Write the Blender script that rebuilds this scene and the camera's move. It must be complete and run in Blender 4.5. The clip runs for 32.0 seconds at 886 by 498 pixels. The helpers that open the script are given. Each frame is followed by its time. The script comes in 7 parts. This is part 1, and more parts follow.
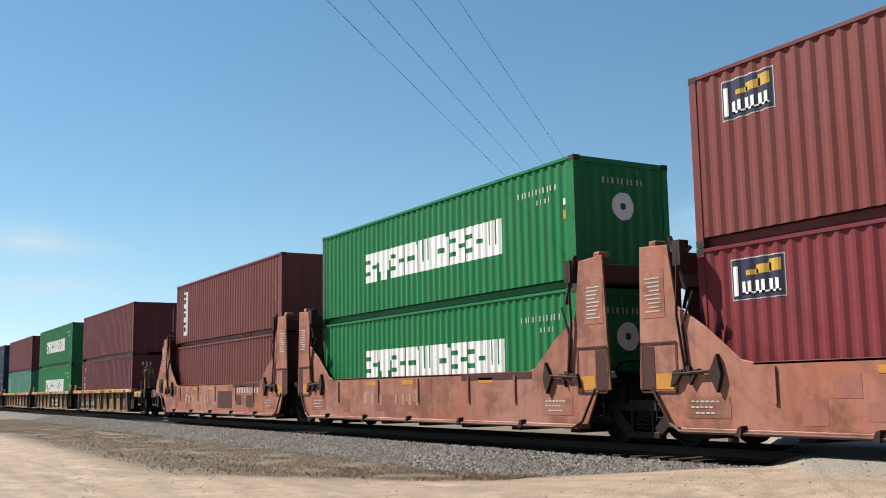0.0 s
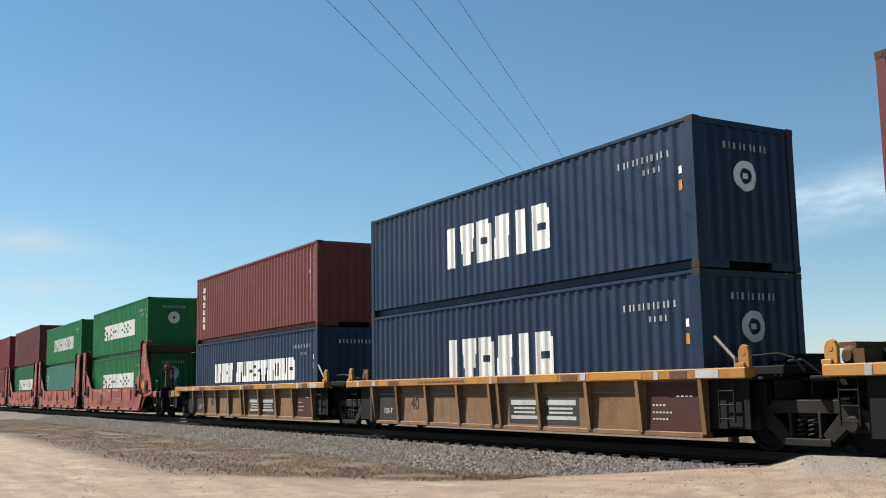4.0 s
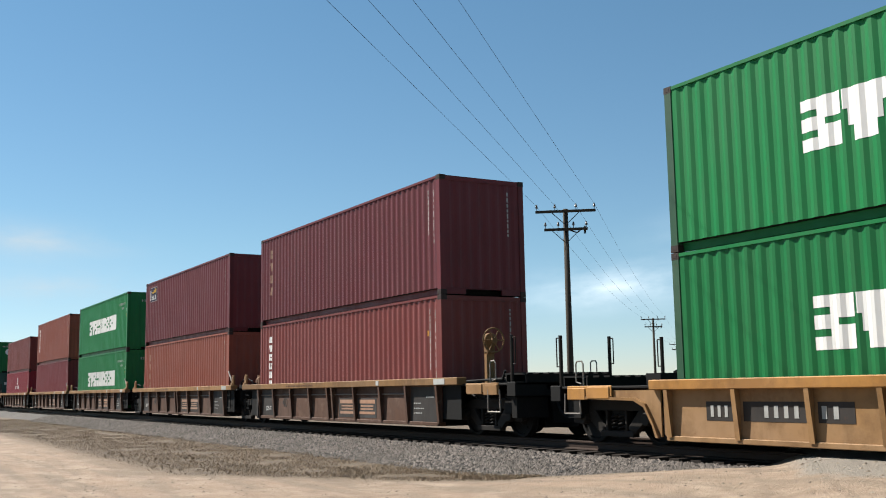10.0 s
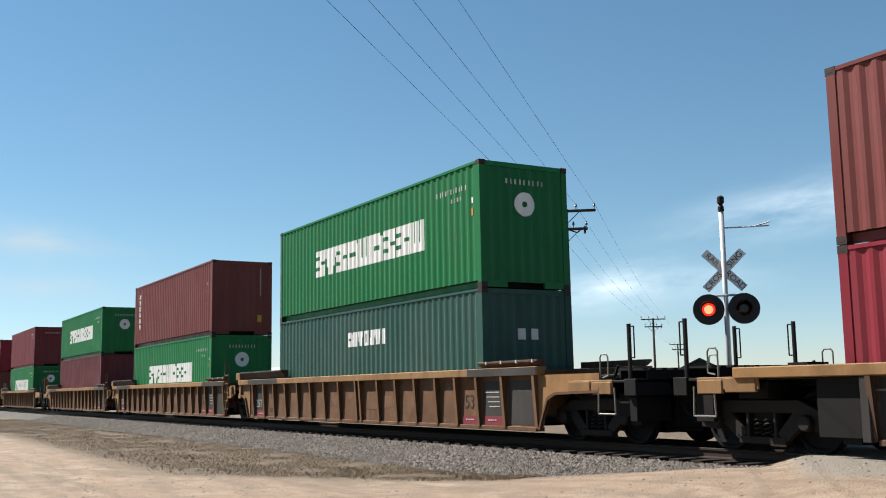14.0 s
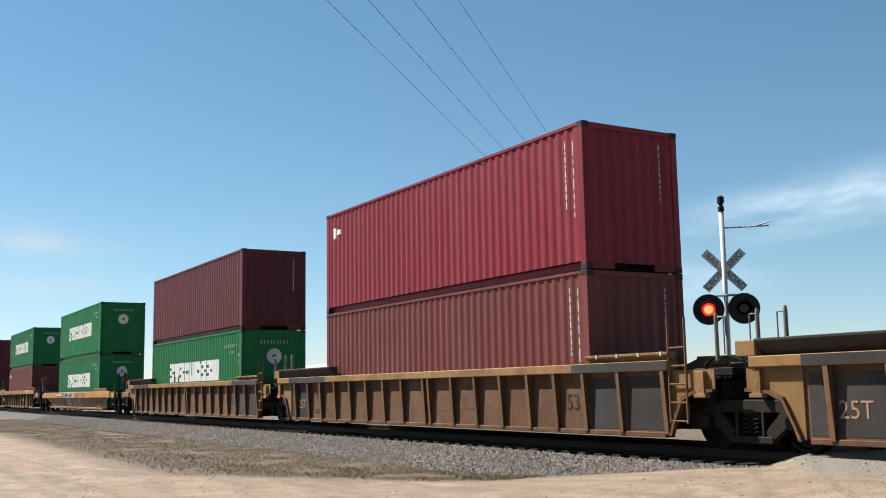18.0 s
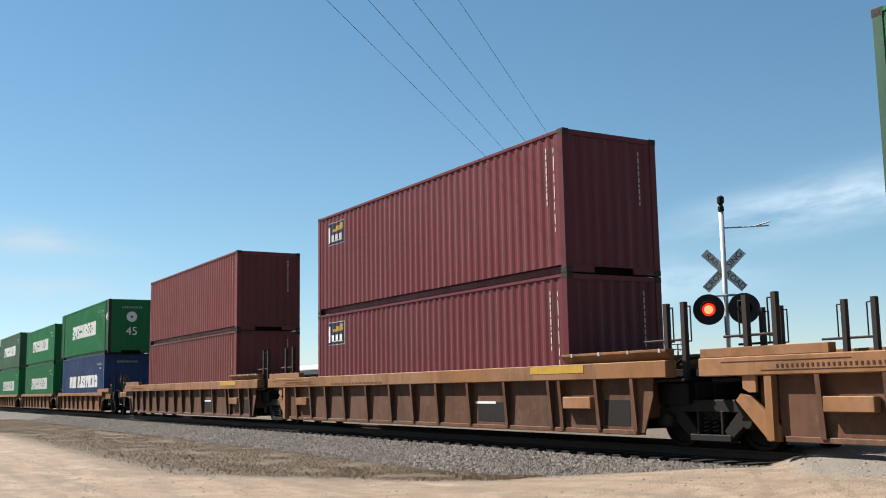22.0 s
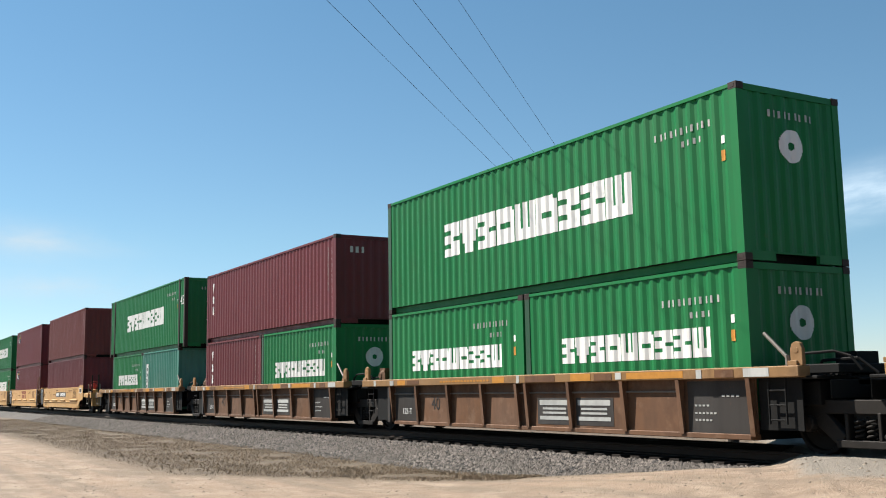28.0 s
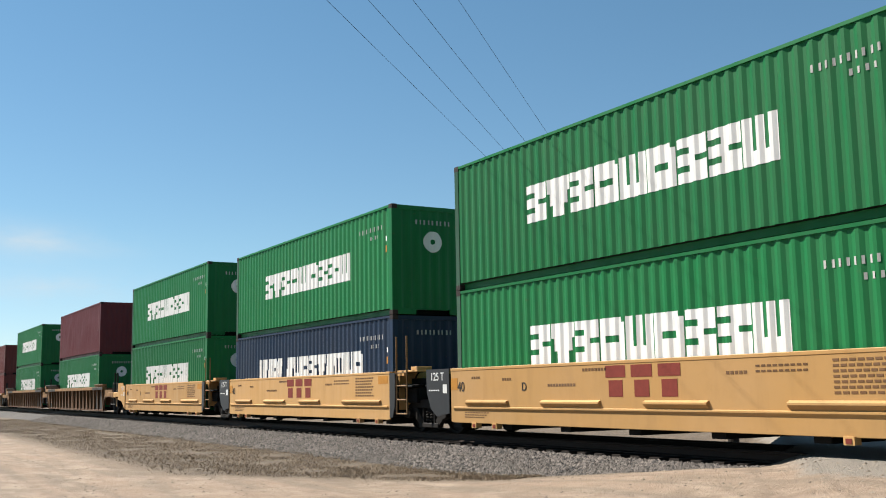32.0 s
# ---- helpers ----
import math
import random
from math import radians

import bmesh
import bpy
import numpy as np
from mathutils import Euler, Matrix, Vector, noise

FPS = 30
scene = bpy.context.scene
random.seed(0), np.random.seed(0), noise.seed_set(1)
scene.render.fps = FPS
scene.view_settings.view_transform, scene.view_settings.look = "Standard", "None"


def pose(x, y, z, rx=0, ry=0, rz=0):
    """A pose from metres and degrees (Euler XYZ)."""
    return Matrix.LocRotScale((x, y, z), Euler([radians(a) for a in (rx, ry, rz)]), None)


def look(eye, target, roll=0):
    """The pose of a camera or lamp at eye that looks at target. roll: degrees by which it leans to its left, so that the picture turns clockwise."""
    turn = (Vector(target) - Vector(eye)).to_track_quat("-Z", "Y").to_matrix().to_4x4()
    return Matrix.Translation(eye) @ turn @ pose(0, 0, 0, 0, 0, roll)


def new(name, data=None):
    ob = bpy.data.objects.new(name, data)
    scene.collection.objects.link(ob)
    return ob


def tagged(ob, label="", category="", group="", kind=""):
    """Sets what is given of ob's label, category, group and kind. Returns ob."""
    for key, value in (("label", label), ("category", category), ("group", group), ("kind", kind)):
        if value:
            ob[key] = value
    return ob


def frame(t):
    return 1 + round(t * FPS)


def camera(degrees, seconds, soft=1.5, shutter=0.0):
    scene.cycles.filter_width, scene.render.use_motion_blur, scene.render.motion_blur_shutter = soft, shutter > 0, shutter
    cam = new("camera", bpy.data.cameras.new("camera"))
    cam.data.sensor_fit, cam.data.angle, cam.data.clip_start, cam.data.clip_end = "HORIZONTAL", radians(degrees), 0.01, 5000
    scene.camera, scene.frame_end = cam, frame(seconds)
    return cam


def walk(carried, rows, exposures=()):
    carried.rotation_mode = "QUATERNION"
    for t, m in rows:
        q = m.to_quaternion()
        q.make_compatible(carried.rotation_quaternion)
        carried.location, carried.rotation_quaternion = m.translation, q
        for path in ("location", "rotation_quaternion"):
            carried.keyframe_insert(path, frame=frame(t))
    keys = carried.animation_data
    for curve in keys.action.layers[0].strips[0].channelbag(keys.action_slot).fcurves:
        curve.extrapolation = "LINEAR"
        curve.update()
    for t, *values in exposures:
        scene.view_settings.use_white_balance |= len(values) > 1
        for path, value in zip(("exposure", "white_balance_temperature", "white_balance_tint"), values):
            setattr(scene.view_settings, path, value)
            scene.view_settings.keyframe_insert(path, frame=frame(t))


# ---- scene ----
# The track runs along x, rail tops at z = 0, track centre at y = 13.28; the train runs towards +x.
YC = 13.28
EYE = (0.0, 0.0, 1.05)
cam = camera(46.99, 32.0, soft=1.05)
VIEW = Matrix.Translation(EYE) @ Euler((radians(97.81), 0, radians(90 - 30.306))).to_matrix().to_4x4() @ pose(0, 0, 0, 0, 0, -0.97)
# the clip's camera sets its own exposure as the loads pass
BASE_STOPS = 1.335
STOPS = [(0, 0.03), (1, 0.0), (2, 0.07), (3, 0.0), (6, -0.1), (7, 0.0), (8, 0.1), (9, 0.03), (10, -0.05), (10.3, 0.02), (11, 0.2), (12, 0.14), (13, 0.13), (14, -0.03), (15, 0.0), (18, 0.0), (19, -0.02),
         (20, -0.18), (21, -0.22), (22, 0.0), (23, 0.0), (24, -0.04), (27, 0.1), (28, 0.06), (29, 0.1), (30, -0.03), (31, 0.04), (32, -0.03)]
walk(cam, [(0.0, VIEW), (32.0, VIEW)], [(t, BASE_STOPS + s) for t, s in STOPS])

# ---- light ----
SUN_AZ, SUN_EL = 236.0, 49.0   # degrees: azimuth clockwise from +y, elevation
SUN_STRENGTH, SKY_STRENGTH = 5.0, 0.047
world = bpy.data.worlds.new("sky")
scene.world = world
world.use_nodes = True
wn = world.node_tree.nodes
sky = wn.new("ShaderNodeTexSky")
sky.sky_type = "NISHITA"
sky.sun_disc = False
sky.sun_elevation, sky.sun_rotation = radians(SUN_EL), radians(SUN_AZ)
sky.altitude = 1200
sky.air_density, sky.dust_density, sky.ozone_density = 1.0, 0.1, 1.5
wn["Background"].inputs["Strength"].default_value = SKY_STRENGTH
tint = wn.new("ShaderNodeMix")
tint.data_type, tint.blend_type = "RGBA", "MULTIPLY"
tint.inputs["Factor"].default_value = 1.0
# the haze near the horizon is whiter than the sky above it
up = wn.new("ShaderNodeSeparateXYZ")
way_up = wn.new("ShaderNodeTexCoord")
world.node_tree.links.new(way_up.outputs["Generated"], up.inputs["Vector"])
haze = wn.new("ShaderNodeValToRGB")
haze.color_ramp.elements[0].position, haze.color_ramp.elements[1].position = 0.0, 0.5
haze.color_ramp.elements[0].color, haze.color_ramp.elements[1].color = (0.82, 0.86, 1.0, 1), (0.82, 1.14, 1.1, 1)
low_haze = haze.color_ramp.elements.new(0.05)
low_haze.color = (0.83, 0.93, 1.01, 1)
mid = haze.color_ramp.elements.new(0.14)
mid.color = (0.83, 1.0, 0.985, 1)
world.node_tree.links.new(up.outputs["Z"], haze.inputs["Fac"])
world.node_tree.links.new(haze.outputs["Color"], tint.inputs["B"])
world.node_tree.links.new(sky.outputs["Color"], tint.inputs["A"])
world.node_tree.links.new(tint.outputs["Result"], wn["Background"].inputs["Color"])
sun_data = bpy.data.lights.new("sun", "SUN")
sun_data.energy, sun_data.angle, sun_data.color = SUN_STRENGTH, radians(0.55), (1.0, 0.95, 0.87)
sun = new("sun", sun_data)
sun_way = Vector((math.sin(radians(SUN_AZ)) * math.cos(radians(SUN_EL)), math.cos(radians(SUN_AZ)) * math.cos(radians(SUN_EL)), math.sin(radians(SUN_EL))))
sun.matrix_world = look(sun_way * 60, (0, 0, 0))


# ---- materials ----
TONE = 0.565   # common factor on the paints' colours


def nodes_of(name):
    m = bpy.data.materials.new(name)
    m.use_nodes = True
    nt = m.node_tree
    return m, nt, nt.nodes["Principled BSDF"]


def add(nt, kind, **inputs):
    n = nt.nodes.new(kind)
    for k, v in inputs.items():
        n.inputs[k.replace("_", " ")].default_value = v
    return n


def ramp(nt, src, lo, hi, a=(0, 0, 0, 1), b=(1, 1, 1, 1)):
    r = nt.nodes.new("ShaderNodeValToRGB")
    r.color_ramp.elements[0].position, r.color_ramp.elements[1].position = lo, hi
    r.color_ramp.elements[0].color, r.color_ramp.elements[1].color = a, b
    nt.links.new(src, r.inputs["Fac"])
    return r.outputs["Color"]


def mix(nt, fac, a, b, mode="MIX"):
    n = nt.nodes.new("ShaderNodeMix")
    n.data_type, n.blend_type = "RGBA", mode
    for sock, v in ((n.inputs["Factor"], fac), (n.inputs["A"], a), (n.inputs["B"], b)):
        if hasattr(v, "links"):
            nt.links.new(v, sock)
        else:
            sock.default_value = v if isinstance(v, (int, float)) else (*v, 1)
    return n.outputs["Result"]


def coords(nt, kind="Object", scale=(1, 1, 1)):
    tc = nt.nodes.new("ShaderNodeTexCoord")
    mp = nt.nodes.new("ShaderNodeMapping")
    mp.inputs["Scale"].default_value = scale
    nt.links.new(tc.outputs[kind], mp.inputs["Vector"])
    return mp.outputs["Vector"]


def noise_of(nt, vec, scale, detail=4, rough=0.55):
    n = add(nt, "ShaderNodeTexNoise", Scale=scale, Detail=detail, Roughness=rough)
    nt.links.new(vec, n.inputs["Vector"])
    return n.outputs["Fac"]


def bump(nt, bsdf, height, strength, distance):
    b = add(nt, "ShaderNodeBump", Strength=strength, Distance=distance)
    nt.links.new(height, b.inputs["Height"])
    nt.links.new(b.outputs["Normal"], bsdf.inputs["Normal"])


def jitter(nt, vec):
    """Shifts a pattern by the thing's own random number, so that no two look alike."""
    oi = nt.nodes.new("ShaderNodeObjectInfo")
    sc = nt.nodes.new("ShaderNodeMath")
    sc.operation, sc.inputs[1].default_value = "MULTIPLY", 37.0
    nt.links.new(oi.outputs["Random"], sc.inputs[0])
    ad = nt.nodes.new("ShaderNodeVectorMath")
    ad.operation = "ADD"
    nt.links.new(vec, ad.inputs[0])
    nt.links.new(sc.outputs[0], ad.inputs[1])
    return ad.outputs["Vector"], oi.outputs["Random"]


def coords_shift(nt, vec, by):
    ad = nt.nodes.new("ShaderNodeVectorMath")
    ad.operation = "ADD"
    ad.inputs[1].default_value = (by, by * 0.3, -by)
    nt.links.new(vec, ad.inputs[0])
    return ad.outputs["Vector"]


def paint(name, col, fade=0.25, rust=0.3, rough=0.45, dirt=0.35, streak=1.5, stain=0.0):
    """Weathered vehicle paint: sun-fade blotches, vertical dirt streaks, rust spots."""
    m, nt, p = nodes_of(name)
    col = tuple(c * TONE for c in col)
    vec, rnd = jitter(nt, coords(nt))
    big = noise_of(nt, vec, 0.45, 3)
    st, _ = jitter(nt, coords(nt, scale=(streak, streak, 0.22)))
    runs = noise_of(nt, st, 2.2, 4, 0.6)
    spots = noise_of(nt, vec, 6.5, 6, 0.7)
    lum = sum(col) / 3
    pale = tuple(c * 0.72 + lum * 0.5 + 0.03 for c in col)
    c = mix(nt, ramp(nt, big, 0.38, 0.7), col, tuple(a + (b - a) * fade for a, b in zip(col, pale)))
    c = mix(nt, mix(nt, 1.0, ramp(nt, runs, 0.5, 0.75), (dirt, dirt, dirt), "MULTIPLY"), c, tuple(x * 0.42 + 0.012 for x in col))
    c = mix(nt, mix(nt, 1.0, ramp(nt, spots, 0.63, 0.72), (rust, rust, rust), "MULTIPLY"), c, (0.11, 0.045, 0.022))
    blotch = noise_of(nt, vec, 1.7, 7, 0.72)
    c = mix(nt, mix(nt, 1.0, ramp(nt, blotch, 0.5, 0.66), (dirt * 0.8,) * 3, "MULTIPLY"), c, tuple(x * 0.62 + 0.006 for x in col))
    if stain:
        wide = noise_of(nt, coords_shift(nt, vec, 11.0), 0.9, 9, 0.68)
        c = mix(nt, mix(nt, 1.0, ramp(nt, wide, 0.5, 0.6), (stain,) * 3, "MULTIPLY"), c, tuple(x * 0.35 + y for x, y in zip(col, (0.03, 0.016, 0.01))))
        dust = noise_of(nt, coords_shift(nt, vec, 23.0), 2.6, 8, 0.7)
        c = mix(nt, mix(nt, 1.0, ramp(nt, dust, 0.54, 0.66), (stain * 0.7,) * 3, "MULTIPLY"), c, tuple(x * 0.8 + y for x, y in zip(col, (0.07, 0.055, 0.042))))
    hsv = nt.nodes.new("ShaderNodeHueSaturation")
    val = nt.nodes.new("ShaderNodeMapRange")
    val.inputs["To Min"].default_value, val.inputs["To Max"].default_value = 0.86, 1.14
    nt.links.new(rnd, val.inputs["Value"])
    nt.links.new(val.outputs["Result"], hsv.inputs["Value"])
    nt.links.new(c, hsv.inputs["Color"])
    nt.links.new(hsv.outputs["Color"], p.inputs["Base Color"])
    nt.links.new(ramp(nt, runs, 0.2, 0.9, (rough - 0.1,) * 3 + (1,), (rough + 0.25,) * 3 + (1,)), p.inputs["Roughness"])
    p.inputs["Specular IOR Level"].default_value = 0.17
    bump(nt, p, spots, 0.12, 0.01)
    return m


def plain(name, col, rough=0.6, metal=0.0, var=0.3, scale=9.0):
    m, nt, p = nodes_of(name)
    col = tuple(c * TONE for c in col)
    vec, _ = jitter(nt, coords(nt))
    n = noise_of(nt, vec, scale, 5, 0.65)
    nt.links.new(mix(nt, n, tuple(c * (1 - var) for c in col), tuple(min(1, c * (1 + var)) for c in col)), p.inputs["Base Color"])
    p.inputs["Roughness"].default_value, p.inputs["Metallic"].default_value = rough, metal
    p.inputs["Specular IOR Level"].default_value = 0.15 if rough > 0.55 else 0.4
    bump(nt, p, n, 0.15, 0.01)
    return m


GREEN = paint("green_paint", (0.009, 0.196, 0.055), fade=0.07, rust=0.2, dirt=0.25)
DARKGREEN = paint("dark_green_paint", (0.024, 0.088, 0.068), rust=0.15)
PALEGREEN = paint("faded_green_paint", (0.048, 0.136, 0.068), fade=0.5)
TEAL = paint("teal_paint", (0.056, 0.248, 0.184), fade=0.4)
BROWN = paint("brown_paint", (0.2, 0.045, 0.039), fade=0.15)
PLUM = paint("plum_paint", (0.158, 0.03, 0.036), fade=0.12)
MAROON = paint("maroon_paint", (0.205, 0.028, 0.035), fade=0.15)
CRIMSON = paint("crimson_paint", (0.275, 0.021, 0.038), fade=0.12, dirt=0.25)
ORANGE = paint("orange_brown_paint", (0.31, 0.08, 0.048), fade=0.2)
NAVY = paint("navy_paint", (0.011, 0.032, 0.076))
BLUE = paint("blue_paint", (0.014, 0.048, 0.155))
SALMON = paint("faded_red_paint", (0.385, 0.138, 0.085), fade=0.55, rust=0.75, rough=0.6, dirt=0.6, stain=0.75)
RED = paint("red_paint", (0.39, 0.086, 0.062), fade=0.4, rust=0.5, rough=0.55, dirt=0.4, stain=0.35)
YELLOW = paint("yellow_paint", (0.5, 0.24, 0.06), fade=0.25, rust=0.4, rough=0.5, stain=0.45)
TAN = paint("dusty_tan_paint", (0.32, 0.172, 0.066), fade=0.2, rust=0.5, rough=0.65, dirt=0.5, stain=0.5)
DARKRUST = paint("dark_rust_paint", (0.165, 0.077, 0.034), fade=0.25, rust=0.6, rough=0.7, dirt=0.75, stain=0.7)
ORANGERUST = paint("orange_rust_paint", (0.215, 0.088, 0.036), fade=0.3, rust=0.6, rough=0.7, dirt=0.8, stain=0.7)
ORANGETOP = paint("worn_orange_paint", (0.36, 0.165, 0.065), fade=0.4, rust=0.6, rough=0.65, dirt=0.5, stain=0.5)
WORNYELLOW = paint("worn_yellow_paint", (0.38, 0.205, 0.075), fade=0.4, rust=0.6, rough=0.6, dirt=0.5, stain=0.5)
GRIMED = paint("grimy_brown_paint", (0.13, 0.066, 0.042), fade=0.35, rust=0.5, rough=0.7, dirt=0.75, stain=0.7)
CLEANYELLOW = paint("clean_yellow_paint", (0.66, 0.375, 0.135), fade=0.15, rust=0.12, rough=0.5, dirt=0.2)
OCHRE = paint("ochre_paint", (0.27, 0.15, 0.065), fade=0.4, rust=0.5, rough=0.6, dirt=0.6, stain=0.55)
RUSTY = paint("rusty_brown_paint", (0.178, 0.085, 0.041), fade=0.3, rust=0.6, rough=0.65, dirt=0.6, stain=0.7)
RUSTRED = paint("grimy_red_brown_paint", (0.16, 0.07, 0.036), fade=0.25, rust=0.6, rough=0.7, dirt=0.8, stain=0.7)
RUSTORANGE = paint("rusty_orange_paint", (0.2, 0.1, 0.042), fade=0.25, rust=0.5, rough=0.65, dirt=0.55)
WHITE = paint("white_lettering", (1.0, 1.0, 0.97), fade=0.1, rust=0.08, dirt=0.25)
DULLWHITE = paint("worn_white_print", (0.56, 0.56, 0.53), fade=0.1, rust=0.3, dirt=0.5)
MARKYELLOW = plain("yellow_marking", (0.6, 0.36, 0.06))
MARKORANGE = plain("orange_marking", (0.6, 0.27, 0.05))
# for dark markings, and for shade painted on the long cars' rear flanges
MARKSHADE = paint("dark_marking_and_shade", (0.046, 0.038, 0.033), fade=0.6, rust=0.5, rough=0.6, dirt=0.6)
MARKRED = plain("red_marking", (0.26, 0.05, 0.035))
LABELRED = plain("crimson_label", (0.26, 0.045, 0.06))
GREYPOST = paint("weathered_green_post", (0.035, 0.11, 0.06), fade=0.5, rust=0.6, dirt=0.5)
GHOST = paint("faded_tan_print", (0.44, 0.25, 0.16), fade=0.4, rust=0.3, dirt=0.5)
MARKBLUE = plain("blue_marking", (0.035, 0.037, 0.075))
# for dark patches and pipes, and for shade painted on the tower beams
PATCHSHADE = plain("touch_up_patch", (0.085, 0.035, 0.03))
BLACK = plain("grimy_black_steel", (0.01, 0.0095, 0.009), rough=0.75, var=0.45)
STEEL = plain("cast_steel", (0.024, 0.02, 0.017), rough=0.7, var=0.4)
CASTING = plain("corner_casting_steel", (0.05, 0.036, 0.032), rough=0.65)
GALV = plain("galvanised_steel", (0.62, 0.63, 0.64), rough=0.5, metal=0.1, var=0.15)
BARE = plain("worn_steel", (0.26, 0.23, 0.2), rough=0.5, metal=0.3)
RAILSTEEL = plain("rail_steel", (0.055, 0.036, 0.028), rough=0.65, metal=0.2)
BRIGHTRED = plain("bright_red_paint", (0.5, 0.035, 0.015), rough=0.5)
ENDBLACK = plain("black_panel_paint", (0.022, 0.022, 0.024), rough=0.5)
ODDRED = paint("dull_red_touch_up", (0.34, 0.112, 0.075), fade=0.5, rust=0.6, rough=0.6, dirt=0.6)
PATCHRED = paint("darker_red_paint", (0.29, 0.055, 0.045), fade=0.3)
LINKAGE = plain("dark_rusty_linkage", (0.045, 0.026, 0.022), rough=0.75, var=0.4)
RUBBER = plain("black_hose_rubber", (0.018, 0.018, 0.02), rough=0.7)

# ---- mesh helpers ----
CACHE = {}


def box(bm, x0, x1, y0, y1, z0, z1):
    v = [bm.verts.new((x, y, z)) for x in (x0, x1) for y in (y0, y1) for z in (z0, z1)]
    for f in ((0, 1, 3, 2), (4, 6, 7, 5), (0, 4, 5, 1), (2, 3, 7, 6), (0, 2, 6, 4), (1, 5, 7, 3)):
        bm.faces.new([v[i] for i in f])


def prism(bm, pts, y0, y1):
    """A plate with the outline pts in x and z, from y0 to y1."""
    a = [bm.verts.new((x, y0, z)) for x, z in pts]
    b = [bm.verts.new((x, y1, z)) for x, z in pts]
    bm.faces.new(a)
    bm.faces.new(b[::-1])
    for i in range(len(pts)):
        j = (i + 1) % len(pts)
        bm.faces.new((a[j], a[i], b[i], b[j]))


def rod(bm, p, q, r, n=8):
    p, q = Vector(p), Vector(q)
    w = (q - p).normalized()
    u = w.orthogonal().normalized()
    v = w.cross(u)
    rings = [[bm.verts.new(c + r * (math.cos(k * math.tau / n) * u + math.sin(k * math.tau / n) * v)) for k in range(n)] for c in (p, q)]
    for k in range(n):
        bm.faces.new((rings[0][k], rings[0][(k + 1) % n], rings[1][(k + 1) % n], rings[1][k]))
    bm.faces.new(rings[0][::-1])
    bm.faces.new(rings[1])


def tube(bm, pts, r, n=8):
    for p, q in zip(pts, pts[1:]):
        rod(bm, p, q, r, n)


def lathe(bm, rz, n=24, at=(0, 0, 0), axis="y"):
    """A turned body: (radius, along) pairs turned about an axis."""
    rings = []
    for r, h in rz:
        ring = []
        for k in range(n):
            a = k * math.tau / n
            c, s = r * math.cos(a), r * math.sin(a)
            co = (c, h, s) if axis == "y" else ((c, s, h) if axis == "z" else (h, c, s))
            ring.append(bm.verts.new(Vector(co) + Vector(at)))
        rings.append(ring)
    for a, b in zip(rings, rings[1:]):
        for k in range(n):
            bm.faces.new((a[k], a[(k + 1) % n], b[(k + 1) % n], b[k]))
    bm.faces.new(rings[0][::-1])
    bm.faces.new(rings[-1])


def mesh_of(key, make, bevel=0.0, smooth=False):
    if key not in CACHE:
        bm = bmesh.new()
        make(bm)
        bmesh.ops.recalc_face_normals(bm, faces=bm.faces)
        if bevel:
            bmesh.ops.bevel(bm, geom=list(bm.edges), offset=bevel, segments=1, affect="EDGES", clamp_overlap=True)
        me = bpy.data.meshes.new(key if isinstance(key, str) else str(key[0]))
        bm.to_mesh(me)
        bm.free()
        me.materials.append(None)
        if smooth:
            for poly in me.polygons:
                poly.use_smooth = True
        CACHE[key] = me
    return CACHE[key]


def part(name, key, make, material, parent, at=(0, 0, 0), turn=0.0, label="", bevel=0.0, smooth=False):
    """One mesh under a thing or a part. The mesh is shared by key, the paint is the object's own."""
    ob = new(name, mesh_of(key, make, bevel, smooth))
    ob.material_slots[0].link = "OBJECT"
    ob.material_slots[0].material = material
    ob.parent = parent
    ob.matrix_basis = pose(*at, 0, 0, turn)
    if label:
        ob["label"] = label
    return ob


def thing(name, label, category, group="", kind="", m=None):
    ob = new(name)
    ob.empty_display_size = 0.3
    tagged(ob, label, category, group, kind)
    if m is not None:
        ob.matrix_basis = m
    return ob


def text_mesh(body, size):
    """Flat letters in x and z, facing -y, centred on the origin."""
    key = ("text", body, size)
    if key not in CACHE:
        cu = bpy.data.curves.new("lettering", "FONT")
        cu.body, cu.size, cu.align_x, cu.align_y, cu.extrude = body, size, "CENTER", "CENTER", 0.002
        tmp = bpy.data.objects.new("lettering", cu)
        scene.collection.objects.link(tmp)
        me = bpy.data.meshes.new_from_object(tmp)
        bpy.data.objects.remove(tmp)
        me.transform(Matrix.Rotation(math.pi / 2, 4, "X"))
        me.materials.clear()
        me.materials.append(None)
        CACHE[key] = me
    return CACHE[key]


def lettering(body, size, material, parent, at, turn=0.0, label=""):
    ob = new("lettering", text_mesh(body, size))
    ob.material_slots[0].link = "OBJECT"
    ob.material_slots[0].material = material
    ob.parent = parent
    ob.matrix_basis = pose(*at, 0, 0, turn)
    if label:
        ob["label"] = label
    return ob

# ---- containers ----
HC, STD = 2.896, 2.591
W2 = 1.219
PITCH, DEEP = 0.278, 0.027


def ridges(length):
    """Breakpoints of a corrugated sheet: (place, depth) pairs over the length, centred."""
    n = max(3, round((length - 0.5) / PITCH))
    p = (length - 0.5) / n
    pts = [(-length / 2 + 0.05, 0.0)]
    for i in range(n):
        a = -length / 2 + 0.25 + i * p
        pts += [(a + 0.11 * p, 0.0), (a + 0.39 * p, DEEP), (a + 0.61 * p, DEEP), (a + 0.89 * p, 0.0)]
    return pts + [(length / 2 - 0.05, 0.0)]


def depth_at(pts, u):
    for (a, da), (b, db) in zip(pts, pts[1:]):
        if a <= u <= b:
            return da + (db - da) * (u - a) / max(b - a, 1e-6)
    return 0.0


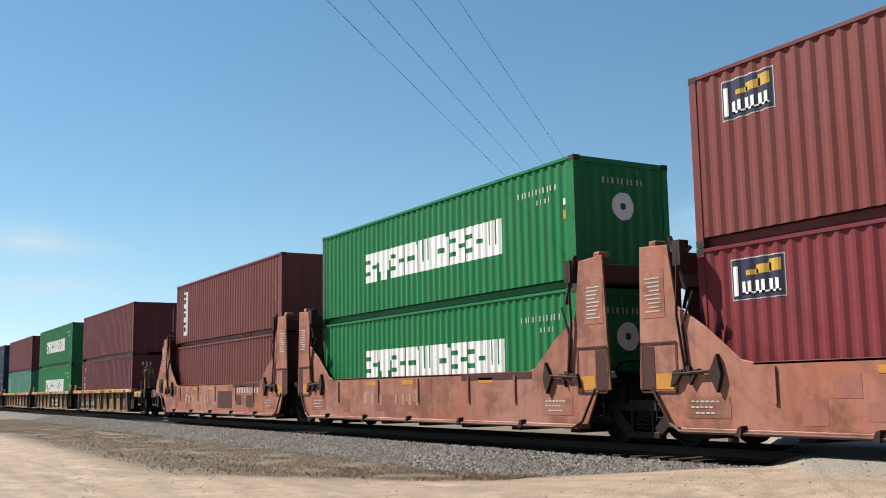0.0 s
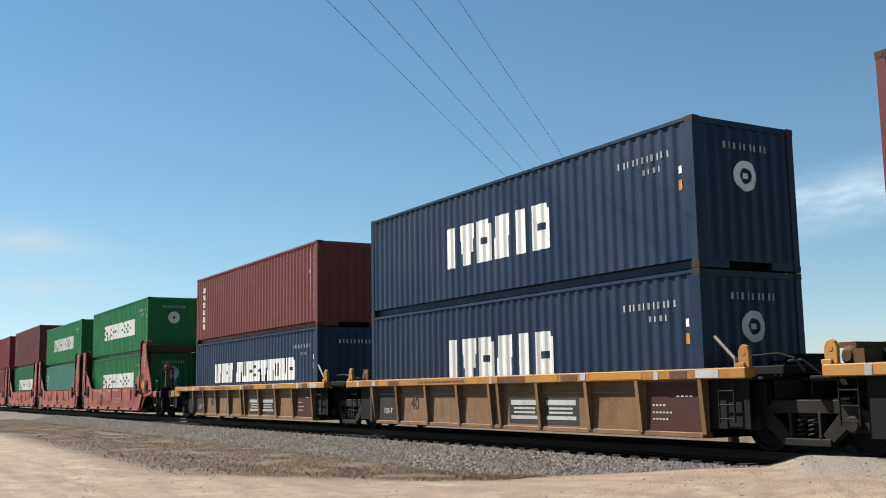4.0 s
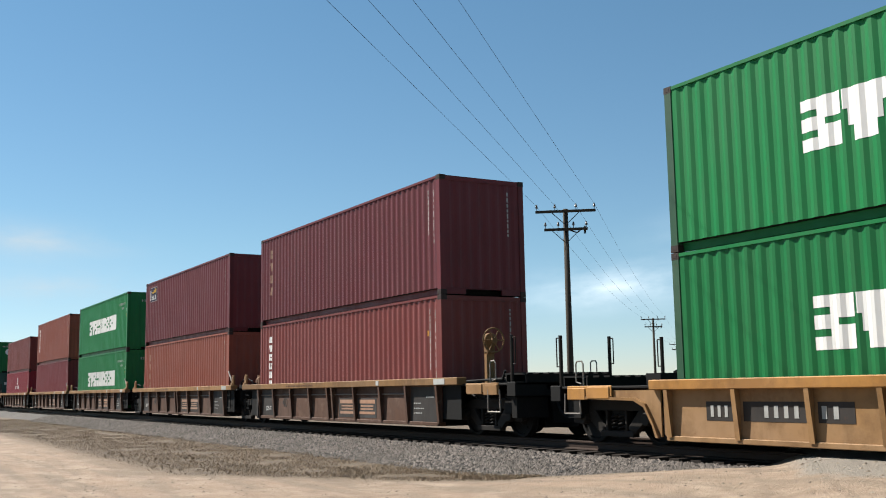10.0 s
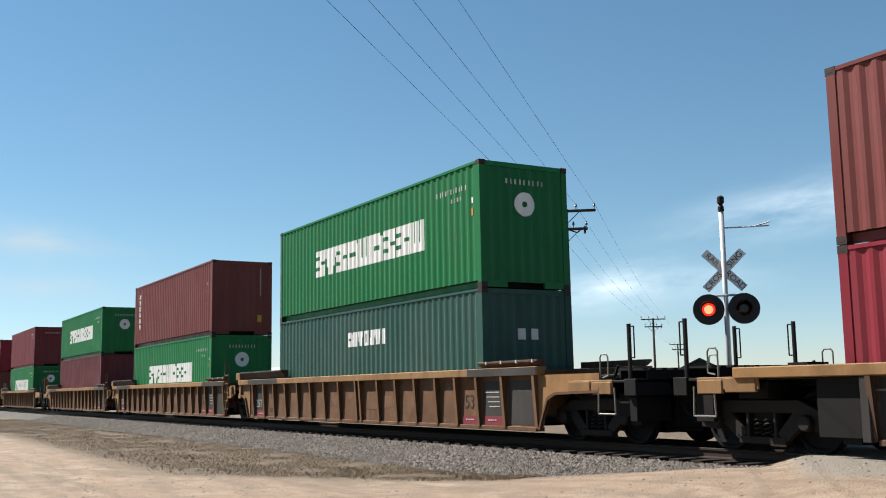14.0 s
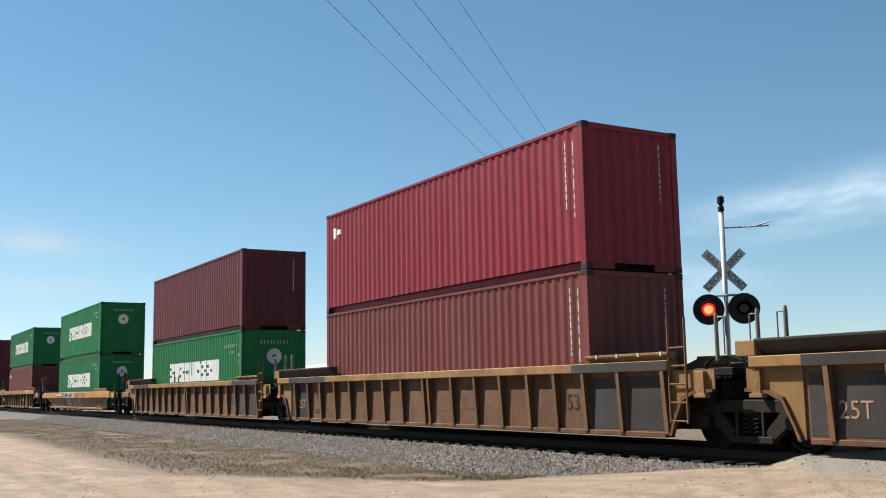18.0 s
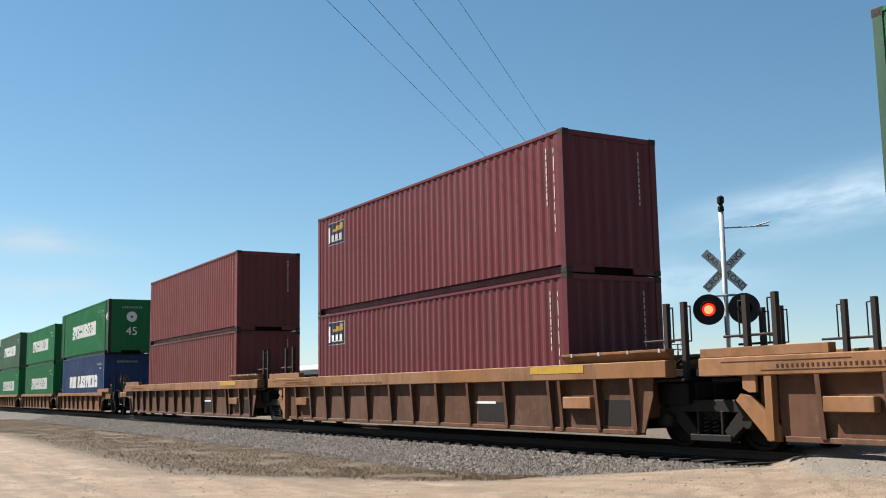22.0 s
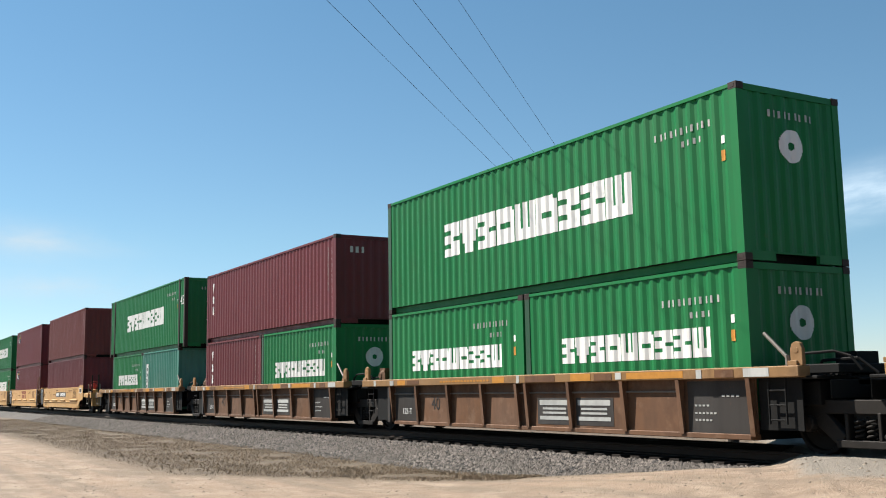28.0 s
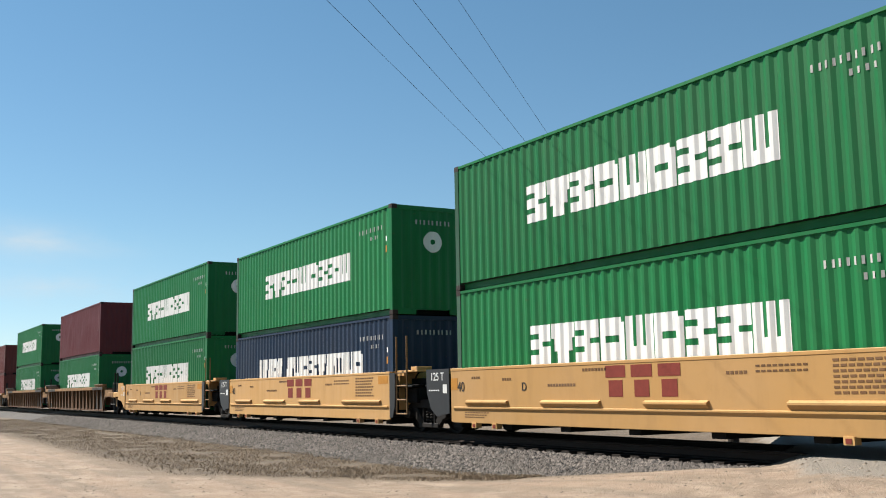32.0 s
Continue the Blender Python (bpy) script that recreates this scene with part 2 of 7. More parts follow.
def sheet(bm, pts, z0, z1, face):
    """A corrugated sheet; face(u, depth) gives x and y."""
    rows = [[bm.verts.new((*face(u, d), z)) for u, d in pts] for z in (z0, z1)]
    for i in range(len(pts) - 1):
        bm.faces.new((rows[0][i], rows[0][i + 1], rows[1][i + 1], rows[1][i]))


def painted_block(bm, pts, block, face, proud=0.004):
    """One painted shape in one piece: a rectangle with slots left out, following the sheet."""
    (u0, u1, z0, z1), slots = block
    us = sorted({u0, u1, *[u for u, _ in pts if u0 < u < u1], *[s[0] for s in slots], *[s[1] for s in slots]})
    zs = sorted({z0, z1, *[s[2] for s in slots], *[s[3] for s in slots]})
    made = {}

    def at(i, j):
        if (i, j) not in made:
            made[i, j] = bm.verts.new((*face(us[i], depth_at(pts, us[i]) - proud), zs[j]))
        return made[i, j]

    for i in range(len(us) - 1):
        for j in range(len(zs) - 1):
            u, z = (us[i] + us[i + 1]) / 2, (zs[j] + zs[j + 1]) / 2
            if not any(s[0] < u < s[1] and s[2] < z < s[3] for s in slots):
                bm.faces.new((at(i, j), at(i + 1, j), at(i + 1, j + 1), at(i, j + 1)))


def painted(bm, pts, rects, face, proud=0.004):
    """Paint that follows a corrugated sheet: rectangles (u0, u1, z0, z1) laid 4 mm proud."""
    for u0, u1, z0, z1 in rects:
        us = [u0] + [u for u, _ in pts if u0 < u < u1] + [u1]
        low = [bm.verts.new((*face(u, depth_at(pts, u) - proud), z0)) for u in us]
        top = [bm.verts.new((*face(u, depth_at(pts, u) - proud), z1)) for u in us]
        for i in range(len(us) - 1):
            bm.faces.new((low[i], low[i + 1], top[i + 1], top[i]))


def near(u, d):
    return (u, -W2 + 0.016 + d)


# notches cut from a block, as shares of its width and height; none of them makes a letter
CUTS = {
    "a": ((-0.1, 0.4, 0.64, 0.78), (-0.1, 0.4, 0.24, 0.38), (0.62, 1.1, 0.44, 0.57)),
    "b": ((-0.1, 0.1, -0.1, 0.62), (0.9, 1.1, -0.1, 0.62), (0.1, 0.22, -0.1, 0.3), (0.78, 0.9, -0.1, 0.3)),
    "c": ((0.25, 0.75, 0.42, 0.58), (0.85, 1.1, 0.88, 1.1)),
    "d": ((0.27, 0.4, 0.3, 1.1), (0.62, 0.75, 0.3, 1.1)),
    "e": ((-0.1, 0.12, 0.5, 1.1), (0.88, 1.1, -0.1, 0.5)),
    "f": ((0.22, 0.36, 0.2, 0.8), (0.62, 0.76, 0.2, 0.8)),
    "s": ((-0.1, 0.2, -0.1, 1.1), (0.8, 1.1, -0.1, 1.1)),
}


def cut_block(r, kind):
    x0, x1, z0, z1 = r
    return (r, [(max(x0, x0 + a * (x1 - x0)), min(x1, x0 + b * (x1 - x0)), max(z0, z0 + c * (z1 - z0)), min(z1, z0 + d * (z1 - z0))) for a, b, c, d in CUTS[kind]])


def word_blocks(x0, x1, z0, z1, kinds, gap=0.035):
    """A row of plain notched blocks in place of a painted trade name."""
    w = (x1 - x0) / len(kinds)
    return [cut_block((round(x0 + i * w, 3), round(x0 + (i + 1) * w - gap, 3), z0, z1), k) for i, k in enumerate(kinds)]


def bars(x0, x1, z0, z1, n, fill=0.6):
    w = (x1 - x0) / n
    return [(x0 + i * w, x0 + (i + fill) * w, z0, z1) for i in range(n)]


def column(x, w, z_top, heights, gap):
    out, z = [], z_top
    for h in heights:
        out.append((x, x + w, z - h, z))
        z -= h + gap
    return out


def ring_columns(cu, cz, r0, r1, n=26):
    """A round emblem as upright strips: a ring with a notched core."""
    out = []
    for i in range(n):
        a, b = cu - r1 + 2 * r1 * i / n, cu - r1 + 2 * r1 * (i + 1) / n
        m = (a + b) / 2 - cu
        h1 = math.sqrt(max(r1 * r1 - m * m, 0))
        if abs(m) < r0:
            h0 = math.sqrt(r0 * r0 - m * m)
            out += [(a, b, cz + h0, cz + h1), (a, b, cz - h1, cz - h0)]
            if r0 > 0.12 and abs(m) < r0 * 0.45:
                out.append((a, b, cz - h0 * 0.35, cz + h0 * 0.35))
        else:
            out.append((a, b, cz - h1, cz + h1))
    return out


def container(name, label, group, length, height, colour, marks, m):
    """A steel box: corrugated sides and ends, rails, posts and castings as parts. marks: what is painted on it."""
    root = thing(name, label, "shipping container", group, m=m)
    L, H = length, height
    pl, pe = ridges(L), ridges(2 * W2)
    half = L / 2
    lo, hi = 0.16, H - 0.07
    for s, nm in ((-1, "near"), (1, "far")):
        part("side_panel", ("side", L, H, s), lambda bm: sheet(bm, pl, lo, hi, lambda u, d: (u, s * (W2 - 0.016 - d))), colour, root)
        part("bottom_rail", ("brail", L, s), lambda bm: (box(bm, -half + 0.16, half - 0.16, s * (W2 - 0.19), s * (W2 - 0.13), 0.012, 0.162),), colour, root)
        part("top_rail", ("trail", L, H, s), lambda bm: box(bm, -half + 0.16, half - 0.16, s * (W2 - 0.065), s * (W2 - 0.003), H - 0.07, H - 0.012), colour, root)
    # front wall towards +x, doors towards -x
    part("front_wall", ("front", L, H), lambda bm: sheet(bm, pe, lo, hi - 0.05, lambda u, d: (half - 0.02 - d, u)), colour, root)
    part("front_header", ("fhead", L, H), lambda bm: box(bm, half - 0.075, half - 0.006, -W2 + 0.16, W2 - 0.16, H - 0.12, H - 0.012), colour, root)
    part("front_sill", ("fsill", L), lambda bm: (box(bm, half - 0.075, half - 0.006, -W2 + 0.16, -0.515, 0.012, 0.162), box(bm, half - 0.075, half - 0.006, 0.515, W2 - 0.16, 0.012, 0.162), box(bm, half - 0.075, half - 0.008, -0.515, 0.515, 0.135, 0.162)), colour, root)
    for s in (-1, 1):
        def door(bm, s=s):
            box(bm, -half + 0.02, -half + 0.06, min(0.006 * s, s * (W2 - 0.1)), max(0.006 * s, s * (W2 - 0.1)), 0.13, H - 0.1)
            for k in range(4):
                z = 0.35 + k * (H - 0.7) / 4
                box(bm, -half + 0.008, -half + 0.0215, min(0.1 * s, s * 1.0), max(0.1 * s, s * 1.0), z, z + (H - 0.7) / 5)
        part("door", ("door", L, H, s), door, colour, root)
    part("roof", ("roof", L, H), lambda bm: sheet_roof(bm, L, H), colour, root)
    part("floor_frame", ("floor", L), lambda bm: floor_frame(bm, L), BLACK, root)
    posts = [half - 0.08] if L < 13 else [half - 0.08, 6.096 - 0.08]
    for px in posts:
        for sx in (-1, 1):
            for sy in (-1, 1):
                part("corner_post", ("post", H), lambda bm: box(bm, -0.078, 0.078, -0.078, 0.072, 0.118, H - 0.118), CASTING if L > 13 else (GREYPOST if sx < 0 and colour is GREEN else colour), root, (sx * px, sy * (W2 - 0.08), 0), 0 if sy < 0 else 180)
                for z in (0, H - 0.118):
                    part("corner_casting", "casting", casting, CASTING, root, (sx * px, sy * (W2 - 0.081), z), 0 if sy < 0 else 180)
    # painted marks
    for layer, (where, rects, mat, lab) in enumerate(marks):
        proud = 0.004 + 0.0025 * layer
        sheet_pts, face = (pl, near) if where == "side" else (pe, lambda u, d: (half - 0.02 - d, u))
        name = where + "_marking"
        if len(rects[0]) == 2:
            part("trade_name", ("name", L, H, where, layer, lab, len(rects), rects[0][0]), lambda bm: [painted_block(bm, sheet_pts, block, face, proud) for block in rects], mat, root, label=lab)["kind"] = "stuff"
        else:
            ob = part(name, ("mark", where, L, H, lab, layer, len(rects), round(sum(r[0] + 3 * r[2] for r in rects), 3)), lambda bm: painted(bm, sheet_pts, rects, face, proud), mat, root, label=lab)
            if len(rects) > 1:
                ob["kind"] = "stuff"
    return root


def casting(bm):
    box(bm, -0.089, 0.089, -0.081, 0.081, 0, 0.118)
    box(bm, -0.045, 0.045, -0.0835, -0.08, 0.03, 0.09)
    bmesh.ops.bevel(bm, geom=list(bm.edges), offset=0.008, segments=1, affect="EDGES", clamp_overlap=True)


def sheet_roof(bm, L, H):
    n = int((L - 0.3) / 0.21)
    pts = []
    for i in range(n):
        a = -L / 2 + 0.15 + i * (L - 0.3) / n
        p = (L - 0.3) / n
        pts += [(a, 0), (a + 0.3 * p, 0), (a + 0.5 * p, 0.02), (a + 0.8 * p, 0.02)]
    pts.append((L / 2 - 0.15, 0))
    rows = [[bm.verts.new((x, y, H - 0.035 + z)) for x, z in pts] for y in (-W2 + 0.06, W2 - 0.06)]
    for i in range(len(pts) - 1):
        bm.faces.new((rows[0][i], rows[0][i + 1], rows[1][i + 1], rows[1][i]))


def floor_frame(bm, L):
    n = int(L / 0.6)
    for i in range(n):
        x = -L / 2 + 0.3 + i * (L - 0.6) / (n - 1)
        box(bm, x - 0.03, x + 0.03, -W2 + 0.17, W2 - 0.17, 0.03, 0.15)
    box(bm, -L / 2 + 0.1, L / 2 - 0.1, -W2 + 0.07, W2 - 0.07, 0.15, 0.18)


def number_marks(L, H, mat=None):
    """Rows of unreadable serial bars near the top of the right-hand end, with small stickers."""
    r = L / 2 if L < 13 else 6.096
    mat = mat or DULLWHITE
    return [("side", bars(r - 1.95, r - 0.55, H - 0.6, H - 0.48, 11, 0.34) + bars(r - 1.3, r - 0.75, H - 0.82, H - 0.72, 4, 0.34), mat, "white serial marks"),
            ("side", [(r - 0.40, r - 0.31, H - 0.95, H - 0.82)], WHITE, "white sticker"),
            ("side", [(r - 0.41, r - 0.31, H - 1.24, H - 1.06)], MARKORANGE, "orange sticker")]


def column_marks(L, H, seed, placard=False):
    """Upright strings of unreadable white marks by the right-hand post."""
    rnd = random.Random(seed)
    r = L / 2
    a = column(r - 0.6, 0.055, H - 0.32, [rnd.uniform(0.06, 0.16) for _ in range(9)], 0.035)
    b = column(r - 0.36, 0.045, H - 0.34, [rnd.uniform(0.05, 0.3) for _ in range(7)], 0.07)
    out = [("side", a + b, DULLWHITE, "upright strings of white marks")]
    out.append(("end", column(0.72, 0.05, H - 0.3, [rnd.uniform(0.05, 0.12) for _ in range(9)], 0.04), DULLWHITE, "upright string of white marks"))
    if placard:
        out.append(("end", [(0.62, 0.8, 0.5, 0.78)], MARKYELLOW, "yellow placard"))
        out.append(("side", [(r - 0.72, r - 0.64, H - 0.95, H - 0.82)], MARKORANGE, "orange warning label"))
    return out


def trade_marks(kind, L, H):
    tall = H > 2.8
    out = []
    if kind == "E":       # wide white trade name, serials, round emblem on the end
        z = 1.14 if tall else 0.94
        if L < 7:
            out.append(("side", word_blocks(-1.84, 2.2, 1.12, 1.61, "abacdcaad", 0.025), WHITE, "white block lettering across the side"))
        else:
            out.append(("side", word_blocks(-3.24, 3.5, z, z + 0.78, "abacdcaad"), WHITE, "white block lettering across the side"))
        out += number_marks(L, H)
        out.append(("end", ring_columns(0.02, H - 0.95, 0.07, 0.28), WHITE, "round white emblem"))
        out.append(("end", bars(-0.5, 0.62, H - 0.5, H - 0.38, 9, 0.36), DULLWHITE, "white serial marks"))
    elif kind == "LT":
        out.append(("side", word_blocks(-3.85, -1.6, 1.04 if not tall else 1.1, 1.74 if not tall else 1.78, "seecb") + word_blocks(-1.3, 4.3, 1.04 if not tall else 1.1, 1.74 if not tall else 1.78, "edcabefdc"), WHITE, "white block lettering in two words"))
        out += number_marks(L, H)
        out.append(("end", bars(-0.5, 0.62, H - 0.5, H - 0.38, 9, 0.36), DULLWHITE, "white serial marks"))
    elif kind == "IT":
        z = 0.85
        out.append(("side", word_blocks(-2.24, 2.1, z, z + 0.94, "sbcesc", 0.12), WHITE, "white block lettering across the side"))
        out += number_marks(L, H)
        out.append(("end", ring_columns(0.0, H - 0.95, 0.14, 0.27), WHITE, "round white emblem"))
        out.append(("end", bars(-0.5, 0.62, H - 0.5, H - 0.38, 9, 0.36), DULLWHITE, "white serial marks"))
    elif kind == "BE":    # framed emblem: dark field, yellow wave, white name
        x = -L / 2 + 0.72
        z = H - 0.9
        out.append(("side", [(x - 0.02, x + 1.07, z - 0.02, z + 0.64)], DULLWHITE, "white border of an emblem"))
        out.append(("side", [(x, x + 1.05, z, z + 0.62)], MARKBLUE, "dark blue emblem field"))
        out.append(("side", [(x + 0.3, x + 0.55, z + 0.36, z + 0.44), (x + 0.5, x + 0.8, z + 0.37, z + 0.51), (x + 0.76, x + 1.0, z + 0.38, z + 0.57)], MARKYELLOW, "yellow wave of an emblem"))
        out.append(("side", [(x + 0.05, x + 0.14, z + 0.05, z + 0.52)] + bars(x + 0.2, x + 1.02, z + 0.07, z + 0.27, 6, 0.5) + [(x + 0.2, x + 0.98, z + 0.07, z + 0.1)], WHITE, "white emblem lettering"))
        out += column_marks(L, H, 3)
    elif kind == "TR":
        out.append(("side", [cut_block(r, k) for r, k in zip(column(-L / 2 + 0.8, 0.24, H - 0.42, [0.2, 0.21, 0.21, 0.2, 0.21, 0.21], 0.08), "ebcdeb")], WHITE, "upright white block lettering"))
        out += column_marks(L, H, 5, True)
    elif kind == "GO":
        out.append(("side", [cut_block(r, k) for r, k in zip(column(-L / 2 + 0.85, 0.22, H - 0.45, [0.28, 0.28, 0.26, 0.26], 0.14), "cbde")], GHOST, "upright faded tan block lettering"))
        out += column_marks(L, H, 7)
    elif kind == "GV":
        out.append(("side", [(-L / 2 + 0.97, -L / 2 + 1.5, H - 2.15, H - 0.35)], WHITE, "tall white lettering panel"))
        x = -L / 2 + 1.03
        out.append(("side", [q for z in (H - 0.85, H - 1.42, H - 2.0) for q in ((x, x + 0.34, z + 0.28, z + 0.4), (x + 0.05, x + 0.3, z + 0.02, z + 0.2))], PATCHSHADE, "brown letter blocks"))
        out += column_marks(L, H, 9)
    elif kind == "TX":
        out.append(("side", [cut_block(r, k) for r, k in zip(column(-L / 2 + 0.62, 0.22, H - 0.36, [0.36, 0.28, 0.32], 0.12), "bcd")], WHITE, "upright white block lettering"))
        out.append(("end", bars(-0.75, -0.2, H - 0.52, H - 0.34, 3, 0.5), DULLWHITE, "white block lettering"))
        out += column_marks(L, H, 11)
    elif kind == "TC":    # light teal box with a white lettering strip
        out.append(("side", [(-L / 2 + 0.62, -L / 2 + 0.95, 0.55, H - 0.55)], WHITE, "white lettering strip"))
        out.append(("side", column(-L / 2 + 0.68, 0.2, H - 0.72, [0.16] * 5, 0.1), DARKGREEN, "dark letter blocks"))
    elif kind == "MA":
        out.append(("side", ring_columns(0.1, 1.86, 0.15, 0.29, 20), WHITE, "round white emblem"))
        out.append(("side", bars(-0.85, 1.02, 1.24, 1.5, 8, 0.42), WHITE, "white block lettering"))
        out += column_marks(L, H, 13)
    elif kind == "CA":
        out.append(("side", word_blocks(-0.97, 1.45, 1.87, 2.27, "cebfebs", 0.06), WHITE, "white block lettering"))
        out.append(("end", bars(-0.25, 0.45, 1.75, 2.0, 2, 0.6), WHITE, "white block lettering"))
    elif kind == "HA":
        x = -L / 2 + 0.42
        out.append(("side", [(x, x + 0.06, H - 1.0, H - 0.45), (x + 0.34, x + 0.4, H - 1.0, H - 0.45)] + [(x + 0.06, x + 0.34, z, z + 0.07) for z in (H - 0.5, H - 0.66, H - 0.82, H - 0.99)], WHITE, "white square emblem"))
        out.append(("side", bars(x - 0.05, x + 1.9, 0.4, 0.52, 14, 0.7), WHITE, "row of small white marks"))
        out += number_marks(L, H)
    elif kind == "KL":
        x = -L / 2 + 0.42
        out.append(("side", [(x, x + 0.2, H - 0.75, H - 0.45), (x + 0.24, x + 0.5, H - 0.66, H - 0.52)], WHITE, "white emblem"))
        out += column_marks(L, H, 15)
    elif kind == "NO":
        out += column_marks(L, H, 17)
    elif kind == "NU":
        out += number_marks(L, H)
        out.append(("end", bars(-0.5, 0.62, H - 0.5, H - 0.38, 9, 0.36), DULLWHITE, "white serial marks"))
    return out


COLOURS = {"g": (GREEN, "green"), "G": (DARKGREEN, "dark green"), "f": (PALEGREEN, "faded green"), "t": (TEAL, "teal"), "b": (BROWN, "brown"), "p": (PLUM, "plum brown"),
           "m": (MAROON, "maroon"), "c": (CRIMSON, "crimson"), "o": (ORANGE, "orange-brown"), "n": (NAVY, "navy blue"), "l": (BLUE, "blue")}
LOOKS = {"E": "with a wide white trade name", "LT": "with a white two-word trade name", "IT": "with a short white trade name", "BE": "with a framed emblem near its end", "TR": "with upright white lettering",
         "GO": "with upright faded lettering", "GV": "with a tall white lettering panel", "TX": "with thin upright white lettering", "TC": "with a white lettering strip", "MA": "with a round emblem and white name",
         "CA": "with a small white name", "HA": "with a square emblem in its corner", "KL": "with a small corner emblem", "NO": "with upright strings of marks", "NU": "with serial marks only"}
BASE = 0.37
# each well car: centre along the train, upper box, lower boxes; a box is colour, mark, height (H tall, S standard)
LOADS = [
    (-6.22, "bBEH", "mBEH"), (-21.64, "gES", "gES"), (-37.14, "bGVS", "bNOS"),
    (-56.95, "pNOS", "pTXS"), (-72.68, "gES", "gES"), (-88.55, "pNOS", "tTCS"), (-104.31, "nITS", "nITS"), (-120.15, "bTRS", "nLTS"),
    (-140.11, "gES", "gES"), (-155.70, "gES", "tTCS"), (-171.14, "pTXH", "gEH"), (-186.75, "cHAH", "bTXH"), (-202.10, "mBEH", "oTRH"),
    (-222.11, "gEH", "gEH"),
    (-242.15, "pGOH", "bTRH"), (-257.65, "pBEH", "oGOH"), (-273.51, "gEH", "gEH"), (-289.0, "oTRH", "mNOH"), (-304.86, "bNOS", "cMAS"),
    (-326.47, "gEH", "GCAH"), (-345.86, "bTRH", "gEH"), (-365.52, "gES", "pNOH"),
    (-388.81, "mNUH", "gEH"), (-408.38, "cKLH", "bNOH"), (-428.03, "pNOH", "gEH"),
    (-451.52, "gEH", "gEH"),
    (-475.10, "gEH", "bKLH"), (-494.45, "pBEH", "pBEH"), (-514.02, "bNOH", "bNOH"),
    (-535.75, "4EH", "lLTH"), (-551.45, "gES", "gEH"), (-567.40, "fEH", "gEH"),
    (-587.16, "bNOH", "gES gES"), (-602.56, "pNOH", "tTCS gES"), (-618.31, "gEH", "gES gES"), (-633.82, "pTXS", "pTXS gES"), (-649.85, "4EH", "gES tTCS"),
    (-669.74, "bNOH", "pNOH"), (-685.2, "pBEH", "pBEH"), (-700.50, "gEH", "gEH"), (-715.90, "gEH", "nLTS"), (-731.54, "gEH", "gEH"),
    (-751.12, "pNOH", "gEH"), (-770.7, "gEH", "gEH"), (-790.2, "bNOS", "bNOS"), (-806.0, "gES", "gES"),
]
RIDERS = []   # every thing that runs with the train, and its place along it


def ride(ob, along, z=0.0):
    RIDERS.append((ob, along, z))
    ob.matrix_basis = pose(along, YC, z)


def box_of(code, along, z, length=12.192):
    colour, mark, tall = code[0], code[1:-1], code[-1] == "H"
    H = HC if tall else STD
    if colour == "4":
        length, colour = 13.716, "g"
    mat, word = COLOURS[colour]
    size = "twenty-foot" if length < 7 else ("forty-five-foot" if length > 13 else "forty-foot")
    label = f"{word} corrugated {size} container {LOOKS[mark]}"
    ob = container("shipping_container", label, "containers on the train", length, H, mat, trade_marks(mark, length, H), pose(0, 0, 0))
    if length > 13:
        for at, turn in (((6.48, -W2 + 0.005, H - 0.95), 0), ((length / 2 + 0.004, 0.02, H - 1.75), 90)):
            lettering("45", 0.55 if turn == 0 else 0.62, WHITE, ob, at, turn, "white size number")
    ride(ob, along, z)
    return H


def load_train():
    for along, upper, lower in LOADS:
        z = BASE
        cells = lower.split()
        if len(cells) == 2:
            for code, dx in zip(cells, (-3.067, 3.067)):
                h = box_of(code, along + dx, z, 6.058)
        else:
            h = box_of(cells[0], along, z)
        box_of(upper, along, z + h + 0.012)

# ---- well cars ----
R_WHEEL = 0.46
WHEELSETS = []


def side_frame(bm):
    """Cast side frame with two openings for the spring nest, near y = 0."""
    prism(bm, [(-1.28, 0.36), (-1.28, 0.62), (-1.05, 0.66), (-0.72, 0.80), (0.72, 0.80), (1.05, 0.66), (1.28, 0.62), (1.28, 0.36), (1.0, 0.34), (0.92, 0.48), (0.62, 0.60), (-0.62, 0.60), (-0.92, 0.48), (-1.0, 0.34)], -0.06, 0.06)
    prism(bm, [(-0.88, 0.50), (-0.62, 0.62), (-0.30, 0.30), (-0.42, 0.14)], -0.06, 0.06)
    prism(bm, [(0.88, 0.50), (0.62, 0.62), (0.30, 0.30), (0.42, 0.14)], -0.06, 0.06)
    box(bm, -0.46, 0.46, -0.08, 0.08, 0.13, 0.24)
    box(bm, -0.30, -0.24, -0.075, 0.075, 0.22, 0.62)
    box(bm, 0.24, 0.30, -0.075, 0.075, 0.22, 0.62)


def spring(bm):
    """One coil spring."""
    n = 30
    pts = [(0.066 * math.cos(k * 0.95), 0.066 * math.sin(k * 0.95), 0.25 + 0.3 * k / n) for k in range(n + 1)]
    rings = []
    for k, p in enumerate(pts):
        c = Vector((math.cos(k * 0.95), math.sin(k * 0.95), 0))
        rings.append([bm.verts.new(Vector(p) + 0.019 * (math.cos(a) * c + Vector((0, 0, math.sin(a))))) for a in (0, math.tau / 5, 2 * math.tau / 5, 3 * math.tau / 5, 4 * math.tau / 5)])
    for a, b in zip(rings, rings[1:]):
        for k in range(5):
            bm.faces.new((a[k], a[(k + 1) % 5], b[(k + 1) % 5], b[k]))


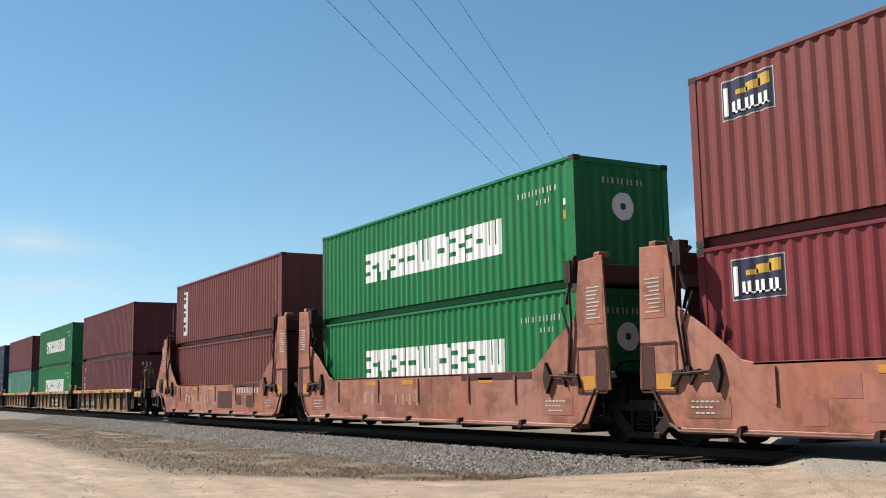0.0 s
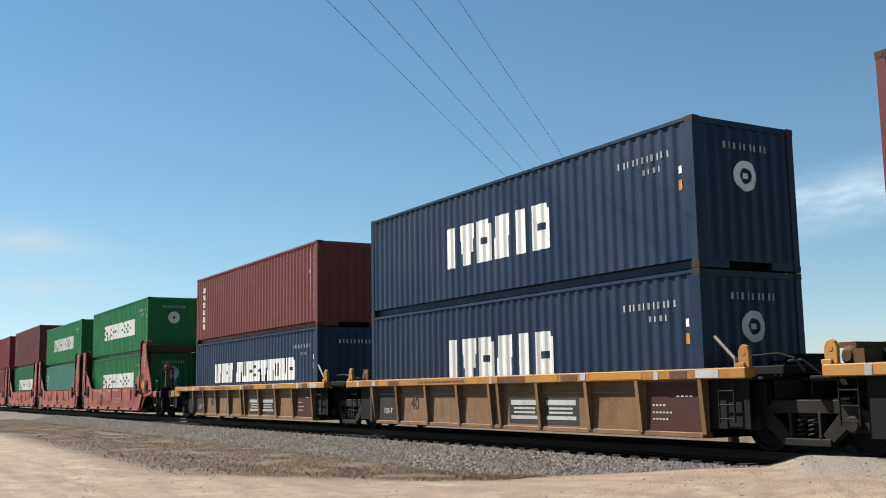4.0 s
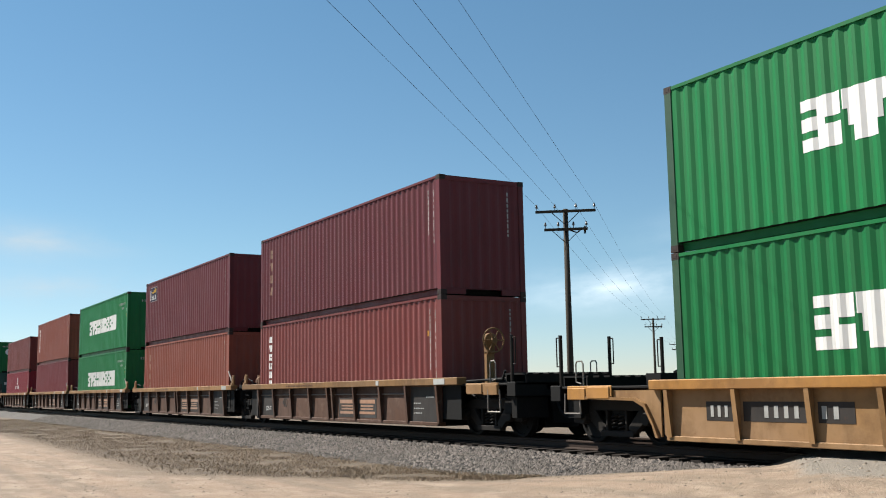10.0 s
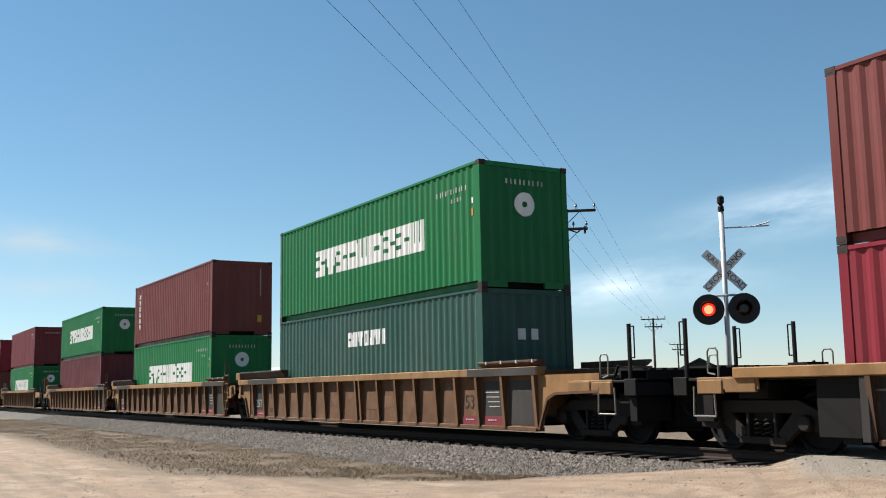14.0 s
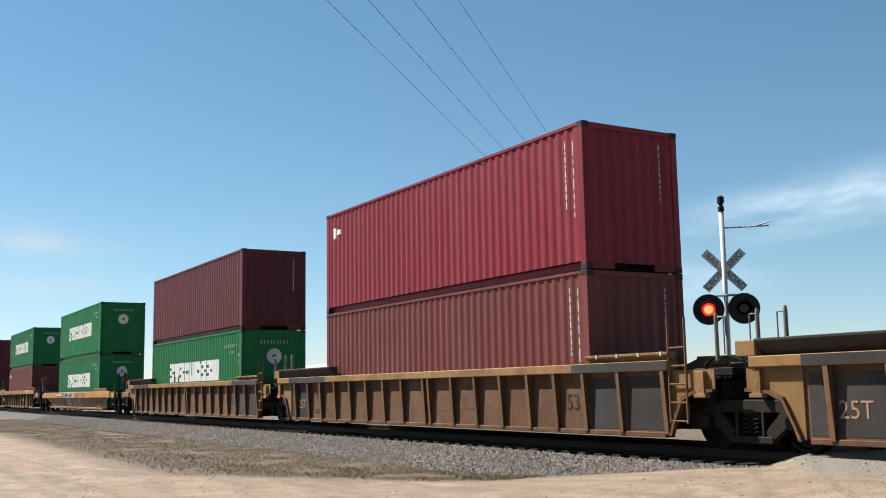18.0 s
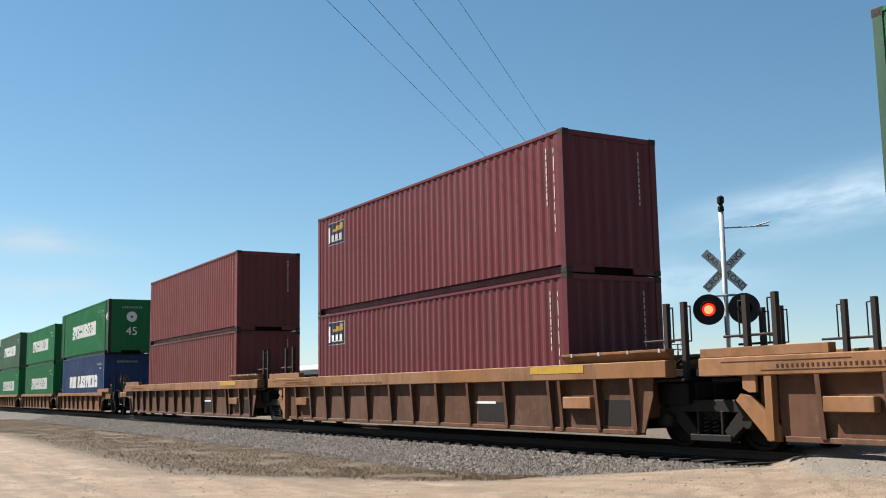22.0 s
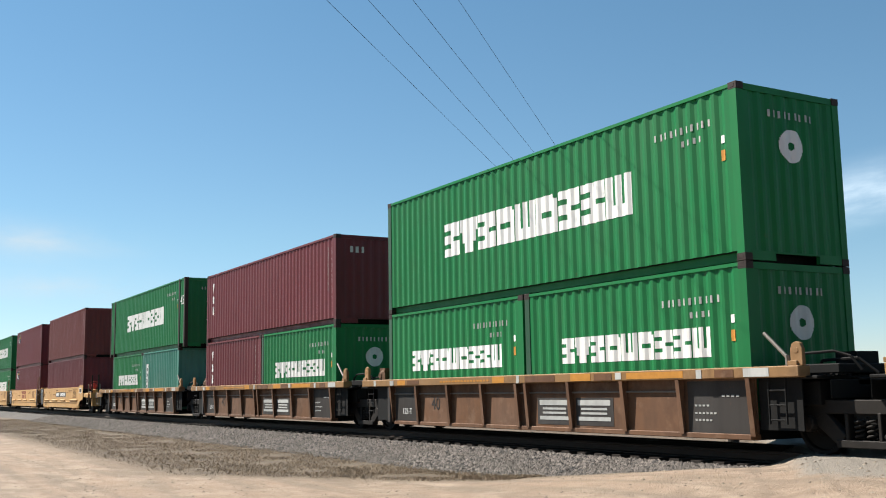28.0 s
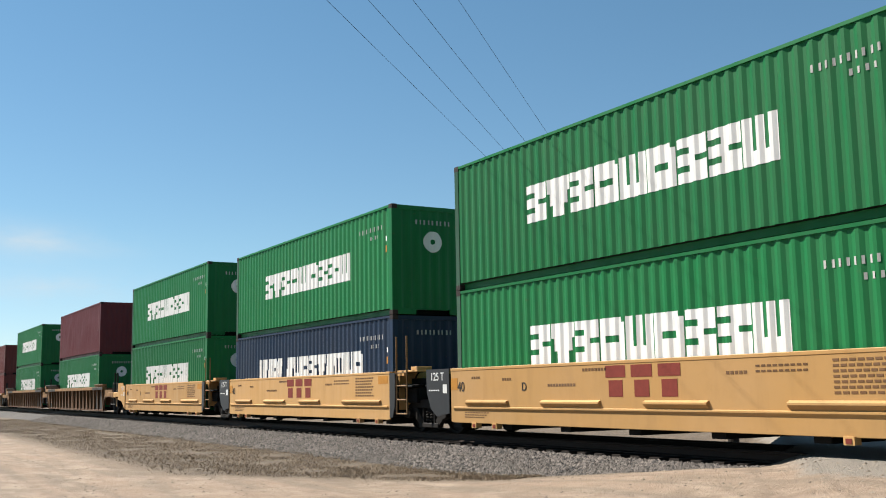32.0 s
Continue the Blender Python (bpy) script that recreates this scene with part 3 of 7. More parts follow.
def wheelset(bm):
    """Axle and two flanged wheels about the origin; four lightening marks on each web."""
    lathe(bm, [(0.075, -1.1), (0.075, 1.1)], 12)
    for s in (-1, 1):
        lathe(bm, [(0.12, s * 0.66), (0.2, s * 0.70), (R_WHEEL + 0.02, s * 0.69), (R_WHEEL + 0.02, s * 0.715), (R_WHEEL, s * 0.72), (R_WHEEL - 0.004, s * 0.82), (R_WHEEL - 0.06, s * 0.825), (R_WHEEL - 0.08, s * 0.78), (0.2, s * 0.76), (0.14, s * 0.83), (0.1, s * 0.835)], 28)
        for k in range(2):
            a = math.pi * k
            box(bm, 0.3 * math.cos(a) - 0.03, 0.3 * math.cos(a) + 0.03, min(s * 0.76, s * 0.79), max(s * 0.76, s * 0.79), 0.3 * math.sin(a) - 0.03, 0.3 * math.sin(a) + 0.03)


def truck(parent, x):
    t = part("truck", "bolster", lambda bm: (box(bm, -0.2, 0.2, -1.0, 1.0, 0.45, 0.72), box(bm, -0.35, 0.35, -0.3, 0.3, 0.72, 0.84), box(bm, -1.25, 1.25, -0.45, 0.45, 0.2, 0.44), box(bm, -0.5, -0.36, -0.6, 0.6, 0.22, 0.62), box(bm, 0.36, 0.5, -0.6, 0.6, 0.22, 0.62), rod(bm, (-1.3, -0.5, 0.3), (1.3, -0.5, 0.34), 0.03, 6)), BLACK, parent, (x, 0, 0), bevel=0.02, label="black cast-steel four-wheel truck")
    for s in (-1, 1):
        part("side_frame", "side_frame", side_frame, STEEL, t, (0, s * 1.0, 0), bevel=0.012)
        for a in (-0.1, 0.1):
            part("spring", "spring", spring, STEEL, t, (a, s * 1.0, 0), smooth=True)
        for a in (-0.89, 0.89):
            part("axle_cap", "axle_cap", lambda bm: lathe(bm, [(0.1, -0.09), (0.12, -0.07), (0.12, 0.05)], 12), STEEL, t, (a, s * 1.08, R_WHEEL), 0 if s < 0 else 180, smooth=False)
    for a in (-0.89, 0.89):
        w = part("wheelset", "wheelset", wheelset, BLACK, t, (a, 0, R_WHEEL))
        WHEELSETS.append((w, a))
    return t


def rib_shape(bm, zt, zb, deep):
    """A gusset under the top chord, deep at its head and tapering towards the sill, with a flange along its edge."""
    w = 0.014
    v = [bm.verts.new(c) for c in ((-w, -1.5, zt), (w, -1.5, zt), (w, -1.5 + deep * 0.5, zb), (-w, -1.5 + deep * 0.5, zb),
                                   (-w, -1.5 + deep, zt), (w, -1.5 + deep, zt), (w, -1.5 + deep, zb), (-w, -1.5 + deep, zb))]
    for f in ((0, 1, 2, 3), (0, 3, 7, 4), (1, 5, 6, 2), (3, 2, 6, 7), (0, 4, 5, 1), (4, 7, 6, 5)):
        bm.faces.new([v[i] for i in f])
    f = 0.042
    u = [bm.verts.new((x, y + d, z)) for d in (-0.012, 0.0) for x, y, z in ((-f, -1.5, zt), (f, -1.5, zt), (f * 1.15, -1.5 + deep * 0.5, zb), (-f * 1.15, -1.5 + deep * 0.5, zb))]
    for g in ((0, 1, 2, 3), (7, 6, 5, 4), (0, 4, 5, 1), (1, 5, 6, 2), (2, 6, 7, 3), (3, 7, 4, 0)):
        bm.faces.new([u[i] for i in g])


def ladder(bm, x0, x1, z0, z1, n):
    for x in (x0, x1):
        rod(bm, (x, 0, z0), (x, 0, z1), 0.016, 6)
    for k in range(n):
        z = z0 + 0.06 + (z1 - z0 - 0.12) * k / (n - 1)
        rod(bm, (x0, 0, z), (x1, 0, z), 0.013, 6)


def hoop(bm, h, w=0.24):
    """An upright grab iron bent over at the top."""
    tube(bm, [(0, 0, 0), (0, 0, h - 0.05), (0.04, 0, h), (w - 0.04, 0, h), (w, 0, h - 0.05), (w, 0, h * 0.35), (w * 0.3, 0, h * 0.3)], 0.014, 6)


def brake_wheel(bm):
    for k in range(18):
        a, b = k * math.tau / 18, (k + 1) * math.tau / 18
        rod(bm, (0, 0.27 * math.cos(a), 0.27 * math.sin(a)), (0, 0.27 * math.cos(b), 0.27 * math.sin(b)), 0.018, 6)
    for k in range(6):
        a = k * math.tau / 6
        rod(bm, (0, 0, 0), (0.02, 0.26 * math.cos(a), 0.26 * math.sin(a)), 0.013, 6)
    lathe(bm, [(0.06, -0.09), (0.06, 0.03)], 10, axis="x")


STYLES = {
    # kind, sheet from, to, top, bottom, chord from, to, ribs, half pitch
    "B": dict(kind="rib", x0=-5.6, x1=6.3, top=1.30, bot=0.24, c0=-7.1, c1=7.25, ribs=(-5.54, -4.22, -2.75, -1.31, 0.02, 0.36, 1.77, 3.32, 4.74, 6.26), reach=7.83),
    "C": dict(kind="rib", x0=-6.3, x1=6.35, top=1.14, bot=0.17, c0=-6.5, c1=6.2, ribs=(-6.1, -4.6, -3.2, -2.0, -0.7, 0.5, 1.9, 3.9, 6.2), reach=7.9),
    "D": dict(kind="rib", x0=-8.4, x1=8.4, top=1.46, bot=0.22, c0=-9.3, c1=8.5, ribs=(-7.9, -6.9, -6.0, -5.0, -4.0, -3.0, -2.0, -1.0, 0.1, 0.35, 1.4, 2.4, 3.4, 4.4, 5.3, 6.2, 7.2, 8.35), reach=9.75, raised=(6.3, 8.5, 1.6)),
    "F": dict(kind="rib", x0=-8.0, x1=8.3, top=1.46, bot=0.24, c0=-9.5, c1=9.1, ribs=(-7.2, -6.1, -5.0, -3.75, -2.35, -1.0, 0.15, 1.35, 2.75, 4.2, 5.75, 6.1, 7.2, 8.2), reach=9.75, raised=(6.2, 9.1, 1.65)),
    "G": dict(kind="rib", x0=-5.3, x1=6.6, top=1.16, bot=0.2, c0=-5.8, c1=7.55, ribs=(-5.2, -3.9, -2.5, -1.2, 0.1, 1.5, 3.0, 4.5, 6.2), reach=7.9),
    "A": dict(kind="tower", top=1.36, bot=0.32, reach=7.8),
    "H": dict(kind="smooth", x0=-6.0, x1=6.4, top=1.45, bot=0.30, reach=7.75),
    "E": dict(kind="smooth53", x0=-10.1, x1=9.95, top=1.22, bot=0.28, reach=9.9),
}


def mirror_pts(pts, s):
    return [(s * x, z) for x, z in pts]


def leaning_plate(bm, pts, y0, y1):
    """A plate whose lower part leans inwards."""
    prism(bm, pts, y0, y1)
    for v in bm.verts:
        v.co.y += 0.3 * max(0.0, 0.9 - v.co.z)


BRAKES = {3: (7.88, 2.06, TAN), 8: (8.75, 2.15, RUSTY), 13: (9.2, 1.72, RUSTY), 14: (7.84, 2.1, TAN), 22: (9.82, 2.08, TAN), 25: (11.2, 1.8, RUSTY),
          26: (9.82, 2.08, TAN), 29: (9.45, 1.75, RUSTY), 32: (7.84, 2.1, TAN), 37: (7.71, 1.55, BRIGHTRED)}   # where the hand brake stands on a set's first unit


def car(number, style, paint_mat, top_mat, along, front_end, rear_end, label, group, marks=()):
    """A well car unit. front_end and rear_end: whether a coupler ends the set there (else a shared truck joins the next unit)."""
    st = STYLES[style]
    root = thing("well_car", label, "railway car", group)
    reach, top, bot = st["reach"], st["top"], st["bot"]
    key = style
    inner = 1.33
    well = st.get("x1", 6.4) if st["kind"] != "tower" else 6.4
    for s in (-1, 1):
        turn = 0 if s < 0 else 180
        mir = 1 if s < 0 else -1
        if st["kind"] == "rib":
            x0, x1, c0, c1 = st["x0"], st["x1"], st["c0"], st["c1"]
            deep = 0.29 if style == "F" else 0.17
            if style == "B" and rear_end:
                c0 = -7.95   # the top chord runs on over the last truck
            if s > 0:
                x0, x1, c0, c1 = -x1, -x0, -c1, -c0
            part("side_sheet", (key, "sheet", s), lambda bm: prism(bm, [(x0, top - 0.1), (x0, bot + 0.06), (x0 + 0.1, bot), (x1 - 0.1, bot), (x1, bot + 0.06), (x1, top - 0.1)], -1.37, -1.345), paint_mat, root, turn=turn)
            part("top_chord", (key, "chord", s, rear_end), lambda bm: box(bm, c0, c1, -1.515, -1.26, top - deep, top), top_mat, root, turn=turn, bevel=0.015)
            part("bottom_sill", (key, "sill", s), lambda bm: box(bm, x0 + 0.1, x1 - 0.1, -1.42, -1.2, bot - 0.04, bot + 0.045), paint_mat, root, turn=turn, bevel=0.01)
            for r in st["ribs"]:
                part("rib", (key, "rib"), lambda bm: rib_shape(bm, top - deep, bot + 0.02, 0.14), RUSTORANGE if style == "D" else paint_mat, root, (r, 0, 0), turn=turn)
            if style == "B":
                part("end_post", (key, "epost", s), lambda bm: box(bm, -0.07, 0.07, -1.49, -1.36, bot, top - 0.175), MARKSHADE, root, (-5.62, 0, 0) if s < 0 else (5.62, 0, 0), turn, "dark grey end post", 0.01)
                # black plates added to fill the dark openings at both well ends
                part("closing_plate", (key, "close", s), lambda bm: box(bm, min(-6.5 * mir, -5.7 * mir), max(-6.5 * mir, -5.7 * mir), -1.36, -1.335, bot + 0.05, top - 0.175), BLACK, root, turn=turn, label="black filler plate for the dark at the well's end")
                part("closing_plate", (key, "close_front", s), lambda bm: box(bm, min(6.34 * mir, 7.15 * mir), max(6.34 * mir, 7.15 * mir), -1.35, -1.325, bot + 0.12, top - 0.175), BLACK, root, turn=turn, label="black filler plate for the dark at the well's end")
                if s < 0:
                    part("brake_pipe", (key, "bpipe"), lambda bm: rod(bm, (-5.5, -1.39, top - 0.36), (4.7, -1.39, top - 0.36), 0.016, 6), BARE, root, label="thin pipe along the side")
            if "raised" in st:
                a, b, z = st["raised"]
                if s > 0:
                    a, b = -b, -a
                part("raised_flange", (key, "raise", s), lambda bm: prism_x(bm, a, b, [(-1.36, top + 0.003), (-1.30, top + 0.003), (-1.30, z), (-1.50, z), (-1.50, z - 0.045)]), GRIMED if style == "D" and number < 22 else top_mat, root, turn=turn, bevel=0.006)
                if s < 0:
                    for k in range(4):
                        part("edge_clip", (key, "clip"), lambda bm: box(bm, -0.025, 0.025, -1.512, -1.49, z - 0.06, z + 0.006), DULLWHITE, root, (a + 0.35 + k * (b - a - 0.5) / 3, 0, 0))
                if style == "D":
                    a2, b2 = (-9.15, -5.2) if s < 0 else (5.2, 9.15)
                    # the shade on this down-turned face is put into its dark paint
                    part("raised_flange", (key, "raise_rear", s), lambda bm: prism_x(bm, a2, b2, [(-1.34, top + 0.003), (-1.28, top + 0.003), (-1.28, top + 0.26), (-1.53, top + 0.26), (-1.53, top + 0.22)]), MARKSHADE, root, turn=turn, bevel=0.006)
                    part("end_block", (key, "eblock"), lambda bm: box(bm, -0.2, 0.2, -1.5, -1.25, top + 0.003, top + 0.24), top_mat, root, (-9.36 if s < 0 else 9.36, 0, 0) if s < 0 else (-9.36, 0, 0), turn, bevel=0.01)
                    if s < 0:
                        # rear stretch: shade under the flange, painted onto the chord
                        part("chord_patch", (key, "cpatch_rear"), lambda bm: box(bm, -8.3, -5.6, -1.519, -1.5155, top - 0.165, top - 0.01), MARKSHADE, root, label="dark stretch of the top edge, grime and painted shade")
                        part("chord_patch", (key, "cpatch"), lambda bm: box(bm, 5.9, 8.48, -1.519, -1.5155, top - 0.165, top - 0.01), MARKSHADE, root, label="dark stretch of the top edge, grime and painted shade")
                if style == "F":
                    a, b = (-9.5, -7.0) if s < 0 else (7.0, 9.5)
                    part("raised_flange", (key, "raise_rear", s), lambda bm: box(bm, a, b, -1.46, -1.30, top + 0.003, top + 0.15), top_mat, root, turn=turn, bevel=0.008)
        elif st["kind"] == "tower":
            def outline(e, left):
                q = [(4.75, 1.37), (5.0, 1.42), (5.7, 1.95), (6.35, 2.35), (6.5, 3.38), (7.2, 3.42), (7.32, 0.98), (6.95, 0.96), (6.62, 0.36)]
                if e:
                    q = [(4.75, 1.37), (5.0, 1.42), (5.7, 1.95), (6.0, 2.35), (6.1, 3.36), (6.95, 3.34), (7.15, 2.7), (8.1, 1.35), (8.2, 1.06), (7.4, 0.92), (6.9, 0.85), (6.4, 0.36)]
                return q
            rq, lq = outline(front_end, False), mirror_pts(outline(rear_end, True), -1)
            pts = lq[::-1] + rq
            if s > 0:
                pts = [(-x, z) for x, z in pts]
            part("side_plate", (key, "plate", s, front_end, rear_end), lambda bm: prism(bm, pts, -1.5, -1.46), paint_mat, root, turn=turn, bevel=0.008)
            part("bottom_sill", (key, "sill"), lambda bm: box(bm, -6.35, 6.35, -1.54, -1.2, bot - 0.05, bot + 0.045), paint_mat, root, turn=turn, bevel=0.015)
            part("top_flange", (key, "flange"), lambda bm: box(bm, -4.75, 4.75, -1.5, -1.26, top - 0.03, top + 0.012), paint_mat, root, turn=turn)
            part("brake_pipe", (key, "pipe"), lambda bm: tube(bm, [(-6.95, -1.56, 1.0), (-6.55, -1.56, 0.42), (-6.3, -1.58, 0.3), (6.3, -1.58, 0.3), (6.55, -1.56, 0.42), (6.95, -1.56, 1.0)], 0.026, 6), PATCHSHADE, root, turn=turn, label="dull red pipe along the bottom edge")
            for k in range(5):
                part("pipe_clip", (key, "pclip"), lambda bm: prism(bm, [(-0.09, 0.26), (0.03, 0.26), (0.05, 0.42), (-0.02, 0.4)], -1.62, -1.5), LINKAGE, root, (-5.0 + 2.4 * k, 0, 0), turn)
            for e, is_end in ((1, front_end), (-1, rear_end)):
                if is_end and s < 0:
                    part("air_pipe", (key, "apipe", e), lambda bm: (tube(bm, [(e * 8.25, -1.6, 1.2), (e * 7.7, -1.6, 1.13), (e * 7.1, -1.6, 1.06), (e * 6.85, -1.6, 0.9), (e * 6.5, -1.6, 0.45), (e * 6.2, -1.6, 0.36)], 0.034, 6), tube(bm, [(e * 8.1, -1.56, 0.98), (e * 7.2, -1.56, 0.95), (e * 6.9, -1.56, 0.8)], 0.022, 6)), PATCHSHADE, root, label="bent dull red air pipe over the truck")["kind"] = "stuff"
                    part("control_box", (key, "cbox", e), lambda bm: (box(bm, min(e * 7.0, e * 7.5), max(e * 7.0, e * 7.5), -1.53, -1.5, 1.12, 1.66), box(bm, min(e * 7.1, e * 7.42), max(e * 7.1, e * 7.42), -1.57, -1.53, 1.24, 1.5)), LINKAGE, root, label="framed brake control box", bevel=0.01)
            for r in (-4.35, -1.9, 0.2, 2.5, 4.3):
                part("stiffener", (key, "stiff"), lambda bm: box(bm, -0.03, 0.03, -1.53, -1.5, 0.75, 1.30), paint_mat, root, (r * mir, 0, 0), turn)
            for e in (-1, 1):
                part("lock_bracket", (key, "lock", e), lambda bm: (prism(bm, [(e * 5.44, 1.52), (e * 5.36, 1.2), (e * 5.46, 0.92), (e * 5.62, 1.22)], -1.575, -1.5), rod(bm, (e * 5.45, -1.55, 1.26), (e * 6.45, -1.55, 1.22), 0.028, 6), prism(bm, [(e * 5.85, 1.3), (e * 5.98, 1.28), (e * 6.06, 1.04)], -1.56, -1.5), prism(bm, [(e * 6.2, 1.3), (e * 6.42, 1.28), (e * 6.5, 1.02), (e * 6.36, 1.08)], -1.57, -1.5), box(bm, min(e * 6.05, e * 6.2), max(e * 6.05, e * 6.2), -1.56, -1.5, 1.18, 1.34)), LINKAGE, root, turn=turn, label="dark rusty container lock linkage")
                part("lock_arm", (key, "arm", e), lambda bm: (tube(bm, [(e * 6.15, -1.55, 1.25), (e * 6.3, -1.55, 2.2), (e * 6.22, -1.54, 3.3)], 0.024, 6), box(bm, min(e * 6.14, e * 6.32), max(e * 6.14, e * 6.32), -1.56, -1.36, 3.0, 3.42), rod(bm, (e * 6.1, -1.5, 2.6), (e * 6.42, -1.5, 3.5), 0.04, 6), rod(bm, (e * 6.4, -1.45, 3.0), (e * 6.05, -1.4, 3.3), 0.035, 6), tube(bm, [(e * 6.12, -1.53, 1.3), (e * 6.2, -1.53, 2.0), (e * 5.95, -1.5, 2.55)], 0.02, 6)), LINKAGE, root, turn=turn, label="dark rusty upright lock arm")
        else:
            x0, x1 = (st["x0"], st["x1"]) if s < 0 else (-st["x1"], -st["x0"])
            if st["kind"] == "smooth":
                def plate(bm):
                    prism(bm, [(x0, top), (x0, bot + 0.02), (x0 + 0.12, bot), (x1 - 0.12, bot), (x1, bot + 0.02), (x1, top)], -1.47, -1.44)
                part("side_plate", (key, "plate", s), plate, paint_mat, root, turn=turn, bevel=0.008)
                for e, is_end in ((1, front_end), (-1, rear_end)):
                    q = mirror_pts([(6.05, 1.45), (6.05, 0.32), (6.75, 0.72), (7.5, 0.78), (7.5, 1.6), (6.5, 1.6), (6.42, 1.47)] if is_end else [(6.43, 1.46), (6.43, 0.36), (6.58, 0.36), (6.7, 0.62), (6.72, 0.95), (6.72, 1.46)], e * mir)
                    if not is_end and e < 0:
                        q = mirror_pts([(6.03, 1.5), (6.03, 0.5), (6.6, 0.42), (6.88, 0.6), (7.05, 0.95), (7.08, 1.5)], e * mir)
                    part("end_panel", (key, "endp", s, e, is_end), lambda bm: prism(bm, q, -1.5, -1.478), paint_mat if is_end else ENDBLACK, root, turn=turn, label="" if is_end else "black end panel")
                part("top_chord", (key, "chord", s), lambda bm: box(bm, x0, x1, -1.478, -1.26, top - 0.015, top + 0.05), top_mat, root, turn=turn, bevel=0.01)
                part("ledge", (key, "ledge", s), lambda bm: prism_x(bm, x0 + 0.15, x1 - 0.1, [(-1.47, 0.655), (-1.502, 0.64), (-1.502, 0.615), (-1.47, 0.56)]), top_mat, root, turn=turn)
                for a, b in ((-5.3, -3.7), (-2.5, -0.7), (0.5, 2.0), (3.6, 5.9)):
                    part("step_ledge", (key, "step", round(b - a, 2)), lambda bm: prism_x(bm, 0, b - a, [(-1.47, 0.80), (-1.535, 0.765), (-1.535, 0.735), (-1.47, 0.665)]), top_mat, root, (a if s < 0 else -a, 0, 0), turn)
                for a in (-5.0, -4.2, 4.6, 5.7):
                    part("drain_foot", (key, "foot"), lambda bm: box(bm, -0.09, 0.09, -1.5, -1.36, bot - 0.1, bot + 0.02), top_mat, root, (a * mir, 0, 0), turn)
            else:
                part("side_plate", (key, "plate", s), lambda bm: leaning_plate(bm, [(x0, top), (x0, 0.95), (x0 + 1.15, 0.72), (x0 + 2.4, bot), (x1 - 1.7, bot), (x1 - 1.05, 0.83), (x1, 0.92), (x1, top)], -1.40, -1.37), paint_mat, root, turn=turn)
                part("top_chord", (key, "chord", s), lambda bm: box(bm, x0, x1, -1.5, -1.28, top - 0.34, top), top_mat, root, turn=turn, bevel=0.02)
                part("bottom_sill", (key, "sill", s), lambda bm: box(bm, x0 + 2.4, x1 - 1.7, -1.45, -1.2, bot - 0.03, bot + 0.07), paint_mat, root, turn=turn, bevel=0.01)
                if s < 0:
                    part("edge_pipe", (key, "epipe"), lambda bm: [tube(bm, [(m * x, -1.415 + 0.3 * (0.9 - z), z) for x, z in ((9.2, 0.84), (8.75, 0.78), (7.95, 0.45), (6.0, 0.42))], 0.014, 6) for m in (-1, 1)], CLEANYELLOW, root, label="pale weld line along the lower plate")
                part("raised_flange", (key, "raise", s), lambda bm: box(bm, min(5.9 * mir, 9.0 * mir), max(5.9 * mir, 9.0 * mir), -1.42, -1.3, top + 0.003, top + 0.17), RUSTY, root, turn=turn, bevel=0.01)
    if style in "DFCG":
        for e, is_end in ((1, front_end), (-1, rear_end)):
            far = reach + 0.55 if is_end else reach - 0.3
            for s in (-1, 1):
                if style == "F" and not is_end:
                    # open frames: a slanting strut and a drop plate at the rear, a slim gusset at the front
                    m = e * -s
                    if e < 0:
                        part("strut", (key, "strut", m), lambda bm: prism(bm, mirror_pts([(7.98, 0.2), (8.2, 0.2), (8.82, 0.8), (8.72, 0.9), (8.5, 0.86), (7.98, 0.42)], m), -1.42, -1.37), top_mat, root, turn=0 if s < 0 else 180)
                        part("drop_plate", (key, "drop", m), lambda bm: prism(bm, mirror_pts([(8.36, 1.17), (8.62, 1.17), (8.62, 0.98), (8.5, 0.92), (8.36, 0.92)], m), -1.47, -1.42), top_mat, root, turn=0 if s < 0 else 180)
                        part("side_post", (key, "spost", m), lambda bm: box(bm, m * 8.1 - 0.07, m * 8.1 + 0.07, -1.5, -1.38, 0.22, 1.17), top_mat, root, turn=0 if s < 0 else 180)
                    else:
                        part("gusset", (key, "gusset", m), lambda bm: prism(bm, mirror_pts([(8.2, 1.17), (8.2, 0.24), (8.38, 0.24), (8.64, 0.88), (8.64, 1.17)], m), -1.40, -1.37), paint_mat, root, turn=0 if s < 0 else 180)
                    if s < 0:
                        part("step_box", (key, "stepbox"), lambda bm: box(bm, -0.42, 0.42, -1.52, -1.375, 0.64, 0.86), top_mat, root, (-6.7 if e < 0 else 6.65, 0, 0), bevel=0.012)
                else:
                    lip = min(0.95, top - 0.3)
                    q = mirror_pts([(well - 0.02, top - 0.17), (well - 0.02, bot + 0.02), (well + 0.08, bot + 0.02), (well + 0.16, bot + 0.22), (well + 0.36, lip - 0.14), (well + 0.62, lip - 0.03), (well + 0.95, lip), (far, lip), (far, top - 0.17)], e * -s)
                    part("end_bracket", (key, "bracket", e * -s, is_end), lambda bm: prism(bm, q, -1.40, -1.37), top_mat if style == "D" else paint_mat, root, turn=0 if s < 0 else 180)
                    rim = mirror_pts([(well + 0.08, bot), (well + 0.16, bot + 0.2), (well + 0.36, lip - 0.16), (well + 0.62, lip - 0.05), (far, lip - 0.02), (far, lip + 0.03), (well + 0.6, lip), (well + 0.33, lip - 0.1), (well + 0.12, bot + 0.22), (well + 0.02, bot)], e * -s)
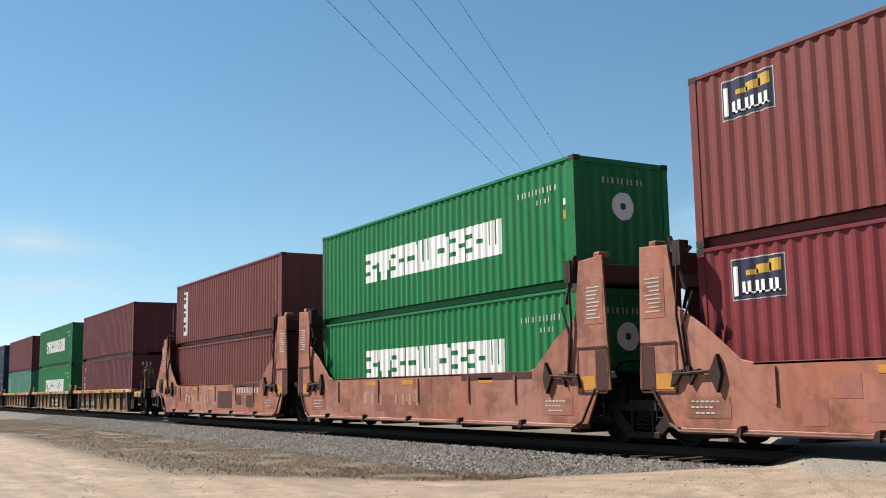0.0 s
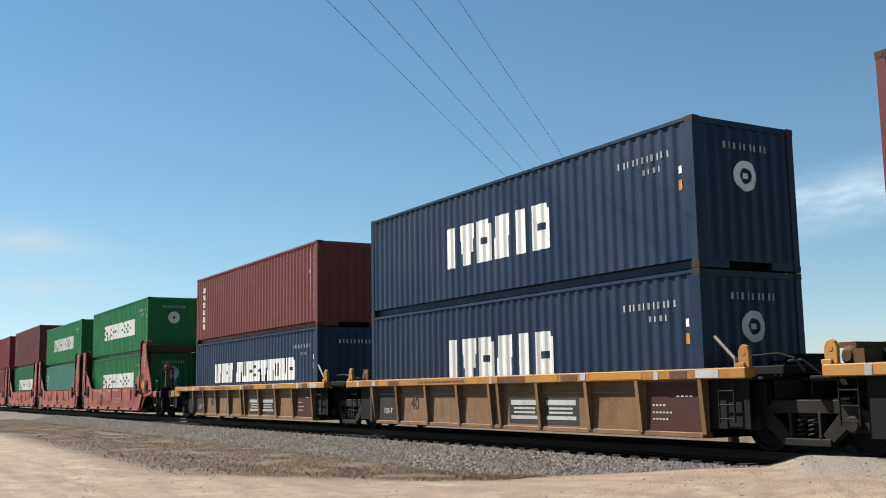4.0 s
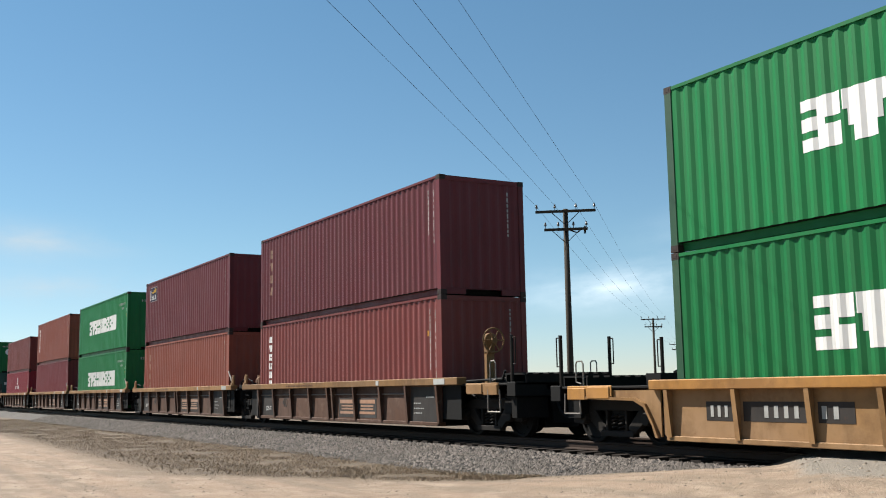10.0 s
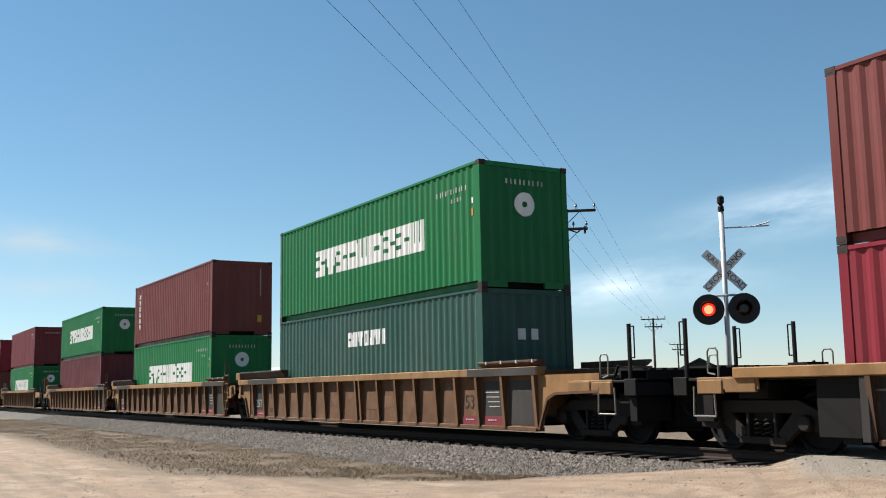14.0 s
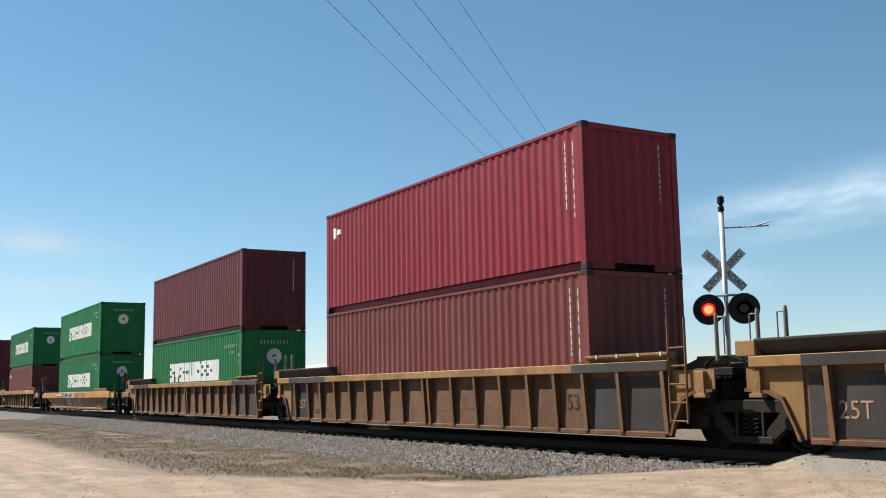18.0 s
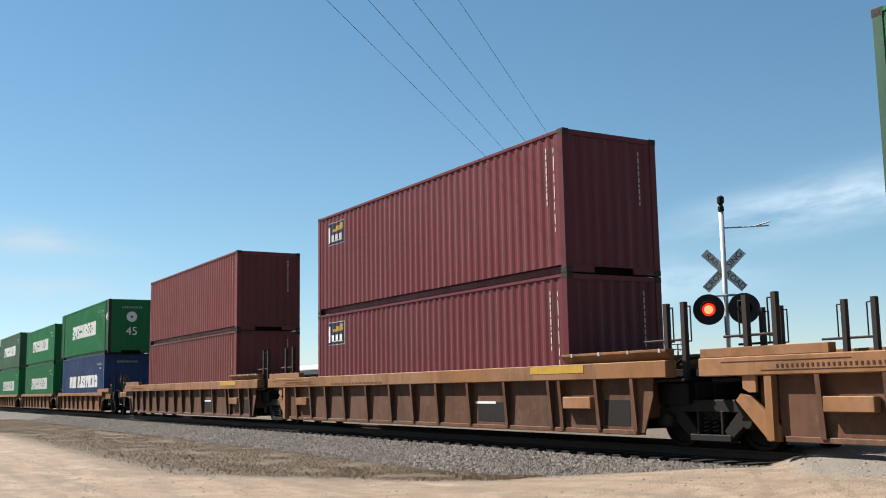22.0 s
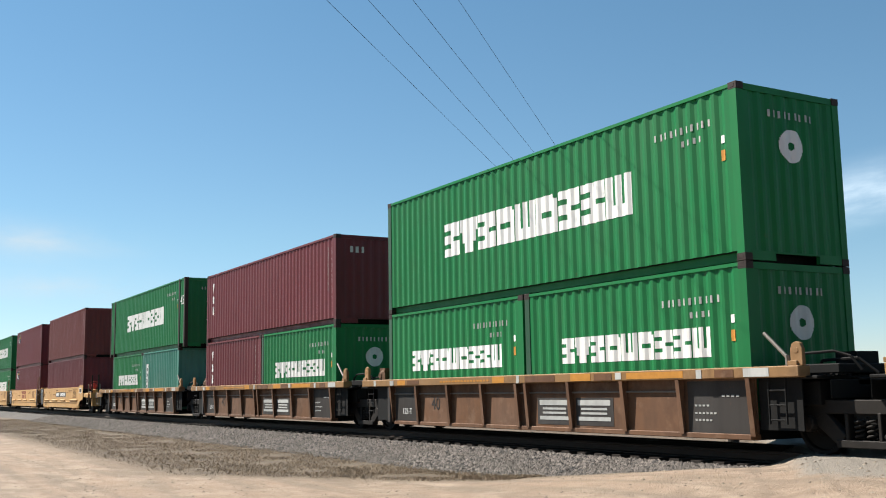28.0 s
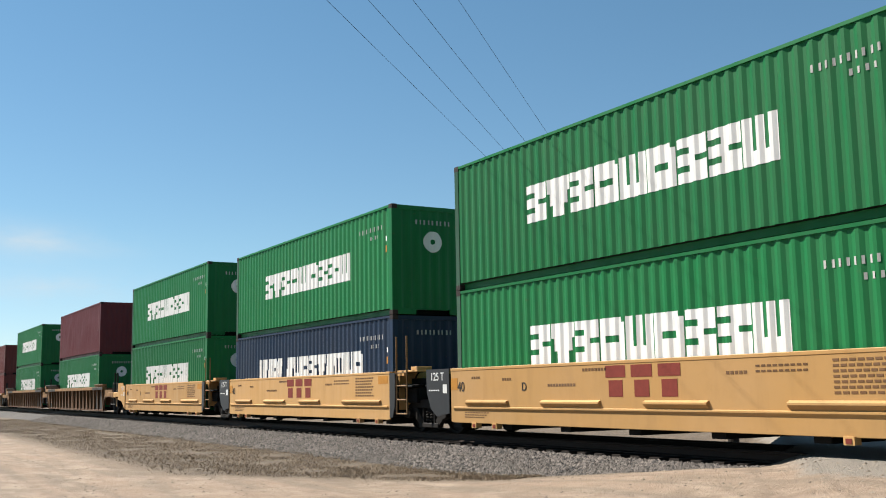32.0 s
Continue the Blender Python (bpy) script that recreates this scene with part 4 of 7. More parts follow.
                    part("arch_rim", (key, "rim", e * -s, is_end), lambda bm: prism(bm, rim, -1.46, -1.401), paint_mat, root, turn=0 if s < 0 else 180)
                if style == "D" and not is_end:
                    part("jack_pad", "jack_pad", lambda bm: (box(bm, -0.09, 0.09, -1.48, -1.401, 0.86, 1.26), box(bm, -0.13, 0.13, -1.5, -1.38, 0.84, 0.9), box(bm, -0.04, 0.04, -1.483, -1.47, 0.95, 1.1)), top_mat, root, (e * (reach - 0.55), 0, 0) if s < 0 else (e * (reach - 0.55), 0, 0), 0 if s < 0 else 180, bevel=0.008)
    if style == "G" and front_end:
        for s in (-1, 1):
            part("raised_beam", (key, "rbeam"), lambda bm: (box(bm, -1.37, 1.37, -1.5, -1.3, 1.165, 1.335), box(bm, -1.37, 1.37, -1.45, -1.3, 1.0, 1.162)), top_mat, root, (7.25, 0, 0), 0 if s < 0 else 180, bevel=0.012)
        part("tool_box", (key, "tbox"), lambda bm: box(bm, 7.3, 7.58, -1.62, -1.46, 0.96, 1.2), top_mat, root, bevel=0.015)
        part("top_plate", (key, "tplate"), lambda bm: box(bm, 7.5, 8.6, -1.506, -1.28, 1.338, 1.36), WORNYELLOW, root, label="worn yellow plate on the beam")
    # well floor members
    n = 7
    for k in range(n):
        x = -6.0 + 12.0 * k / (n - 1)
        part("cross_member", "cross_member", lambda bm: box(bm, -0.16, 0.16, -1.3, 1.3, 0.19, 0.362), BLACK, root, (x, 0, 0), bevel=0.01)
    # ends
    for e, is_end in ((1, front_end), (-1, rear_end)):
        turn = 0 if e > 0 else 180
        out = reach + (1.55 if is_end else -0.28)
        part("end_bulkhead", (key, "bulk"), lambda bm: box(bm, well + 0.04, well + 0.12, -1.3, 1.3, 0.5, top - 0.06), paint_mat if style in "DF" else BLACK, root, turn=turn)
        deck_z = min(top - 0.12, 1.12)
        bright = st["kind"] == "smooth"
        part("end_platform", (key, "deck", is_end), lambda bm: (box(bm, well + 0.12, out, -0.62, 0.62, deck_z - 0.12, deck_z), box(bm, well + 0.12, out - (0.0 if is_end else 0.1), -1.365, 1.365, deck_z - 0.02, deck_z + 0.03)), paint_mat if bright and is_end else BLACK, root, turn=turn, bevel=0.012)
        part("center_sill", (key, "csill", is_end), lambda bm: (box(bm, well + 0.06, out + 0.1, -0.32, 0.32, 0.62, deck_z - 0.125), box(bm, reach - 0.3, reach + 0.3 if is_end else out, -1.22, 1.22, 0.82, deck_z - 0.03)), BLACK, root, turn=turn, bevel=0.02)
        if is_end:
            low = deck_z - 0.2
            for y in (-1.45, 1.4):
                part("end_sill", (key, "esill", y), lambda bm: (box(bm, out - 1.85, out - 1.22, y, y + 0.07, low, deck_z + 0.02), box(bm, out - 1.16, out - 0.62, y, y + 0.07, low - 0.02, deck_z + 0.0), box(bm, out - 1.9, out - 0.6, y + 0.02, y + 0.05, low + 0.04, deck_z + 0.04)), top_mat, root, turn=turn, bevel=0.012)
            part("end_beam", (key, "ebeam"), lambda bm: (box(bm, out - 0.32, out, -1.4, 1.4, low - 0.05, deck_z + 0.05), box(bm, out - 0.7, out - 0.4, -1.2, -0.4, 0.5, low), box(bm, out - 0.75, out - 0.35, 0.5, 1.25, 0.45, low), box(bm, out - 1.0, out - 0.05, -0.4, 0.4, 0.3, low - 0.06), box(bm, out - 0.3, out - 0.1, -1.3, -0.5, 0.42, low - 0.06)), paint_mat if bright else BLACK, root, turn=turn, bevel=0.012)
            part("coupler", "coupler%.1f" % out, lambda bm: (box(bm, out, out + 0.42, -0.1, 0.1, 0.74, 0.92), box(bm, out + 0.3, out + 0.52, -0.2, 0.16, 0.68, 1.0)), STEEL, root, turn=turn, bevel=0.03, label="cast-steel coupler")
            part("air_hose", "hose%.1f" % out, lambda bm: tube(bm, [(out, -0.35, 0.75), (out + 0.14, -0.36, 0.55), (out + 0.28, -0.3, 0.42), (out + 0.44, -0.2, 0.45)], 0.028, 6), RUBBER, root, turn=turn)
            part("air_reservoir", "reservoir%.2f" % deck_z, lambda bm: lathe(bm, [(0.08, -0.5), (0.19, -0.42), (0.19, 0.42), (0.08, 0.5)], 12, axis="x"), BLACK, root, (e * (out - 1.5), -0.85 * e, deck_z - 0.28), turn)
            part("walkway", "walkend%.2f_%.2f" % (deck_z, out), lambda bm: ([box(bm, out - 0.75, out + 0.12, -1.15 + k * 0.26, -1.03 + k * 0.26, deck_z + 0.2, deck_z + 0.235) for k in range(9)], box(bm, out - 0.72, out - 0.68, -1.15, 1.05, deck_z + 0.03, deck_z + 0.2), box(bm, out, out + 0.05, -1.15, 1.05, deck_z + 0.03, deck_z + 0.2)), paint_mat if bright else BLACK, root, turn=turn, label="steel crossover platform")["kind"] = "stuff"
            part("pipework", "pipes%.2f_%.2f" % (deck_z, out), lambda bm: (tube(bm, [(well + 0.3, -1.05, deck_z + 0.08), (out - 0.9, -1.1, deck_z + 0.12), (out - 0.8, -1.1, deck_z + 0.3)], 0.03, 6), tube(bm, [(well + 0.5, -0.6, deck_z + 0.1), (out - 0.6, -0.5, deck_z + 0.16), (out - 0.5, -0.5, low - 0.1)], 0.035, 6), box(bm, out - 1.6, out - 1.2, -0.5, 0.0, deck_z + 0.02, deck_z + 0.26), tube(bm, [(out - 1.9, -1.28, low), (out - 1.5, -1.3, low - 0.12), (out - 0.5, -1.3, low - 0.1)], 0.02, 6)), RUSTY if bright else BLACK, root, turn=turn, label="brake pipes and valve box")["kind"] = "stuff"
            for s in (-1, 1):
                part("grab_iron", "grab_tall", lambda bm: (rod(bm, (0, 0, 0), (0, 0, 1.0), 0.038, 8), tube(bm, [(0.03, 0, 0.95), (0.13, 0, 0.95), (0.13, 0, 0.4), (0.03, 0, 0.4)], 0.013, 6)), STEEL, root, (e * (out - 0.24), s * 1.3, deck_z + 0.02), turn)
                part("grab_iron", "grab_short", lambda bm: hoop(bm, 0.6, 0.22), BARE, root, (e * (out - 1.0), s * 1.36, deck_z - 0.1), turn)
                part("stirrup_step", ("stirrup", round(deck_z, 2)), lambda bm: tube(bm, [(-0.22, 0, deck_z - 0.1), (-0.24, 0, 0.55), (0.24, 0, 0.55), (0.22, 0, deck_z - 0.1)], 0.017, 6), BARE, root, (e * (out - 0.75), s * 1.44, 0), turn)
            if e > 0 and number in BRAKES:
                bx, bz, worn = BRAKES[number]
                part("brake_wheel", "brake_wheel", brake_wheel, worn, root, (bx, -0.9, bz), 0, "spoked hand brake wheel")
                part("brake_housing", "brake_housing", lambda bm: (lathe(bm, [(0.05, -0.24), (0.17, -0.2), (0.17, -0.1), (0.08, -0.06)], 14, axis="x"), box(bm, -0.26, -0.1, -0.1, 0.1, -0.3, 0.02)), worn, root, (bx, -0.9, bz), 0, bevel=0.01)
                part("brake_stand", ("brake_stand", round(bz - deck_z, 2)), lambda bm: (box(bm, -0.25, -0.13, -0.1, 0.1, deck_z - bz, -0.25), rod(bm, (-0.16, 0.05, -0.2), (-0.12, 0.1, deck_z - bz), 0.02, 6)), worn, root, (bx, -0.9, bz), 0, bevel=0.01)
        else:
            part("walkway", "walk%.2f_%.2f" % (deck_z, well), lambda bm: [box(bm, well + 0.2, reach - 0.32, -1.25 + k * 0.12, -1.18 + k * 0.12, deck_z + 0.03, deck_z + 0.055) for k in range(5)], BLACK, root, turn=turn)["kind"] = "stuff"
            if style in "BCGA":
                part("ladder", ("lad2", style), lambda bm: ladder(bm, -0.16, 0.16, 0.45, deck_z + 0.1, 4), BLACK, root, (e * (well + 0.45), -1.42, 0), turn)
            part("equipment_box", ("eqbox", style), lambda bm: (box(bm, well + 0.14, out - 0.05, -0.95, 0.95, deck_z + 0.06, deck_z + 0.2), box(bm, well + 0.2, out - 0.25, -1.15, -0.7, 0.72, deck_z - 0.04)), BLACK, root, turn=turn, bevel=0.015, label="black equipment box on the car end")
            part("hose_loop", ("loop", style), lambda bm: (tube(bm, [(well + 0.35, -0.9, deck_z), (well + 0.42, -0.95, deck_z + 0.25), (well + 0.6, -0.95, deck_z + 0.36), (reach - 0.45, -0.9, deck_z + 0.38), (reach - 0.2, -0.85, deck_z + 0.3), (reach - 0.06, -0.8, deck_z + 0.1)], 0.022, 6), tube(bm, [(well + 0.3, -0.4, deck_z), (well + 0.5, -0.45, deck_z + 0.26), (reach - 0.35, -0.5, deck_z + 0.28), (reach - 0.1, -0.4, deck_z + 0.05)], 0.024, 6), box(bm, well + 0.3, well + 0.7, 0.1, 0.6, deck_z, deck_z + 0.4)), BLACK, root, turn=turn, label="black hoses looped between the cars")["kind"] = "stuff"
            if style == "B":
                for s in (-1, 1):
                    xe = st["c1"] - 0.1 if e > 0 else st["c0"] + 0.1
                    part("lug", "lug", lambda bm: (prism(bm, [(-0.11, 0), (0.11, 0), (0.11, 0.24), (0.07, 0.32), (0.0, 0.35), (-0.07, 0.32), (-0.11, 0.24)], -0.03, 0.04), lathe(bm, [(0.05, -0.036), (0.05, -0.02)], 10, (0, 0, 0.22)), box(bm, -0.15, 0.03, -0.06, 0.06, 0, 0.07)), CASTING if s > 0 else top_mat, root, (xe, s * 1.4, top), bevel=0.015)
                if e > 0:
                    part("lock_lever", "lock_lever", lambda bm: (rod(bm, (-0.42, 0, 0.5), (0, 0, 0.12), 0.028, 6), rod(bm, (0, 0, 0), (0, 0, 0.16), 0.035, 6)), BARE, root, (st["c1"] - 0.32, -1.36, top), label="pale steel lock lever")
                if e < 0:
                    part("air_reservoir", "reservoir_high", lambda bm: (lathe(bm, [(0.08, -0.5), (0.15, -0.42), (0.15, 0.42), (0.08, 0.5)], 14), box(bm, -0.3, -0.12, -0.6, 0.5, -0.2, 0.1), box(bm, -0.34, 0.26, -0.62, -0.56, -0.1, -0.04), box(bm, -0.1, 0.2, -0.4, 0.4, 0.12, 0.2), rod(bm, (0.2, -0.58, -0.25), (0.2, -0.58, 0.2), 0.025, 6), rod(bm, (-0.25, -0.58, -0.25), (-0.25, -0.58, 0.24), 0.025, 6), rod(bm, (-0.25, -0.58, 0.24), (0.2, -0.58, 0.2), 0.02, 6)), DARKRUST, root, (e * (reach - 0.75), -0.5, deck_z + 0.3), turn, label="rusty air reservoir across the car end")
            if style == "H":
                part("crossover_plate", "h_cross", lambda bm: (box(bm, well + 0.12, reach - 0.12, -1.36, -0.7, 1.47, 1.515), box(bm, well + 0.2, well + 0.62, -1.39, -1.3, 1.38, 1.468), box(bm, reach - 0.55, reach - 0.2, -1.3, -0.9, 1.517, 1.6), box(bm, well + 0.14, well + 0.2, -1.3, 1.3, 0.55, 1.468)), CLEANYELLOW, root, turn=turn, bevel=0.008, label="yellow crossover plate over the car end")
            if style == "H" and e > 0:
                part("ladder", "tall_ladder", lambda bm: ([rod(bm, (x, 0, 0.45), (x, 0, 2.35), 0.024, 6) for x in (-0.27, 0.27)], [rod(bm, (-0.27, 0, z), (0.27, 0, z), 0.018, 6) for z in (0.46, 0.8, 1.14, 1.46)]), WORNYELLOW, root, (well + 0.62, -1.46, 0), turn, "pale steel ladder")
            if style == "D" and e > 0:
                part("ladder", ("lad3", style), lambda bm: ([rod(bm, (x, 0, 0.42), (x, 0, 2.15), 0.022, 6) for x in (-0.2, 0.2)], [rod(bm, (-0.2, 0, z), (0.2, 0, z), 0.016, 6) for z in (0.46, 0.76, 1.06, 1.36, 1.66)]), RUSTORANGE, root, (e * (well + 0.28), -1.45, 0), turn)
            if style == "D" and number > 21:
                for dx in ((0.95,) if e > 0 else (0.4, 0.95)):
                    part("post", "deck_post", lambda bm: (lathe(bm, [(0.034, 0), (0.034, 0.72), (0.022, 0.78)], 10, axis="z"), rod(bm, (0.03, 0, 0.7), (0.16, 0, 0.7), 0.012, 6), rod(bm, (0.16, 0, 0.7), (0.16, 0, 0.1), 0.012, 6)), BARE, root, (e * (well + dx), -1.2, deck_z + 0.3), turn)
            if style == "F":
                for px in ((8.8, 9.22) if e > 0 else (-8.76, -8.17)):
                    for s in (-1, 1):
                        part("post", "guide_post", lambda bm: (box(bm, -0.045, 0.045, -0.045, 0.045, 0, 1.28), rod(bm, (0.04, 0, 1.2), (0.15, 0, 1.2), 0.013, 6), rod(bm, (0.15, 0, 1.2), (0.15, 0, 0.62), 0.013, 6), rod(bm, (0.04, 0, 0.62), (0.15, 0, 0.62), 0.013, 6)), CASTING, root, (px, s * 1.16, deck_z + 0.03), turn)
                part("hand_rail", ("f_rail", e), lambda bm: (rod(bm, (e * 8.2, -1.16, deck_z + 0.68), (e * 9.25, -1.16, deck_z + 0.68), 0.022, 6), rod(bm, (e * 8.2, 1.16, deck_z + 0.66), (e * 9.25, 1.16, deck_z + 0.66), 0.022, 6)), CASTING, root)
        if st["kind"] == "tower":
            x_in, x_out = (6.2, 6.95) if is_end else (6.52, 7.2)
            # beam painted dark to carry the deep shade between the towers
            part("tower_beam", (key, "beam", is_end), lambda bm: (box(bm, x_in + 0.1, x_out - 0.25, -1.44, 1.44, 2.95, 3.3), box(bm, x_in + 0.1, x_in + 0.2, -1.44, -1.1, 1.0, 2.95), box(bm, x_in + 0.1, x_in + 0.2, 1.1, 1.44, 1.0, 2.95)), PATCHSHADE, root, turn=turn, bevel=0.015)
            for s in (-1, 1):
                part("corner_guide", (key, "guide"), lambda bm: box(bm, -0.1, 0.1, -0.12, 0.12, 0, 0.13), paint_mat, root, (e * (x_out - 0.25), s * 1.3, 3.38), turn, bevel=0.02)
        if is_end or e < 0:
            truck(root, e * reach)
    for spec in marks:
        if spec[0] == "text":
            _, body, size, x, y, z, mat = spec
            lettering(body, size, mat, root, (x, y, z), 0, "stencilled car number")
        elif spec[0] == "lean":
            _, shapes, mat, lab = spec
            part("side_marking", (key, "ln", lab), lambda bm: [leaning_plate(bm, q, -1.406 - 0.0006 * k, -1.402) if k == 0 else prism(bm, q, -1.404 - 0.0006 * k, -1.402) for k, q in reversed(list(enumerate(shapes)))], mat, root, label=lab)["kind"] = "stuff"
        elif spec[0] == "poly":
            _, shapes, y, mat, lab = spec
            part("side_marking", (key, "pk", lab, len(shapes), round(sum(q[0][0] + 3 * q[0][1] for q in shapes), 3)), lambda bm: [prism(bm, q, y - 0.004 - 0.0006 * k, y) for k, q in enumerate(shapes)], mat, root, label=lab)["kind"] = "stuff"
        else:
            _, rects, y, mat, lab = spec
            part("side_marking", (key, "mk", lab, len(rects), round(sum(r[0] + 3 * r[2] for r in rects), 3)), lambda bm: [box(bm, a, b, y - 0.004, y, c, d) for a, b, c, d in rects], mat, root, label=lab)["kind"] = "stuff"
    ride(root, along)
    return root


def prism_x(bm, x0, x1, pts):
    """A bar along x with the outline pts in y and z."""
    a = [bm.verts.new((x0, y, z)) for y, z in pts]
    b = [bm.verts.new((x1, y, z)) for y, z in pts]
    bm.faces.new(a)
    bm.faces.new(b[::-1])
    for i in range(len(pts)):
        j = (i + 1) % len(pts)
        bm.faces.new((a[j], a[i], b[i], b[j]))


TRAIN = [  # first and last unit, style, paint, top paint, words
    (0, 2, "A", SALMON, SALMON, "faded red well car with tall end towers"),
    (3, 7, "B", OCHRE, YELLOW, "yellow ribbed well car with soot-stained panels"),
    (8, 12, "A", RED, RED, "red well car with tall end towers"),
    (13, 13, "C", WORNYELLOW, YELLOW, "yellow ribbed well car between two couplers"),
    (14, 18, "B", GRIMED, TAN, "grimy brown ribbed well car"),
    (19, 21, "D", DARKRUST, TAN, "rusty orange long well car with close ribs"),
    (22, 24, "D", DARKRUST, TAN, "rusty orange long well car with close ribs"),
    (25, 25, "E", OCHRE, YELLOW, "yellow smooth-sided long well car with spray-painted lettering"),
    (26, 28, "F", RUSTRED, ORANGETOP, "brown long well car with sloped ends"),
    (29, 31, "G", ORANGERUST, ORANGETOP, "orange-brown ribbed well car"),
    (32, 36, "B", RUSTY, WORNYELLOW, "brown ribbed well car with a yellow top edge"),
    (37, 41, "H", CLEANYELLOW, CLEANYELLOW, "clean yellow smooth-sided well car"),
    (42, 42, "D", DARKRUST, TAN, "rusty orange long well car with close ribs"),
    (43, 43, "D", DARKRUST, TAN, "rusty orange long well car with close ribs"),
    (44, 45, "B", OCHRE, YELLOW, "yellow ribbed well car with soot-stained panels"),
]


def couple_train():
    for first, last, style, body, top, words in TRAIN:
        for i in range(first, last + 1):
            front = i == first and i != 0
            rear = i == last
            car(i, style, body, top, LOADS[i][0], front, rear, words, "well cars of the train", car_marks(i, style))


def scrawl(seed, x0, x1, z0, z1, n, thick=0.05):
    """Spray-paint strokes as slanted four-sided shapes."""
    rnd = random.Random(seed)
    out = []
    for _ in range(n):
        xa, xb = rnd.uniform(x0, x1), 0
        za, zb = rnd.uniform(z0, z0 + 0.35 * (z1 - z0)), rnd.uniform(z0 + 0.5 * (z1 - z0), z1)
        xb = min(x1, max(x0, xa + rnd.uniform(-0.35, 0.35)))
        w = thick * rnd.uniform(0.6, 1.8)
        out.append([(xa, za), (xa + w, za), (xb + w, zb), (xb, zb)])
    return out


SPRAYGREY = paint("grey_spray_paint", (0.42, 0.42, 0.38), fade=0.3, rust=0.2)
SPRAYDARK = paint("dull_grey_spray_paint", (0.2, 0.16, 0.15), fade=0.6, rust=0.5, dirt=0.6)
SPRAYPINK = paint("pink_spray_paint", (0.48, 0.2, 0.13), fade=0.5, rust=0.3)
FADEDRED = paint("faded_red_emblem_paint", (0.3, 0.09, 0.05), fade=0.5, rust=0.4)


